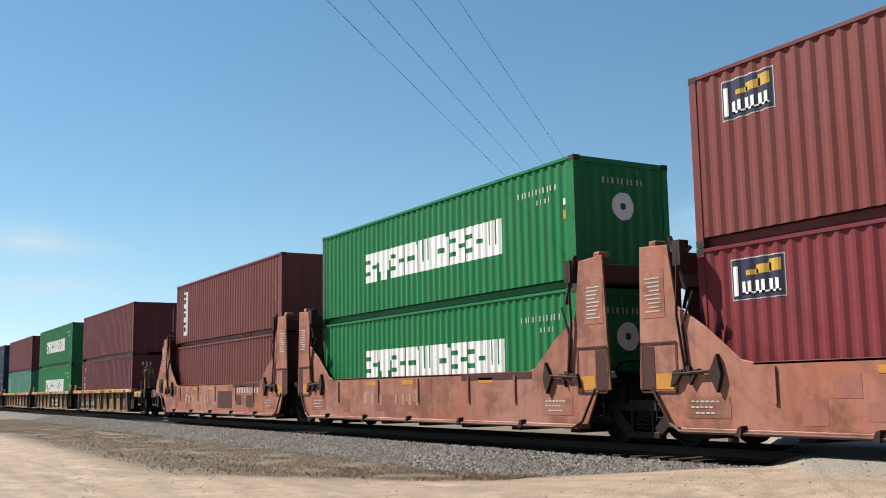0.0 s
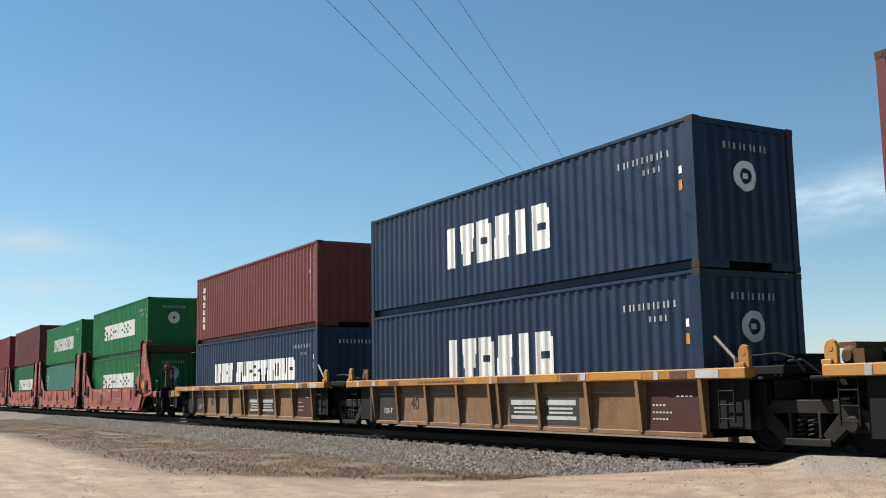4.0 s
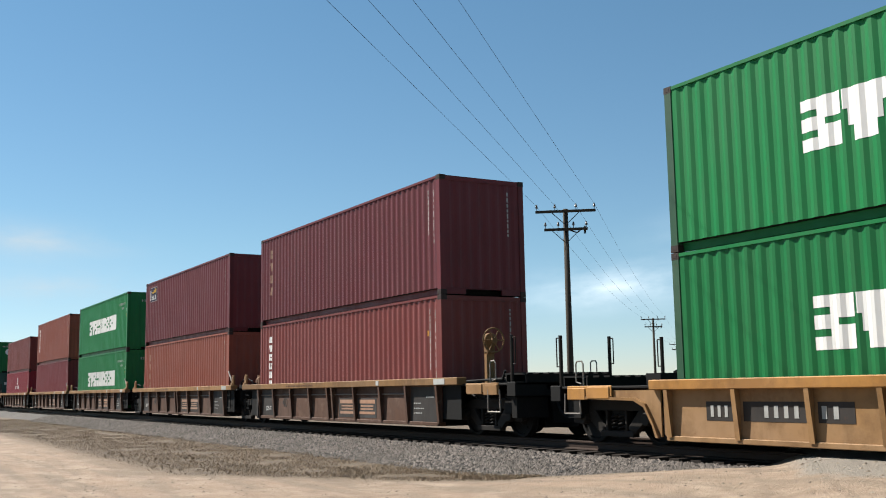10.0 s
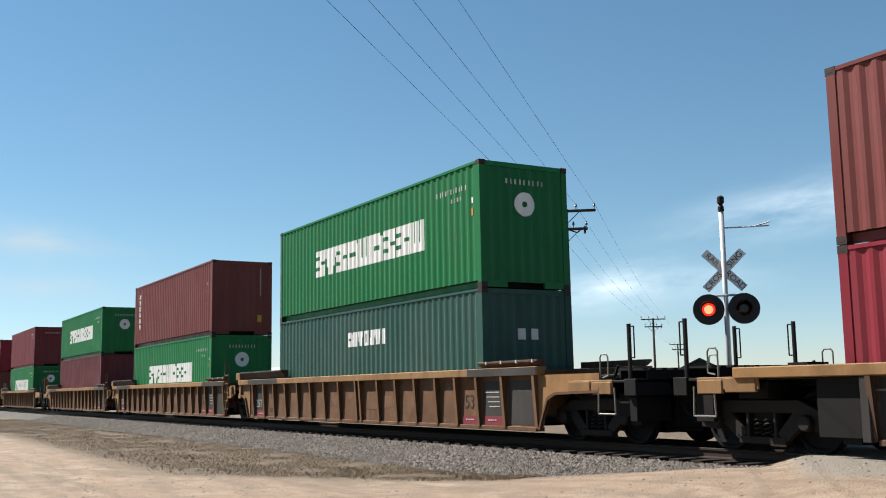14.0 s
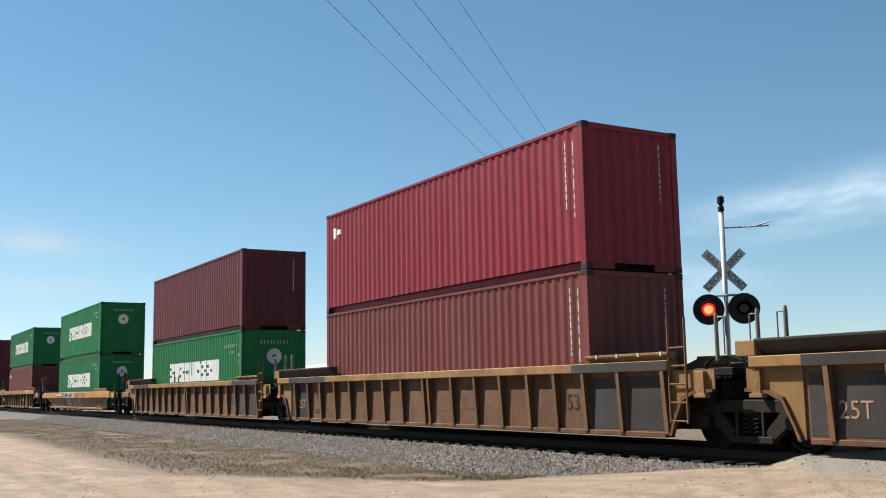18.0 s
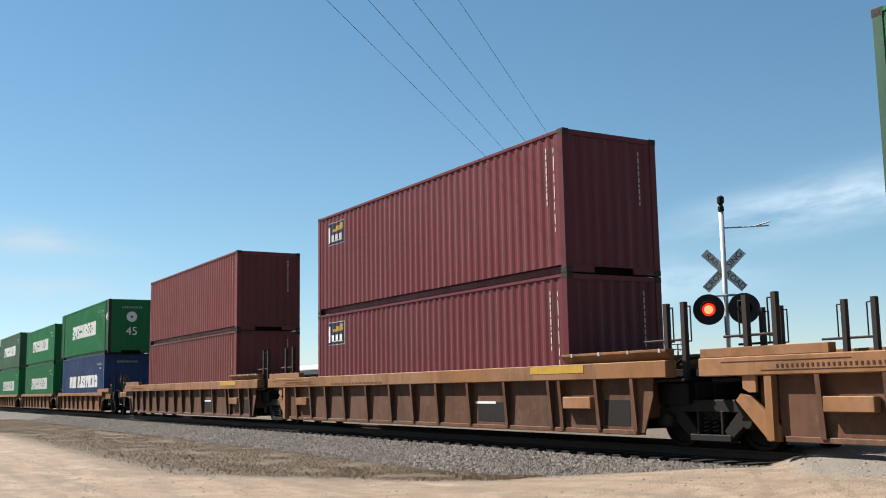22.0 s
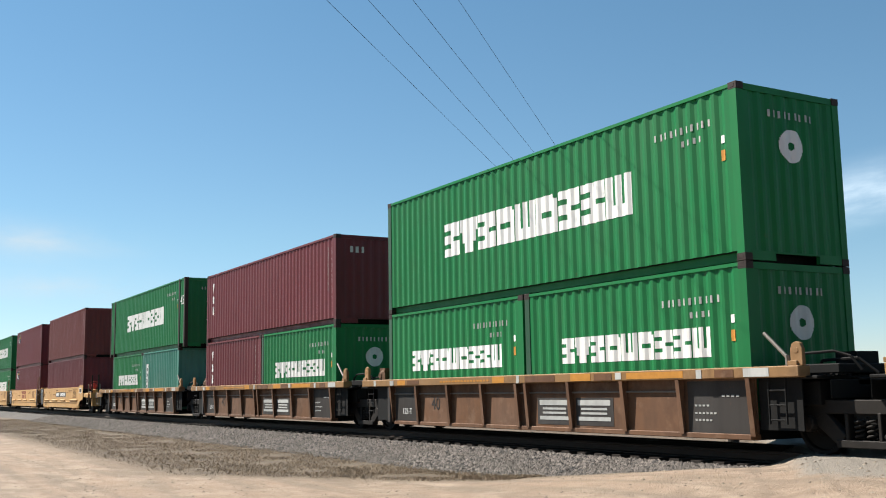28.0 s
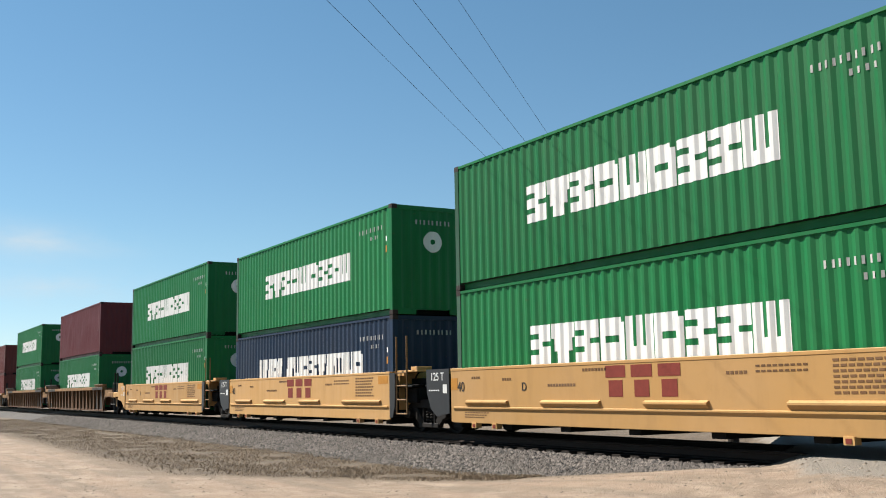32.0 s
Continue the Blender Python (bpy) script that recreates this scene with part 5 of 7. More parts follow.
def car_marks(i, style):
    """What is painted on the near side of unit i: ("bars", rectangles, y, paint, label) or ("text", words, size, x, y, z, paint)."""
    out = []
    rnd = random.Random(100 + i)
    if style == "B":
        y = -1.371
        out.append(("bars", [(-5.46, -4.3, 0.3, 1.1)], y, MARKSHADE, "dark stencil panel"))
        out.append(("text", "125-T", 0.2, -4.85, y - 0.008, 0.52, WHITE))
        out.append(("text", "40", 0.4, 1.05 if i in (3, 32) else -3.45, y - 0.004, 0.7, MARKSHADE))
        out.append(("bars", [(4.84, 6.16, 0.28, 1.1)], y, MARKSHADE if i > 7 else PATCHSHADE, "dark stencil panel"))
        out.append(("bars", bars(5.0, 5.4, 0.47, 0.5, 5) + bars(5.0, 5.5, 0.58, 0.61, 6) + bars(5.0, 5.35, 0.7, 0.73, 4) + bars(5.6, 6.0, 0.85, 0.88, 4), y - 0.006, DULLWHITE, "rows of small white marks"))
        if i in (3, 32):
            out.append(("bars", [(-4.1, -2.85, 0.34, 0.8), (-2.6, -1.4, 0.34, 0.8)], y, MARKSHADE, "dark number panel"))
            out.append(("bars", bars(-3.85, -3.0, 0.48, 0.68, 4, 0.38), y - 0.006, DULLWHITE, "white number blocks"))
            out.append(("bars", bars(-2.45, -1.4, 0.48, 0.68, 6, 0.38), y - 0.006, DULLWHITE, "white number blocks"))
        else:
            out.append(("bars", [(0.62, 1.68, 0.33, 0.84), (1.86, 2.95, 0.33, 0.84)], y, MARKSHADE, "dark emblem panel"))
            worn = GHOST if 14 <= i <= 18 else DULLWHITE
            for a in (0.7, 1.92):
                out.append(("bars", [(a, a + 0.95, 0.42, 0.49), (a + 0.1, a + 0.85, 0.535, 0.575), (a + 0.1, a + 0.85, 0.615, 0.655), (a, a + 0.95, 0.7, 0.8)], y - 0.006, worn, "worn pale striped emblem block"))
        out.append(("bars", bars(-3.0, -0.9, 1.19, 1.23, 16, 0.7), -1.516, MARKORANGE if i in range(32, 37) else RUSTY, "faded stencil row on the top edge"))
        if not 14 <= i <= 18:
            out.append(("bars", [(3.5, 4.9, 1.16, 1.27), (-0.8, -0.35, 1.15, 1.28), (-5.1, -4.7, 1.15, 1.27), (1.9, 2.5, 1.15, 1.28)], -1.516, MARKORANGE, "fresh orange patch"))
            out.append(("bars", [(-6.4, -6.28, 1.14, 1.28), (-5.5, -5.3, 1.15, 1.27), (0.1, 0.2, 1.14, 1.29), (5.2, 5.32, 1.14, 1.28)], -1.5175, DULLWHITE, "worn white patch"))
            out.append(("bars", [(-4.6, -4.0, 1.16, 1.26), (0.4, 1.4, 1.15, 1.27), (2.6, 3.1, 1.15, 1.27), (5.6, 6.0, 1.15, 1.27)], -1.516, DARKRUST, "dull rusted patch"))
        out.append(("bars", [(6.2, 6.7, 1.15, 1.28), (3.2, 3.36, 1.16, 1.28)], -1.517, DULLWHITE, "white reflective patch"))
    elif style == "A":
        y = -1.501
        red = PATCHSHADE if i < 3 else MARKRED
        for e in (-1, 1):
            out.append(("bars", [(min(e * 6.62, e * 7.18), max(e * 6.62, e * 7.18), 2.18, 3.0)], y, PATCHRED if i > 2 else SALMON, "darker touch-up patch"))
            out.append(("bars", [(min(e * 6.72, e * (7.1 - 0.04 * (k % 4))), max(e * 6.72, e * (7.1 - 0.04 * (k % 4))), 2.84 - 0.07 * k, 2.862 - 0.07 * k) for k in range(9)], y - 0.005, DULLWHITE, "block of small white print"))
            if (e < 0 and i in (2, 12)) or (e > 0 and i == 8):
                out.append(("bars", [(min(e * 6.35, e * 6.85), max(e * 6.35, e * 6.85), 1.32, 1.6)], y, MARKORANGE, "orange reflector patch"))
                out.append(("bars", [(min(e * 6.4, e * 6.75), max(e * 6.4, e * 6.75), 1.7, 1.95), (min(e * 4.9, e * 5.2), max(e * 4.9, e * 5.2), 1.0, 1.34), (min(e * 4.3, e * 4.6), max(e * 4.3, e * 4.6), 1.0, 1.26)], y, PATCHSHADE, "dark touch-up squares"))
                out.append(("bars", [(min(e * 7.0, e * 7.3), max(e * 7.0, e * 7.3), 1.75, 1.95), (min(e * 4.6, e * 5.1), max(e * 4.6, e * 5.1), 0.5, 0.98)], y, PATCHRED, "darker red squares"))
                continue
            out.append(("bars", [(min(e * 6.45, e * 6.9), max(e * 6.45, e * 6.9), 0.98, 1.24)], y, MARKORANGE, "orange reflector patch"))
            out.append(("bars", [(min(e * 6.92, e * 7.22), max(e * 6.92, e * 7.22), 0.98, 1.7)], y, PATCHSHADE, "dark patch"))
            a, b = sorted((e * 6.38, e * 7.26))
            out.append(("bars", [(a, b, 1.74, 1.77), (a, b, 0.92, 0.95), (a, a + 0.025, 0.92, 1.77), (b - 0.025, b, 0.92, 1.77)], y - 0.012, PATCHSHADE, "thin welded frame"))
            a, b = sorted((e * 5.25, e * 6.2))
            out.append(("bars", [(a, b, 0.52, 0.86)], y, PATCHRED if i > 2 else SALMON, "darker touch-up patch"))
            out.append(("bars", bars(a + 0.1, b - 0.2, 0.77, 0.795, 6, 0.75) + bars(a + 0.1, b - 0.35, 0.68, 0.705, 5, 0.75) + bars(a + 0.2, b - 0.3, 0.59, 0.615, 4, 0.75), y - 0.005, DULLWHITE, "rows of small white print"))
        out.append(("bars", [(a, a + w, z, z + h) for a, w, z, h in [(rnd.uniform(-4.6, 4.2), rnd.uniform(0.25, 0.7), rnd.uniform(0.42, 0.95), rnd.uniform(0.18, 0.4)) for _ in range(5)]], y + 0.002, PATCHRED if i > 2 else ODDRED, "odd touch-up squares"))
        for x in (-2.6, -0.6, 2.9):
            out.append(("bars", [(x, x + 0.55, 1.16, 1.27)], y, MARKORANGE, "worn orange patch"))
        if i < 3:
            x = -2.75 if i == 1 else -3.6
            if i > 0:
                out.append(("bars", bars(x, x + 1.3, 0.68, 0.95, 3, 0.4) + [(x + 0.05, x + 0.3, 0.95, 1.02)], y, GHOST, "worn pale lettering blocks"))
                out.append(("bars", bars(x + 1.75, x + 3.2, 0.68, 0.95, 4, 0.4) + [(x + 2.8, x + 2.9, 0.95, 1.05)], y, GHOST, "worn pale lettering blocks"))
            out.append(("bars", [(2.2, 4.9, 1.22, 1.36)], y, PATCHSHADE, "dark stencil strip"))
            if i == 2:
                out.append(("bars", [(0.5, 2.1, 0.5, 1.1), (2.6, 3.1, 0.62, 0.95), (3.6, 4.3, 0.55, 0.95)], y, PATCHSHADE, "dark patch"))
                out.append(("bars", bars(2.4, 4.9, 1.02, 1.2, 10, 0.4), y - 0.005, DULLWHITE, "white number blocks"))
        elif i == 8:
            out.append(("bars", [(0.3, 2.95, 0.38, 1.32)], y, PATCHRED, "fresher red panel"))
            out.append(("bars", bars(-4.5, -2.9, 1.23, 1.28, 16, 0.6) + bars(0.45, 1.75, 1.22, 1.3, 10, 0.45) + bars(0.8, 2.2, 0.82, 0.85, 14, 0.6) + bars(1.0, 2.2, 0.66, 0.69, 11, 0.6), y - 0.005, DULLWHITE, "rows of small white print"))
            out.append(("poly", scrawl(8, -1.9, -1.15, 0.95, 1.3, 14, 0.018), y, SPRAYGREY, "pale spray-paint scribble"))
            out.append(("poly", scrawl(9, -3.1, 0.1, 0.5, 0.9, 20, 0.02), y - 0.004, SPRAYPINK, "pinkish spray-paint strokes"))
            out.append(("bars", [(-2.4, -1.9, 0.48, 1.04), (0.14, 0.29, 0.85, 1.34)], y - 0.002, LINKAGE, "dark worn patch"))
        elif i == 12:
            x = -4.6
            out.append(("bars", bars(x, x + 1.0, 0.76, 0.98, 4, 0.4) + bars(x + 1.4, x + 3.0, 0.76, 0.98, 6, 0.42), y, DULLWHITE, "white number blocks"))
        else:
            if i == 11:
                out.append(("poly", [[(a, 0.42), (a + 0.6 * w, 0.45), (a + 0.66 * w, 0.8), (a + 0.5 * w, 1.08), (a + 0.12 * w, 1.02), (a + 0.06 * w, 0.7)] for a, w in ((-0.75, 1.3), (0.15, 0.9), (0.75, 0.8), (1.3, 1.1), (2.05, 1.0))], y, SPRAYDARK, "dull grey spray-paint blocks"))
                out.append(("poly", scrawl(61, -0.8, 2.7, 0.45, 1.1, 14, 0.03), y - 0.005, MARKSHADE, "thin dark spray-paint strokes"))
            else:
                out.append(("poly", scrawl(i, -3.0, -0.8, 0.6, 1.05, 11, 0.022), y, MARKSHADE, "thin dark spray-paint strokes"))
            out.append(("poly", scrawl(i + 50, 2.0, 3.6, 0.6, 1.0, 8, 0.022), y - 0.004, PATCHSHADE, "thin spray-paint strokes"))
            out.append(("bars", [(0.2, 0.75, 0.5, 1.08)], y, BLACK, "dark rusted panel"))
    elif style == "D":
        y = -1.371
        out.append(("bars", [(6.3, 7.1, 0.3, 1.2), (7.3, 8.25, 0.3, 1.2)], y, MARKSHADE, "dark stencil panel"))
        out.append(("text", "53", 0.42, 5.75, y - 0.006, 0.75, MARKSHADE))
        fresh = i < 22
        if fresh:
            out.append(("bars", [(6.4 + 0.05 * k, 6.95, 0.95 - 0.1 * k, 0.97 - 0.1 * k) for k in range(4)], y - 0.006, DULLWHITE, "rows of small white print"))
        if fresh:
            out.append(("bars", [(5.45, 6.1, 0.27, 0.46), (6.35, 7.05, 0.27, 0.46), (-7.85, -6.98, 0.27, 0.46)], y - 0.002, LABELRED, "crimson label patch"))
            out.append(("bars", bars(5.6, 5.95, 0.36, 0.39, 4, 0.7) + bars(6.5, 6.85, 0.36, 0.39, 4, 0.7) + bars(-7.6, -7.1, 0.34, 0.37, 6, 0.7), y - 0.009, DULLWHITE, "small print on a label"))
        out.append(("bars", [(-6.55, -6.1, 0.95, 1.0), (-6.5, -6.2, 0.86, 0.9), (-6.6, -6.1, 0.5, 0.53), (-6.6, -6.2, 0.43, 0.46)], y - 0.004, MARKSHADE, "dark stencil rows"))
        out.append(("bars", [(-8.3, -6.95, 0.3, 1.2)], y, MARKSHADE, "dark stencil panel"))
        out.append(("text", "125T", 0.36, -7.62, y - 0.008, 0.66, DULLWHITE if fresh else GHOST))
        out.append(("bars", [(-1.8, -1.1, 0.6, 0.9), (0.55, 1.25, 0.55, 0.85), (1.6, 2.2, 0.6, 0.9)], y, RUSTY, "faded emblem ghost"))
    elif style == "E":
        y = -1.502
        out.append(("bars", [(-5.2, -2.85, 0.98, 1.15)], y, MARKSHADE, "dark number panel"))
        out.append(("bars", bars(-5.1, -2.95, 1.01, 1.12, 10, 0.42), y - 0.006, WHITE, "white number blocks"))
        # sprayed blocks run from the top edge down over the sloping plate; dark outlines and drips lie over them
        tops = [(-2.6, 0.75), (-1.75, 0.5), (-1.15, 0.7), (-0.35, 0.65)]
        out.append(("poly", [[(a, 0.89), (a + w * 0.9, 0.89), (a + w, 1.02), (a + 0.86 * w, 1.19), (a + 0.1 * w, 1.21), (a - 0.04, 1.05)] for a, w in tops], y, SPRAYGREY, "pale grey spray-paint blocks"))
        out.append(("poly", [[(a, 0.89), (a + w, 0.89), (a + w * 0.94, 1.13), (a + 0.7 * w, 1.2), (a + 0.2 * w, 1.2), (a - 0.05, 1.1)] for a, w in ((0.42, 0.55), (1.02, 0.62))], y, SPRAYPINK, "pink spray-paint blocks"))
        out.append(("poly", scrawl(7, -2.6, 1.7, 0.9, 1.2, 26, 0.022), y - 0.005, MARKSHADE, "thin dark spray-paint strokes"))
        for seed, a, b, mat, n, w, lab in ((12, -2.6, 0.1, SPRAYGREY, 13, 0.2, "pale grey spray-paint strokes"), (13, 0.4, 1.5, SPRAYPINK, 7, 0.22, "pink spray-paint strokes"), (14, -2.8, 1.7, SPRAYDARK, 16, 0.05, "dark spray-paint strokes"), (15, -3.3, -2.6, MARKSHADE, 9, 0.02, "thin dark tag")):
            out.append(("lean", scrawl(seed, a, b, 0.36, 0.88, n, w), mat, lab))
        for a in (2.05, 2.7, 3.35):
            out.append(("bars", [(a, a + 0.55, 1.06, 1.14), (a + 0.1, a + 0.45, 0.9, 1.06)], y, FADEDRED, "faded red emblem block"))
        out.append(("text", "53", 0.36, 6.3, -1.35, 0.6, MARKSHADE))
        out.append(("bars", [(6.75, 7.4, 0.5, 0.72)], -1.34, MARKSHADE, "black stencil plate"))
    elif style == "F":
        out.append(("bars", [(5.2, 6.9, 1.3, 1.44)], -1.517, MARKYELLOW, "fresh yellow patch"))
        out.append(("bars", bars(-4.5, -1.3, 1.22, 1.26, 14, 0.7), -1.517, RUSTY, "faded stencil row"))
        out.append(("bars", [(-8.2, -5.6, 1.24, 1.25), (-9.0, -6.6, 1.38, 1.39)], -1.517, PATCHSHADE, "dark weld seam"))
        out.append(("bars", bars(-7.9, -5.9, 1.28, 1.33, 22, 0.4), -1.517, PATCHSHADE, "dark stencil row"))
        out.append(("bars", [(2.9, 3.7, 0.72, 0.77)], -1.372, WHITE, "thin white dash"))
        out.append(("bars", [(3.0, 4.1, 0.35, 0.75), (7.3, 8.0, 0.35, 0.8)], -1.371, STEEL, "dull grey panel"))
    elif style == "G":
        out.append(("bars", [(-2.4, -1.3, 0.35, 0.75), (1.7, 2.9, 0.35, 0.8)], -1.371, RUSTY, "faded emblem ghost"))
    elif style == "C":
        y = -1.371
        out.append(("bars", [(-5.3, -4.68, 0.48, 0.78), (-4.52, -3.28, 0.48, 0.78), (-3.12, -2.5, 0.48, 0.78)], y, MARKSHADE, "dark number panel"))
        out.append(("bars", bars(-5.2, -4.75, 0.54, 0.72, 3, 0.42) + bars(-4.1, -3.35, 0.54, 0.72, 4, 0.42) + bars(-3.05, -2.65, 0.54, 0.72, 2, 0.42), y - 0.006, DULLWHITE, "white number blocks"))
        out.append(("bars", [(2.2, 2.5, 0.6, 0.9), (4.2, 4.8, 0.45, 0.75)], y, RUSTY, "worn rusty patch"))
        out.append(("text", "40", 0.36, -1.3, y - 0.005, 0.66, MARKSHADE))
    elif style == "H":
        y = -1.471
        out.append(("text", "40", 0.3, -5.55, y - 0.006, 1.08, MARKSHADE))
        out.append(("text", "BCD C"[i - 37] if i < 41 else "E", 0.24, -3.1, y - 0.006, 1.06, MARKSHADE))
        for x, z, n in ((-5.1, 1.25, 4), (-3.9, 1.2, 4), (-2.3, 1.06, 10), (-1.2, 1.33, 8), (2.4, 1.2, 5)):
            out.append(("bars", bars(x, x + 0.09 * n, z, z + 0.05, n, 0.7), y, RUSTORANGE, "row of faint brown print"))
        out.append(("bars", [r for k in range(7) for r in bars(4.4, 5.5 - 0.06 * (k % 3), 1.34 - 0.075 * k, 1.375 - 0.075 * k, 8, 0.75)], y, RUSTORANGE, "block of faint brown print"))
        out.append(("bars", [(5.75, 6.3, 1.2, 1.4), (-5.98, -5.7, 1.02, 1.28)], y, MARKORANGE, "orange reflector patch"))
        out.append(("bars", [r for k in range(3) for r in bars(-5.4, -4.6 + 0.1 * k, 0.42 + 0.05 * k, 0.44 + 0.05 * k, 9, 0.7)] + [r for k in range(2) for r in bars(3.0, 4.0, 1.22 + 0.08 * k, 1.25 + 0.08 * k, 9, 0.7)], y, RUSTORANGE, "rows of faint brown print"))
        if i == 37:
            out.append(("bars", [(-1.3, 2.2, 0.94, 1.24)], y, MARKSHADE, "black number panel"))
            out.append(("bars", bars(-1.1, 0.0, 0.99, 1.19, 4, 0.7) + bars(0.4, 2.05, 0.99, 1.19, 6, 0.7), y - 0.006, WHITE, "white number blocks"))
            out.append(("bars", [(6.55, 7.15, 1.15, 1.45)], -1.502, WHITE, "white diagram plate"))
            out.append(("text", "125 T", 0.26, -6.56, -1.504, 1.32, WHITE))
            out.append(("bars", [(6.6, 6.83, 1.19, 1.41), (6.87, 7.1, 1.19, 1.41)], -1.508, MARKSHADE, "dark squares of a diagram"))
        else:
            for a in (-0.55, 0.14, 0.83):
                out.append(("bars", [(a + 0.02, a + 0.56, 1.2, 1.41), (a + 0.1, a + 0.48, 0.86, 1.15)], y, MARKRED, "red emblem block"))
            out.append(("text", "125 T", 0.26, -6.56, -1.504, 1.32, WHITE))
            out.append(("bars", bars(-6.95, -6.45, 1.0, 1.03, 6, 0.7), -1.502, WHITE, "row of small white print"))
            out.append(("bars", [(-6.3, -6.12, 0.95, 1.15)], -1.502, WHITE, "white sticker"))
        out.append(("bars", [(a - 0.05, a + 0.05, 0.22, 0.29) for a in (-5.0, -4.2, 4.6, 5.7)], -1.504, MARKRED, "small red plates"))
    return out


# ---- ground ----
def smooth01(t):
    t = min(1.0, max(0.0, t))
    return t * t * (3 - 2 * t)


def ground_z(x, y):
    """Dirt at -0.55, a ramp up to the rails where the road crosses, gentle unevenness."""
    z = -0.55
    z += 0.03 * noise.noise((x * 0.25, y * 0.25, 0.0)) + 0.012 * noise.noise((x * 1.3, y * 1.3, 3.0))
    z += 0.45 * smooth01((x + 16.2) / 7) * smooth01((y - 6.0) / 5.0) * (1 - smooth01((y - 14) / 3))
    s = x + y - 1.9   # the road runs aslant; its edge lies where s = 0
    crown = smooth01((y - 7.8) / 4.2) * (1 - 0.75 * smooth01((y - 15.2) / 16))
    road = smooth01((s + 0.9) / 0.9) * (1 - smooth01((s - 10.0) / 1.6)) * crown
    return z + road * max(0.0, 0.005 - z)


def grid(name, xs, ys, fz, mat):
    me = bpy.data.meshes.new(name)
    nx = len(xs)
    verts = [(x, y, fz(x, y)) for y in ys for x in xs]
    faces = [(j * nx + i, j * nx + i + 1, (j + 1) * nx + i + 1, (j + 1) * nx + i) for j in range(len(ys) - 1) for i in range(nx - 1)]
    me.from_pydata(verts, [], faces)
    me.materials.append(mat)
    for p in me.polygons:
        p.use_smooth = True
    return new(name, me)


def ground_material():
    m, nt, p = nodes_of("dirt_and_dry_grass")
    vec = coords(nt)
    n_big, n_mid, n_fine = noise_of(nt, vec, 0.35, 4), noise_of(nt, vec, 2.6, 6, 0.65), noise_of(nt, vec, 26.0, 5, 0.7)
    sand = mix(nt, ramp(nt, n_mid, 0.35, 0.7), (0.165, 0.115, 0.079), (0.258, 0.193, 0.138))
    sand = mix(nt, ramp(nt, n_big, 0.45, 0.65), sand, (0.225, 0.158, 0.108))
    sand = mix(nt, mix(nt, 1.0, ramp(nt, n_fine, 0.55, 0.75), (0.5, 0.5, 0.5), "MULTIPLY"), sand, (0.109, 0.079, 0.055))
    # wheel ruts along the track
    rv = coords(nt, scale=(0.12, 1.6, 1.0))
    sand = mix(nt, mix(nt, 1.0, ramp(nt, noise_of(nt, rv, 1.4, 5), 0.47, 0.62), (0.75, 0.75, 0.75), "MULTIPLY"), sand, (0.15, 0.112, 0.08))
    pale = noise_of(nt, coords(nt, scale=(0.45, 0.8, 1.0)), 1.7, 8, 0.66)
    sand = mix(nt, mix(nt, 1.0, ramp(nt, pale, 0.48, 0.66), (0.7, 0.7, 0.7), "MULTIPLY"), sand, (0.305, 0.236, 0.172))
    grass = mix(nt, ramp(nt, n_mid, 0.35, 0.65), (0.07, 0.05, 0.032), (0.115, 0.083, 0.054))
    sep = nt.nodes.new("ShaderNodeSeparateXYZ")
    nt.links.new(vec, sep.inputs["Vector"])

    def calc(op, a, b):
        n = nt.nodes.new("ShaderNodeMath")
        n.operation = op
        for k, v in enumerate((a, b)):
            if hasattr(v, "links"):
                nt.links.new(v, n.inputs[k])
            else:
                n.inputs[k].default_value = v
        return n.outputs[0]

    # dry grass strip beside the ballast: y > 5.6, its end curving in towards x = -15
    curve = calc("MULTIPLY", calc("MAXIMUM", calc("ADD", sep.outputs["X"], 20.3), 0.0), 0.72)
    edge = calc("SUBTRACT", calc("SUBTRACT", sep.outputs["Y"], 5.75), curve)
    edge = calc("ADD", edge, calc("MULTIPLY", calc("SUBTRACT", n_mid, 0.5), 1.8))
    fac = ramp(nt, calc("MULTIPLY", calc("ADD", edge, 0.7), 0.8), 0.0, 0.9)
    c = mix(nt, fac, sand, grass)
    # grey road surface: right of a line by the crossing
    rd = calc("SUBTRACT", calc("ADD", sep.outputs["X"], sep.outputs["Y"]), 1.25)
    rd = calc("ADD", rd, calc("MULTIPLY", calc("SUBTRACT", n_mid, 0.5), 0.7))
    up = calc("ADD", calc("SUBTRACT", sep.outputs["Y"], 10.1), calc("MULTIPLY", calc("SUBTRACT", n_mid, 0.5), 1.2))
    asphalt = mix(nt, n_fine, (0.142, 0.123, 0.1), (0.2, 0.174, 0.144))
    c = mix(nt, ramp(nt, calc("MINIMUM", rd, up), 0.0, 0.35), c, asphalt)
    nt.links.new(c, p.inputs["Base Color"])
    p.inputs["Roughness"].default_value = 0.95
    bump(nt, p, mix(nt, 0.5, n_mid, n_fine), 0.9, 0.09)
    return m


GROUND = ground_material()
xs = [-2500, -1200, -600, -300, -180, -120] + [-100 + 2 * k for k in range(30)] + [-40 + 0.5 * k for k in range(52)] + [-14 + 0.2 * k for k in range(60)] + [-2 + 0.5 * k for k in range(14)] + [5, 8, 12, 20, 40, 80, 200, 600, 1500, 2500]
ys = [-1500, -600, -200, -60, -20, -8, -4, -2, 0] + [0.5 * k for k in range(1, 14)] + [7 + 0.2 * k for k in range(35)] + [14 + 0.5 * k for k in range(13)] + [22, 25, 30, 38, 50, 70, 100, 160, 300, 600, 1200, 2500]
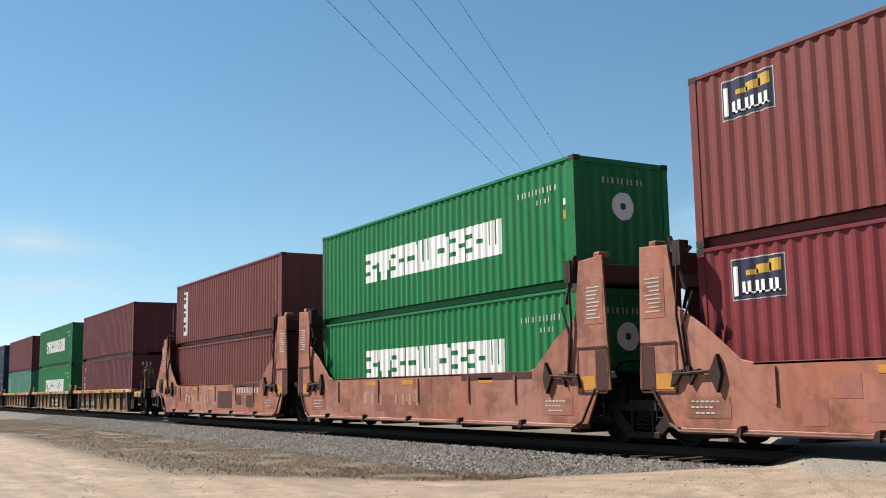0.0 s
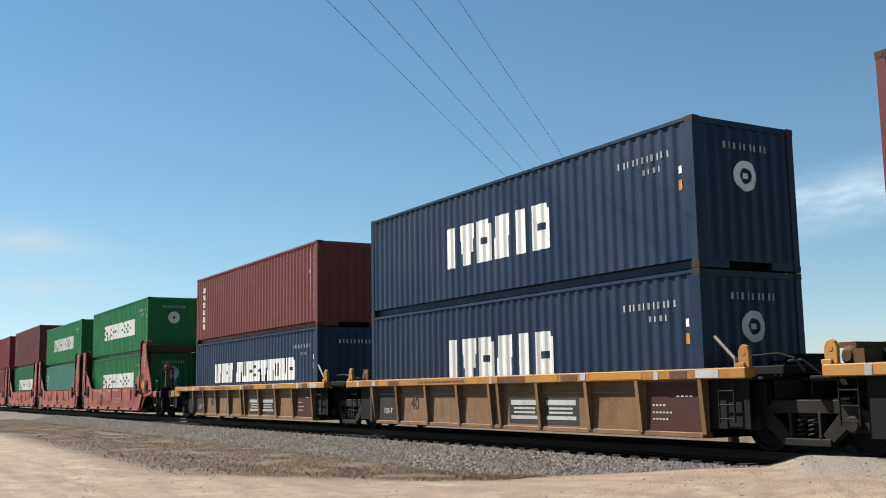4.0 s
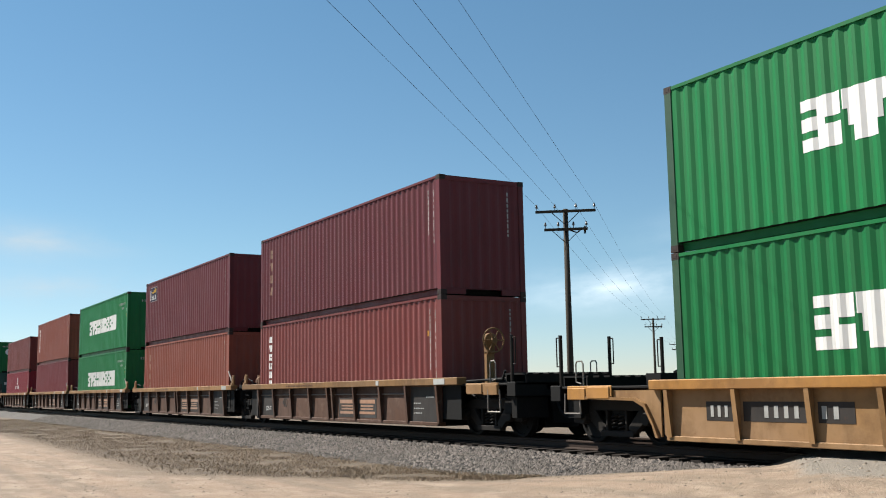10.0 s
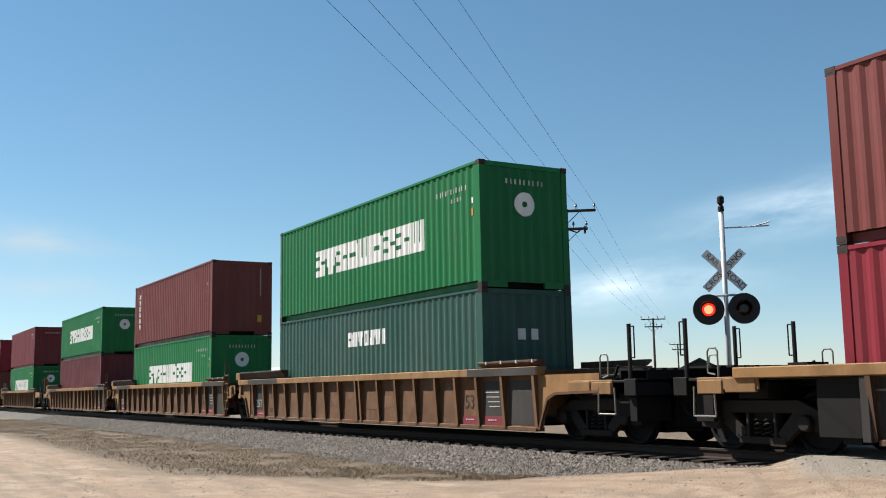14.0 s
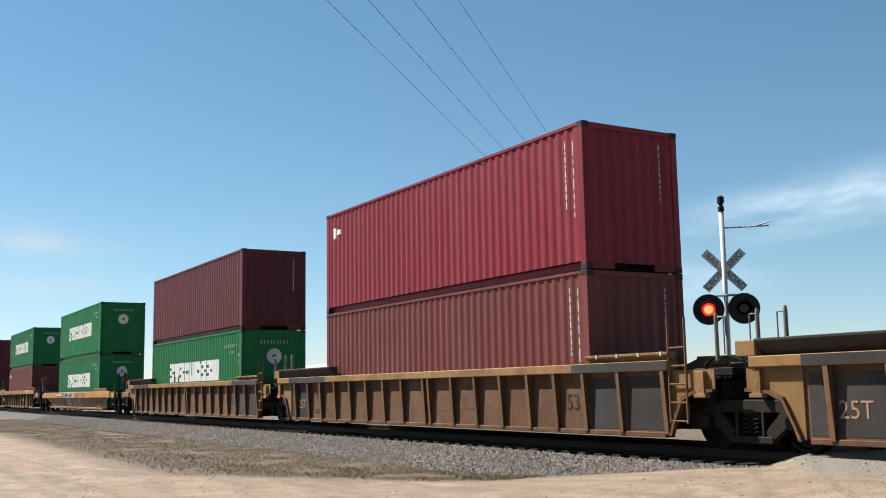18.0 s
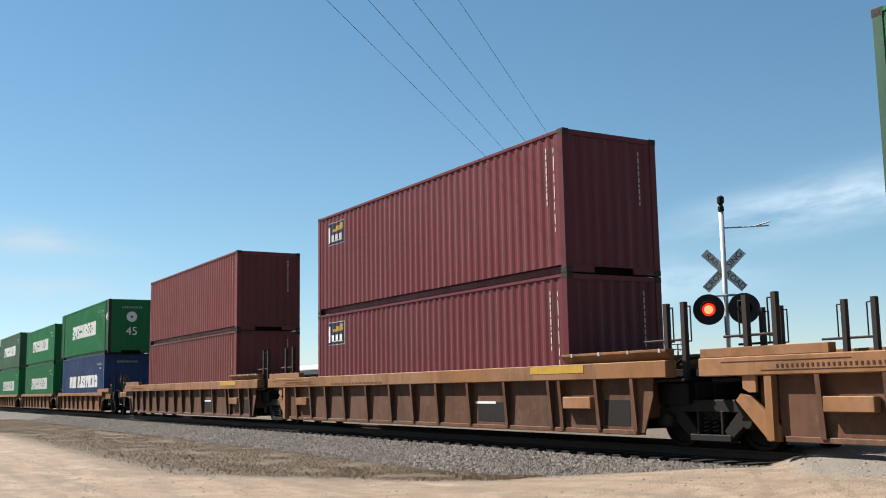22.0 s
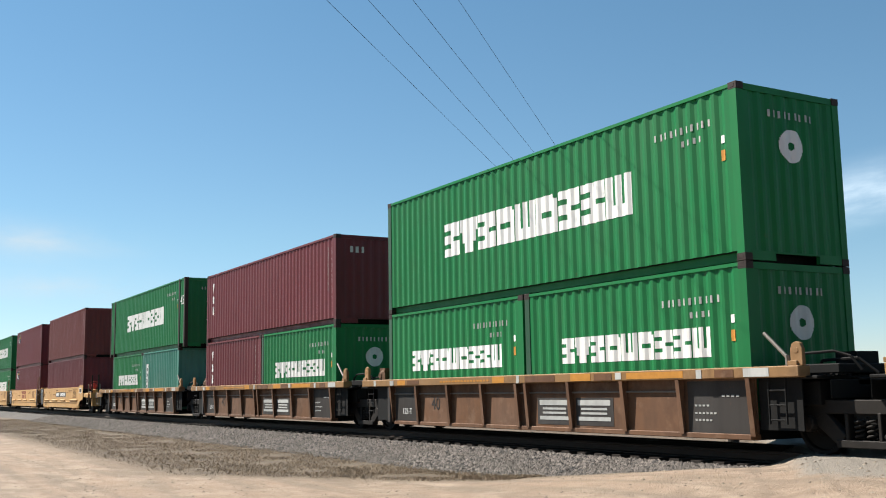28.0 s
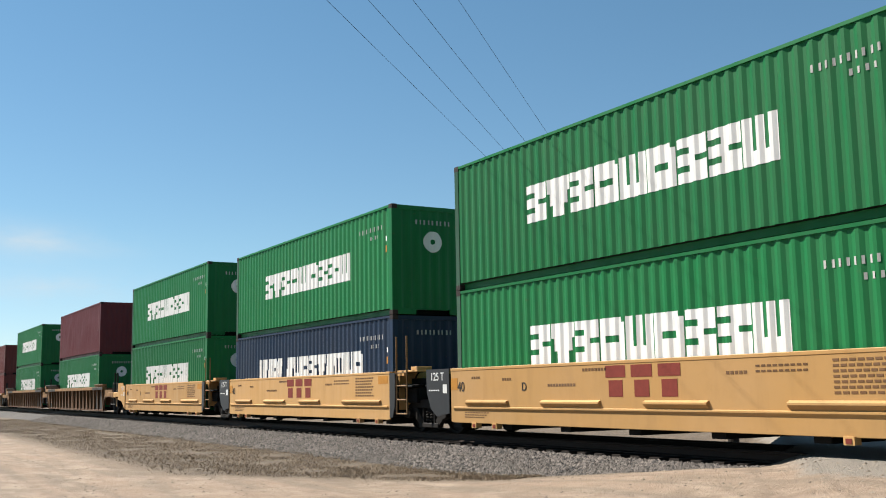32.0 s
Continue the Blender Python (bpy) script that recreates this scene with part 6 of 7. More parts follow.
tagged(grid("ground", xs, ys, ground_z, GROUND), "pale sandy dirt with a strip of dry brown grass", "ground", kind="structure")


# ---- track ----
def ballast_z(y):
    """Cross-section of the ballast bed about the track centre."""
    d = abs(y - YC)
    if d < 1.5:
        return -0.21
    return max(-0.75, -0.21 - (d - 1.5) * 0.235)


def ballast_material(bed):
    m, nt, p = nodes_of("ballast_bed_stone" if bed else "crushed_stone")
    vec = coords(nt)
    geo = nt.nodes.new("ShaderNodeNewGeometry")
    n = noise_of(nt, vec, 0.8, 4)
    c = ramp(nt, geo.outputs["Random Per Island"], 0.0, 1.0, (0.008, 0.007, 0.006, 1), (0.152, 0.127, 0.109, 1))
    if bed:
        # flat bed coloured darker in place of the shadows between stones
        c = ramp(nt, noise_of(nt, vec, 14.0, 4, 0.7), 0.35, 0.68, (0.007, 0.006, 0.005, 1), (0.068, 0.058, 0.05, 1))
    c = mix(nt, ramp(nt, n, 0.45, 0.7), c, (0.05, 0.042, 0.035)) if bed else mix(nt, ramp(nt, n, 0.45, 0.7), c, (0.062, 0.051, 0.042))
    nt.links.new(c, p.inputs["Base Color"])
    p.inputs["Roughness"].default_value = 0.9
    bump(nt, p, noise_of(nt, vec, 40, 5), 0.5, 0.02)
    return m


BALLAST, BED = ballast_material(False), ballast_material(True)


bed_x = [-700, -400, -200, -120, -90, -70, -55, -45] + [-40 + k for k in range(30)] + [-10, -5, 0, 5, 10, 20, 40, 80, 200]
bed_y = [YC - 4.2, YC - 3.4, YC - 2.6, YC - 2.0, YC - 1.5, YC - 0.6, YC + 0.6, YC + 1.5, YC + 2.0, YC + 2.8, YC + 3.6]
tagged(grid("ballast_bed", bed_x, bed_y, lambda x, y: ballast_z(y) - 0.03, BED), "bed of grey crushed stone under the rails", "ballast", kind="structure")


def scatter_stones():
    """Loose stones on the near shoulder as one mesh."""
    rnd = np.random.RandomState(4)
    base = np.array([(1, 0, 0.1), (0.2, 0.95, -0.1), (-0.9, 0.4, 0.1), (-0.7, -0.7, -0.1), (0.4, -0.9, 0.1), (0.1, 0.1, 0.8), (0, 0, -0.7)])
    tris = [(0, 1, 5), (1, 2, 5), (2, 3, 5), (3, 4, 5), (4, 0, 5)]
    n = 44000
    x = -11.0 - 60 * rnd.rand(n) ** 1.5
    y = YC - 1.35 - 2.1 * rnd.rand(n) ** 0.9
    keep = np.array([ballast_z(v) > ground_z(u, v) - 0.035 for u, v in zip(x, y)])
    x, y = x[keep], y[keep]
    n = len(x)
    r = 0.024 + 0.034 * rnd.rand(n)
    ang = rnd.rand(n) * math.tau
    verts = np.zeros((n, 7, 3))
    for k in range(7):
        b = base[k] * (0.75 + 0.5 * rnd.rand(n, 1))
        verts[:, k, 0] = x + r * 1.15 * (b[:, 0] * np.cos(ang) - b[:, 1] * np.sin(ang))
        verts[:, k, 1] = y + r * (b[:, 0] * np.sin(ang) + b[:, 1] * np.cos(ang))
        verts[:, k, 2] = np.array([max(ballast_z(v), ground_z(u, v)) for u, v in zip(x, y)]) * 1 - 0.012 + r * b[:, 2] * 0.9 if k == 0 else verts[:, 0, 2] - r * 0.1 + r * b[:, 2] * 0.9
    faces = (np.arange(n)[:, None, None] * 7 + np.array(tris)[None]).reshape(-1, 3)
    me = bpy.data.meshes.new("ballast_stones")
    me.from_pydata(verts.reshape(-1, 3).tolist(), [], faces.tolist())
    me.materials.append(BALLAST)
    return tagged(new("ballast_stones", me), "loose grey crushed stones on the track shoulder", "stones", kind="stuff")


scatter_stones()


def dry_grass():
    """Short dead blades on the strip between the dirt and the ballast, one mesh."""
    rnd = np.random.RandomState(9)
    n = 120000
    x = -14.6 - 62 * rnd.rand(n) ** 1.6
    lo = 5.5 + np.maximum(0, x + 20.3) * 0.72
    hi = 10.5
    y = lo + (hi - lo) * rnd.rand(n)
    clump = np.array([noise.noise((u * 0.9, v * 0.9, 5.0)) for u, v in zip(x, y)])
    keep = (clump + 0.35 * rnd.rand(n) > -0.12) & (lo < hi) & (rnd.rand(n) < (y - lo) / 1.2)
    x, y = x[keep], y[keep]
    n = len(x)
    z = np.array([max(ground_z(u, v), ballast_z(v) - 0.05) for u, v in zip(x, y)])
    h = 0.012 + 0.05 * rnd.rand(n) ** 2
    a = rnd.rand(n) * math.tau
    lx, ly = 0.04 * rnd.randn(n), 0.04 * rnd.randn(n)
    w = 0.005 + 0.006 * rnd.rand(n)
    v = np.zeros((n, 3, 3))
    v[:, 0] = np.stack([x - w * np.cos(a), y - w * np.sin(a), z - 0.01], 1)
    v[:, 1] = np.stack([x + w * np.cos(a), y + w * np.sin(a), z - 0.01], 1)
    v[:, 2] = np.stack([x + lx, y + ly, z + h], 1)
    me = bpy.data.meshes.new("dry_grass")
    me.from_pydata(v.reshape(-1, 3).tolist(), [], np.arange(3 * n).reshape(-1, 3).tolist())
    m, nt, p = nodes_of("dead_grass_blades")
    geo = nt.nodes.new("ShaderNodeNewGeometry")
    nt.links.new(ramp(nt, geo.outputs["Random Per Island"], 0.0, 1.0, (0.105, 0.073, 0.043, 1), (0.225, 0.161, 0.1, 1)), p.inputs["Base Color"])
    p.inputs["Roughness"].default_value = 0.9
    me.materials.append(m)
    return tagged(new("dry_grass", me), "short dead brown grass beside the ballast", "grass", kind="stuff")


dry_grass()


def pebbles():
    """Small stones and clods on the dirt, one mesh."""
    rnd = np.random.RandomState(21)
    n = 7000
    x = -7.0 - 34 * rnd.rand(n) ** 1.7
    y = 2.0 + 10.5 * rnd.rand(n)
    r = 0.008 + 0.02 * rnd.rand(n) ** 3
    z = np.array([ground_z(u, v) for u, v in zip(x, y)])
    base = np.array([(1, 0, 0), (0.2, 0.95, 0), (-0.9, 0.4, 0), (-0.7, -0.7, 0), (0.4, -0.9, 0), (0.1, 0.1, 0.8)])
    tris = [(0, 1, 5), (1, 2, 5), (2, 3, 5), (3, 4, 5), (4, 0, 5)]
    v = np.zeros((n, 6, 3))
    for k in range(6):
        b = base[k] * (0.7 + 0.6 * rnd.rand(n, 1))
        v[:, k] = np.stack([x + r * b[:, 0] * 1.3, y + r * b[:, 1] * 1.3, z - 0.003 + r * b[:, 2]], 1)
    me = bpy.data.meshes.new("pebbles")
    me.from_pydata(v.reshape(-1, 3).tolist(), [], (np.arange(n)[:, None, None] * 6 + np.array(tris)[None]).reshape(-1, 3).tolist())
    m, nt, p = nodes_of("dusty_pebbles")
    geo = nt.nodes.new("ShaderNodeNewGeometry")
    nt.links.new(ramp(nt, geo.outputs["Random Per Island"], 0.0, 1.0, (0.09, 0.066, 0.048, 1), (0.219, 0.182, 0.139, 1)), p.inputs["Base Color"])
    p.inputs["Roughness"].default_value = 0.95
    me.materials.append(m)
    return tagged(new("pebbles", me), "scattered small stones on the dirt", "pebbles", kind="stuff")


pebbles()


def rails():
    track = thing("track", "single railway track of rusty rails on dark wooden ties", "railway track", kind="structure", m=pose(0, YC, 0))
    prof = [(-0.07, -0.17), (0.07, -0.17), (0.07, -0.155), (0.012, -0.135), (0.01, -0.045), (0.036, -0.035), (0.036, -0.006), (0.028, 0), (-0.028, 0), (-0.036, -0.006), (-0.036, -0.035), (-0.01, -0.045), (-0.012, -0.135), (-0.07, -0.155)]
    for s in (-1, 1):
        part("rail", "rail", lambda bm: prism_x(bm, -700, 200, prof), RAILSTEEL, track, (0, s * 0.755, 0), label="rail with a worn running surface")
    for k in range(215):
        part("tie", "tie", lambda bm: box(bm, -0.115, 0.115, -1.3, 1.3, -0.33, -0.168), TIEWOOD, track, (-88 + 0.5 * k, 0, 0))


TIEWOOD = plain("creosoted_wood", (0.035, 0.027, 0.022), rough=0.85, var=0.4)
rails()


# ---- roadside things ----
def crossing_signal():
    """Mast with a crossbuck, two flashing lamps, a bell and a bracket, facing along the road."""
    root = thing("crossing_signal", "silver railway crossing mast with white crossbuck and red flashers", "crossing signal", m=pose(-17.7, 18.2, 0, 0, 0, 44.2))
    foot = ground_z(-17.7, 18.2)
    part("base", "sig_base", lambda bm: (box(bm, -0.3, 0.3, -0.3, 0.3, foot - 0.2, foot + 0.15), lathe(bm, [(0.14, foot + 0.15), (0.1, foot + 0.6)], 12, axis="z")), STEEL, root)
    part("mast", "sig_mast", lambda bm: lathe(bm, [(0.062, foot), (0.06, 5.2)], 14, axis="z"), GALV, root, smooth=True)
    part("bell", "sig_bell", lambda bm: (lathe(bm, [(0.05, 5.2), (0.075, 5.22), (0.075, 5.32), (0.05, 5.35), (0.05, 5.4), (0.085, 5.42), (0.085, 5.56), (0.04, 5.6)], 14, axis="z"),), STEEL, root, label="grey crossing bell on the mast top")
    part("bracket", "sig_bracket", lambda bm: (tube(bm, [(0.06, 0, 4.8), (0.75, 0, 4.8), (1.12, 0, 4.9)], 0.018, 6), tube(bm, [(0.7, 0, 4.8), (1.1, 0, 4.8)], 0.016, 6)), GALV, root, label="thin forked bracket")
    signwhite = plain("sign_white", (1.15, 1.15, 1.12), rough=0.4, var=0.1)
    signblack = plain("sign_black", (0.015, 0.015, 0.015), rough=0.5)
    for name, tilt, words in (("rail_road_blade", 45, ("RAIL", "ROAD")), ("crossing_blade", -45, ("CROS", "SING"))):
        blade = part("crossbuck_blade", "blade", lambda bm: box(bm, -0.64, 0.64, -0.006, 0.006, -0.105, 0.105), signwhite, root, label="white crossbuck blade with black letters")
        off = 0.075 if tilt > 0 else 0.09
        blade.matrix_basis = pose(0, off, 3.78) @ Matrix.Rotation(radians(tilt), 4, "Y")
        for w, x in zip(words, (-0.36, 0.36)):
            lettering(w, 0.2, signblack, blade, (x, -0.009, 0), 0, "black letters")
    part("lamp_arm", "sig_arm", lambda bm: tube(bm, [(-0.42, -0.05, 3.12), (-0.2, -0.05, 3.16), (0.2, -0.05, 3.16), (0.42, -0.05, 3.12)], 0.03, 8), GALV, root)
    red = bpy.data.materials.new("glowing_red_lens")
    red.use_nodes = True
    b = red.node_tree.nodes["Principled BSDF"]
    b.inputs["Base Color"].default_value = (0.5, 0.01, 0.005, 1)
    b.inputs["Emission Color"].default_value = (1.0, 0.02, 0.008, 1)
    b.inputs["Emission Strength"].default_value = 0.75
    core = bpy.data.materials.new("glowing_lens_core")
    core.use_nodes = True
    b = core.node_tree.nodes["Principled BSDF"]
    b.inputs["Emission Color"].default_value = (1.0, 0.15, 0.045, 1)
    b.inputs["Emission Strength"].default_value = 1.3
    dull = plain("unlit_red_lens", (0.008, 0.003, 0.003), rough=0.2)
    lenses = []
    for s in (-1, 1):
        lamp = part("flasher", "flasher", lambda bm: lathe(bm, [(0.05, 0.2), (0.17, 0.12), (0.19, 0.03), (0.37, 0.025), (0.37, 0.0), (0.185, -0.002), (0.18, 0.06)], 32), signblack, root, (s * 0.41, -0.1, 2.83), label="black flasher with a round backing plate")

        def hood(bm):
            n = 14
            ring = [(0.195 * math.cos(math.pi * (k / (n - 1) * 1.2 - 0.1)), 0.195 * math.sin(math.pi * (k / (n - 1) * 1.2 - 0.1))) for k in range(n)]
            for (x, z), (x2, z2) in zip(ring, ring[1:]):
                v = [bm.verts.new(c) for c in ((x, -0.005, z), (x2, -0.005, z2), (x2, -0.2, z2), (x, -0.2, z), (x * 1.05, -0.005, z * 1.05), (x2 * 1.05, -0.005, z2 * 1.05), (x2 * 1.05, -0.2, z2 * 1.05), (x * 1.05, -0.2, z * 1.05))]
                for f in ((0, 1, 2, 3), (7, 6, 5, 4), (3, 2, 6, 7), (0, 4, 5, 1)):
                    bm.faces.new([v[i] for i in f])
            bmesh.ops.remove_doubles(bm, verts=bm.verts, dist=0.0005)
        part("hood", "hood", hood, signblack, lamp)
        lens = part("lens", "lens_dark", lambda bm: lathe(bm, [(0.17, 0.0), (0.17, 0.02), (0.1, 0.035)], 24), dull, lamp, (0, 0.03, 0), label="round red lens that turns to flash")
        glow = new("lens_glow", mesh_of("lens_lit", lambda bm: (lathe(bm, [(0.155, -0.001), (0.153, -0.02), (0.11, -0.03)], 24), lathe(bm, [(0.105, -0.031), (0.07, -0.036)], 20))))
        me = glow.data
        me.materials.clear()
        me.materials.append(red)
        me.materials.append(core)
        for p in me.polygons:
            if max((me.vertices[v].co.x ** 2 + me.vertices[v].co.z ** 2) ** 0.5 for v in p.vertices) < 0.1095:
                p.material_index = 1
        bpy.data.objects.remove(glow)
        # the lit face belongs to the same turning lens
        lens.data = joined_lens(lens.data, me, dull, red, core)
        lenses.append(lens)
    return lenses


def joined_lens(dark, lit, *mats):
    if "lens" not in CACHE:
        bm = bmesh.new()
        bm.from_mesh(dark)
        for f in bm.faces:
            f.material_index = 0
        n = len(bm.faces)
        bm.from_mesh(lit)
        bm.faces.ensure_lookup_table()
        for f in bm.faces[n:]:
            f.material_index += 1
        me = bpy.data.meshes.new("lens")
        bm.to_mesh(me)
        bm.free()
        for m in mats:
            me.materials.append(m)
        CACHE["lens"] = me
    return CACHE["lens"]


LENSES = crossing_signal()

POLEWOOD = plain("weathered_pole_wood", (0.07, 0.058, 0.045), rough=0.9, var=0.35, scale=4)
PORCELAIN = plain("brown_glass", (0.06, 0.05, 0.05), rough=0.25)
ARM = Vector((0.61, 0.793, 0))


def utility_pole(x, y, top, label):
    """A wooden pole with two crossarms and insulators; the arms lie across the line."""
    g = ground_z(x, y)
    root = thing("utility_pole", label, "utility pole", "utility poles", m=pose(x, y, 0, 0, 0, math.degrees(math.atan2(ARM.y, ARM.x))))
    part("pole", ("pole", round(top - g, 2)), lambda bm: lathe(bm, [(0.17, g - 0.3), (0.15, g + 2), (0.11, top)], 12, axis="z"), POLEWOOD, root, smooth=True)
    for z, half in ((top - 0.12, 1.36), (top - 0.95, 0.98)):
        part("crossarm", ("arm", half, round(z, 2)), lambda bm: box(bm, -half, half, -0.2, -0.1, z - 0.06, z + 0.06), POLEWOOD, root, bevel=0.01)
        for s in (-1, 1):
            part("brace", ("brace", s, round(z, 2), half), lambda bm: rod(bm, (s * 0.62, -0.15, z - 0.05), (s * 0.04, -0.13, z - 0.6), 0.018, 6), STEEL, root)
        for u in (-half + 0.06, -half * 0.35, half * 0.35, half - 0.06):
            part("insulator", "insulator", lambda bm: lathe(bm, [(0.015, 0), (0.015, 0.1), (0.055, 0.11), (0.06, 0.17), (0.035, 0.22), (0.045, 0.25), (0.02, 0.28)], 10, axis="z"), PORCELAIN, root, (u, -0.15, z + 0.06))
    part("transformer_bracket", ("tb", round(top, 2)), lambda bm: (tube(bm, [(0.12, 0, top - 0.95), (0.5, 0, top - 1.1), (0.75, 0, top - 0.9)], 0.03, 6), lathe(bm, [(0.05, top - 1.15), (0.05, top - 0.8)], 8, (0.85, 0, 0), "z")), STEEL, root)
    return root


POLES = [(-36.62, 27.88, 9.05), (-87.0, 78.0, 8.5), (-127.0, 119.0, 7.8), (5.8, -14.5, 9.05)]
for px, py, pz in POLES:
    utility_pole(px, py, pz, "weathered wooden utility pole with two crossarms")


def line_wire(a, b, sag):
    n = 24
    a, b = Vector(a), Vector(b)
    cu = bpy.data.curves.new("power_line", "CURVE")
    cu.dimensions, cu.bevel_depth, cu.bevel_resolution = "3D", 0.0055, 1
    sp = cu.splines.new("POLY")
    sp.points.add(n)
    for k in range(n + 1):
        t = k / n
        p = a.lerp(b, t)
        sp.points[k].co = (p.x, p.y, p.z - sag * 4 * t * (1 - t), 1)
    cu.materials.append(RUBBER)
    ob = new("power_line", cu)
    return tagged(ob, "thin dark overhead wire between poles", "power line", "overhead wires")


for (ax, ay, az), (bx, by, bz), sag in ((POLES[0], POLES[3], 0.03), (POLES[0], POLES[1], 0.6), (POLES[1], POLES[2], 0.5)):
    near_end = by < 0
    for u, v in ((-1.34, -1.42), (-0.5, -0.57), (0.45, 0.28), (1.3, 1.32)):
        v = v if near_end else u
        side = Vector((ARM.y, -ARM.x, 0)) * 0.15
        line_wire((ax + ARM.x * u + side.x, ay + ARM.y * u + side.y, az + 0.2), (bx + ARM.x * v + side.x, by + ARM.y * v + side.y, bz + 0.2), sag)

SIDING = plain("white_metal_siding", (0.62, 0.63, 0.63), rough=0.5, var=0.08, scale=0.6)
ROOFWHITE = plain("pale_metal_roof", (0.68, 0.69, 0.7), rough=0.4, var=0.08, scale=0.5)
ROOFGREEN = plain("dull_green_roof", (0.035, 0.05, 0.042), rough=0.6)
WINDOWDARK = plain("dark_window_glass", (0.02, 0.025, 0.03), rough=0.15)


def shed(x, y, turn, length, width, eave, ridge, wall_mat, roof_mat, label, name="warehouse"):
    g = ground_z(x, y) - 0.1
    root = thing(name, label, "building", m=pose(x, y, g, 0, 0, turn))
    l, w = length / 2, width / 2
    part("wall", ("shed", name), lambda bm: prism(bm, [(-w, 0), (w, 0), (w, eave), (0, ridge - 0.05), (-w, eave)], -l, l), wall_mat, root, turn=90)
    for s in (-1, 1):
        part("roof", ("shedroof", name, s), lambda bm: prism(bm, [(0, ridge), (s * (w + 0.4), eave - 0.1), (s * (w + 0.4), eave + 0.05), (0, ridge + 0.15)], -l - 0.3, l + 0.3), roof_mat, root, turn=90)
    n = max(2, int(length / 5))
    for k in range(n):
        u = -l + (k + 0.5) * length / n
        part("door" if k == n // 2 else "window", ("sheddoor", name, k == n // 2), lambda bm: box(bm, -0.8, 0.8, -w - 0.05, -w + 0.02, 0.1 if k == n // 2 else 1.2, 2.6 if k == n // 2 else 2.2), WINDOWDARK, root, (u, 0, 0))
    return root


shed(-145, 67, 0, 58, 14, 4.9, 5.9, SIDING, ROOFWHITE, "long white metal warehouse with a low roof")
shed(-128, 66.5, 60, 9, 7, 4.0, 6.6, SIDING, ROOFGREEN, "small white gabled house with dark roof", "house")
shed(-71.6, 69.8, 135, 4, 4, 2.9, 4.0, ROOFGREEN, ROOFGREEN, "low shed with a dull green roof", "shed")


def cloud_material(seed, strength, stretch):
    m = bpy.data.materials.new("thin_cirrus")
    m.use_nodes = True
    nt = m.node_tree
    nt.nodes.remove(nt.nodes["Principled BSDF"])
    out = nt.nodes["Material Output"]
    vec = coords(nt, "Generated", stretch)
    mp = nt.nodes.new("ShaderNodeVectorMath")
    mp.operation = "ADD"
    mp.inputs[1].default_value = (seed, seed * 0.7, 0)
    nt.links.new(vec, mp.inputs[0])
    n = noise_of(nt, mp.outputs["Vector"], 2.0, 7, 0.6)
    g = nt.nodes.new("ShaderNodeTexGradient")
    g.gradient_type = "QUADRATIC_SPHERE"
    gv = nt.nodes.new("ShaderNodeMapping")
    gv.inputs["Location"].default_value = (-1.0, -1.0, 0)
    gv.inputs["Scale"].default_value = (2.0, 2.0, 0)
    tc = nt.nodes.new("ShaderNodeTexCoord")
    nt.links.new(tc.outputs["Generated"], gv.inputs["Vector"])
    nt.links.new(gv.outputs["Vector"], g.inputs["Vector"])
    f = mix(nt, 1.0, ramp(nt, n, 0.36, 0.78), g.outputs["Color"], "MULTIPLY")
    clear = nt.nodes.new("ShaderNodeBsdfTransparent")
    glow = nt.nodes.new("ShaderNodeEmission")
    glow.inputs["Color"].default_value = (0.86, 0.95, 1.0, 1)
    glow.inputs["Strength"].default_value = strength
    mx = nt.nodes.new("ShaderNodeMixShader")
    nt.links.new(f, mx.inputs["Fac"])
    nt.links.new(clear.outputs[0], mx.inputs[1])
    nt.links.new(glow.outputs[0], mx.inputs[2])
    nt.links.new(mx.outputs[0], out.inputs["Surface"])
    return m


def cirrus(name, centre, u, v, mat):
    """A thin high cloud sheet far away, spanned by u and v about its centre."""
    c, u, v = Vector(centre), Vector(u), Vector(v)
    me = bpy.data.meshes.new(name)
    inv = [(-1, -1, 0), (1, -1, 0), (1, 1, 0), (-1, 1, 0)]
    me.from_pydata(inv, [], [(0, 1, 2, 3)])
    me.materials.append(mat)
    ob = new(name, me)
    w = u.cross(v).normalized()
    m = Matrix((u, v, w)).transposed().to_4x4()
    m.translation = c
    ob.matrix_basis = m
    return tagged(ob, "thin white streaks of high cirrus cloud", "cloud", kind="structure")


def far_point(bearing, elevation, d=4000.0):
    """A far point, its bearing in degrees from -x towards +y."""
    return Vector((-math.cos(radians(bearing)) * d, math.sin(radians(bearing)) * d, 1.05 + d * math.tan(radians(elevation))))


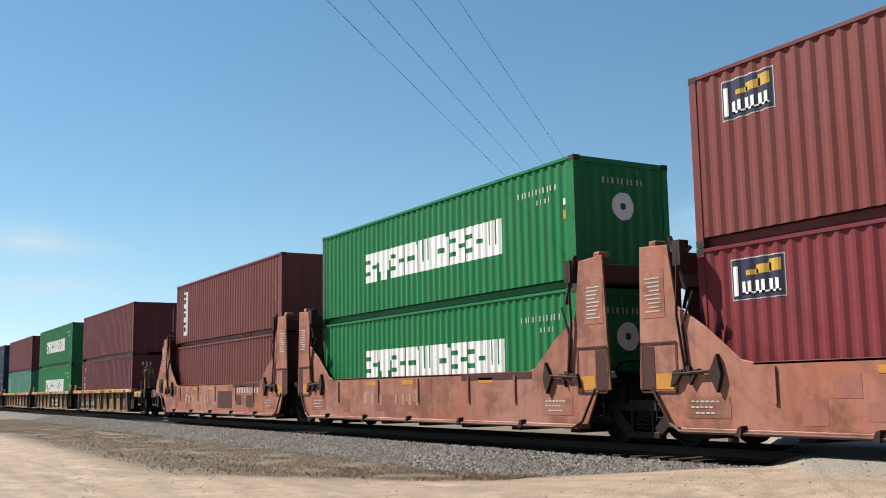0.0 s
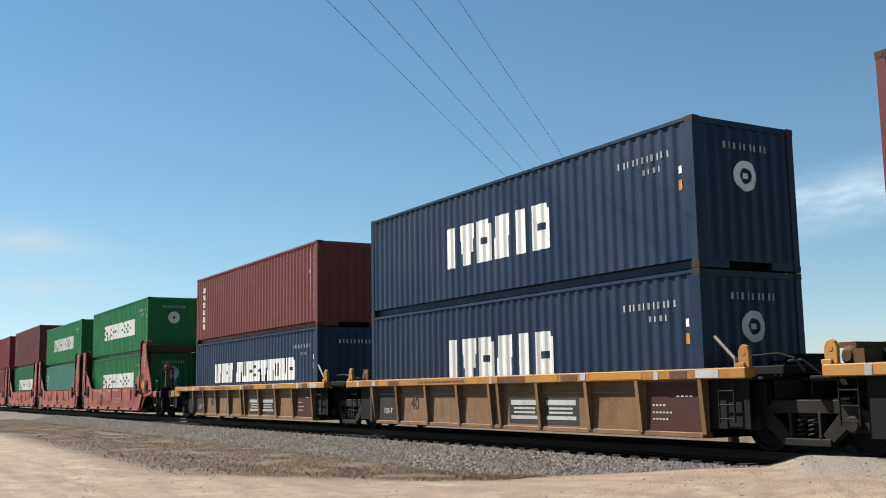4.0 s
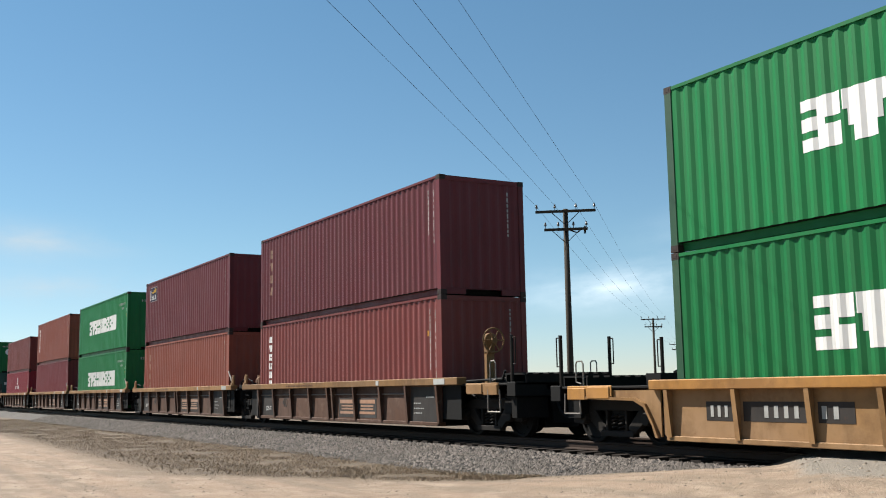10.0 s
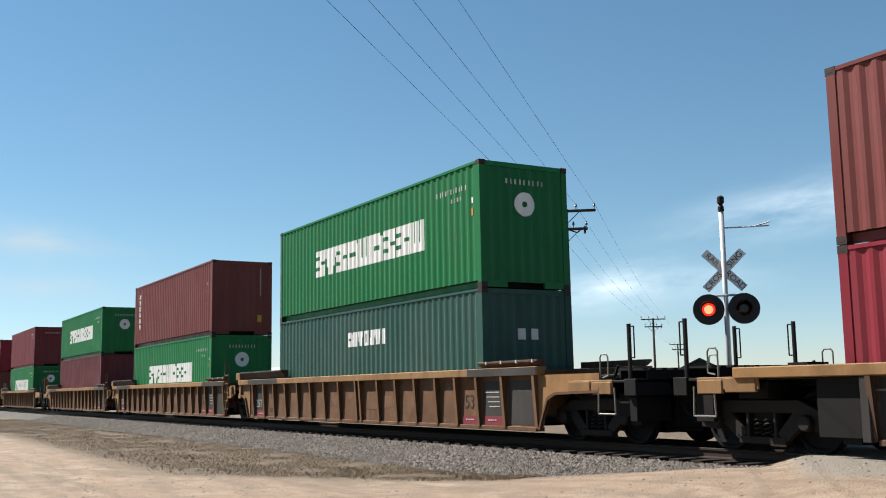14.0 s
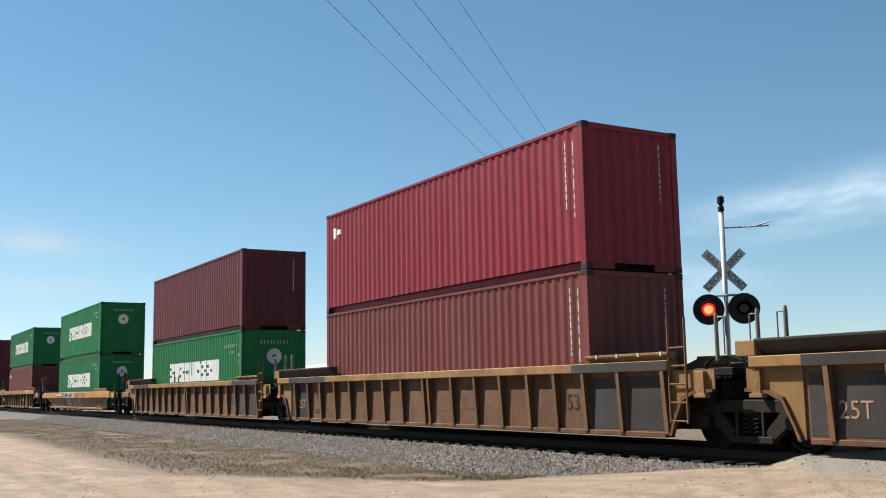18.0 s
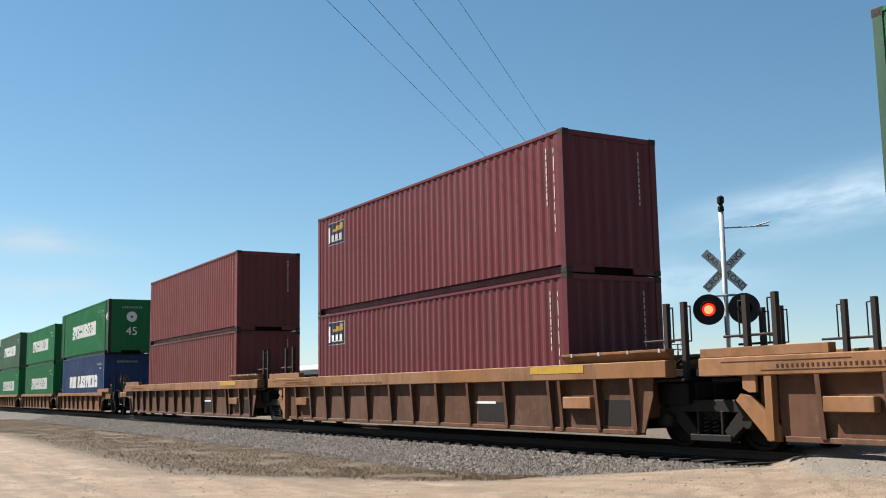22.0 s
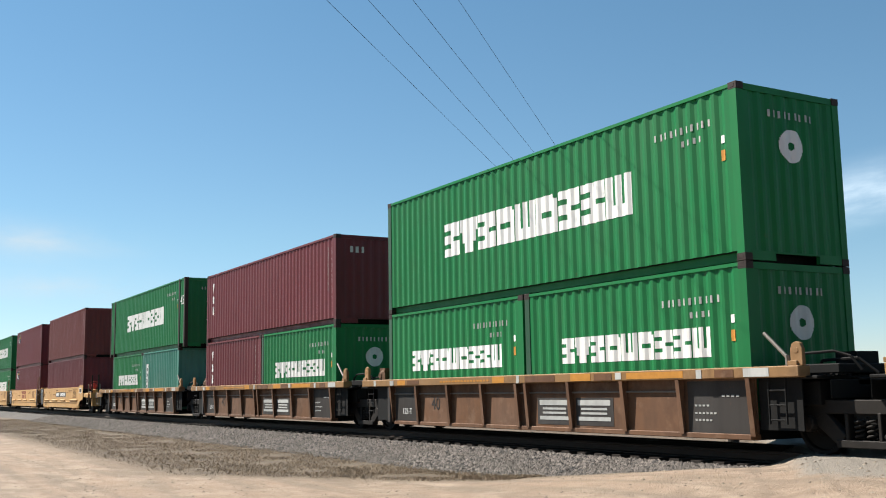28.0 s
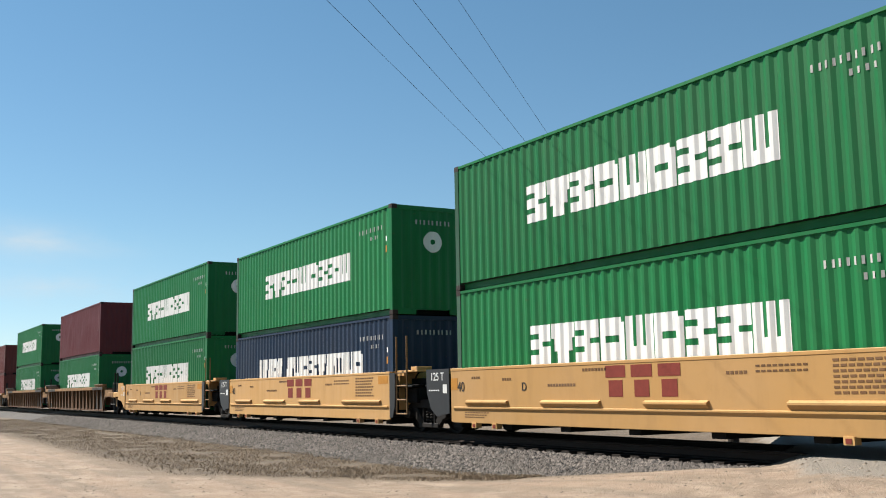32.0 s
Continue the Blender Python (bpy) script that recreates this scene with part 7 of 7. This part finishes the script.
def cirrus_at(bearing, elevation, wide, high, lean, seed, strength, stretch):
    c = far_point(bearing, elevation)
    side = Vector((math.sin(radians(bearing)), math.cos(radians(bearing)), 0))
    up = Vector((0, 0, 1))
    a = radians(lean)
    u = (side * math.cos(a) + up * math.sin(a)) * 4000 * math.tan(radians(wide))
    v = (up * math.cos(a) - side * math.sin(a)) * 4000 * math.tan(radians(high))
    cirrus("cloud", c, u, v, cloud_material(seed, strength, stretch))


cirrus_at(8.0, 8.0, 9.0, 2.0, -2, 1.3, 0.33, (1.2, 0.7, 1))
cirrus_at(9.0, 5.6, 9.0, 1.9, 3, 4.1, 0.33, (1.5, 0.6, 1))
cirrus_at(52.0, 9.6, 14.0, 2.6, 8, 7.7, 0.62, (1.6, 1.1, 1))
cirrus_at(40.0, 5.5, 12.0, 2.4, 4, 2.9, 0.6, (1.6, 0.9, 1))

load_train()
couple_train()


def flash_rows(lit_first):
    """The lens turns half round every two thirds of a second; 0 degrees shows the lit face."""
    rows, t0 = [], 0.33
    k = 0
    state = None
    for f in range(0, 32 * FPS + 1):
        t = f / FPS
        phase = ((t - t0) / 1.334) % 1.0
        lit = (0.04 < phase < 0.46) == lit_first
        if state is None:
            rows.append((0.0, 0.0 if lit else 180.0))
        elif lit != state:
            a = rows[-1][1]
            rows += [((f - 1.0) / FPS, a), (f / FPS, a + 89.0), ((f + 1.0) / FPS, a + 178.0), ((f + 2.0) / FPS, a + 180.0)] if t < 31.8 else []
        state = lit
    if rows[-1][0] < 32.0:
        rows.append((32.0, rows[-1][1]))
    return rows


def motions():
    """The train runs by at some 21.5 m/s, its wheels turn with it, and the crossing lamps flash in turn."""
    way = [(0, 0.0), (4, 85.93), (8, 172.09), (12, 258.43), (16, 344.25), (20, 429.78), (24, 515.22), (28, 600.94), (32, 686.54)]
    for ob, along, z in RIDERS:
        walk(ob, [(t, pose(along + s, YC, z)) for t, s in way])
    for lens, lit_first in zip(LENSES, (True, False)):
        walk(lens, [(t, pose(0, 0.03, 0, 0, 0, a)) for t, a in flash_rows(lit_first)])
    first = {}
    for w, a in WHEELSETS:
        if a not in first:
            walk(w, [(k / FPS, pose(a, 0, R_WHEEL, 0, 89.0 * k, 0)) for k in range(32 * FPS + 1)])
            first[a] = w
        else:
            w.rotation_mode = "QUATERNION"
            w.animation_data_create()
            w.animation_data.action = first[a].animation_data.action
            w.animation_data.action_slot = first[a].animation_data.action_slot


motions()
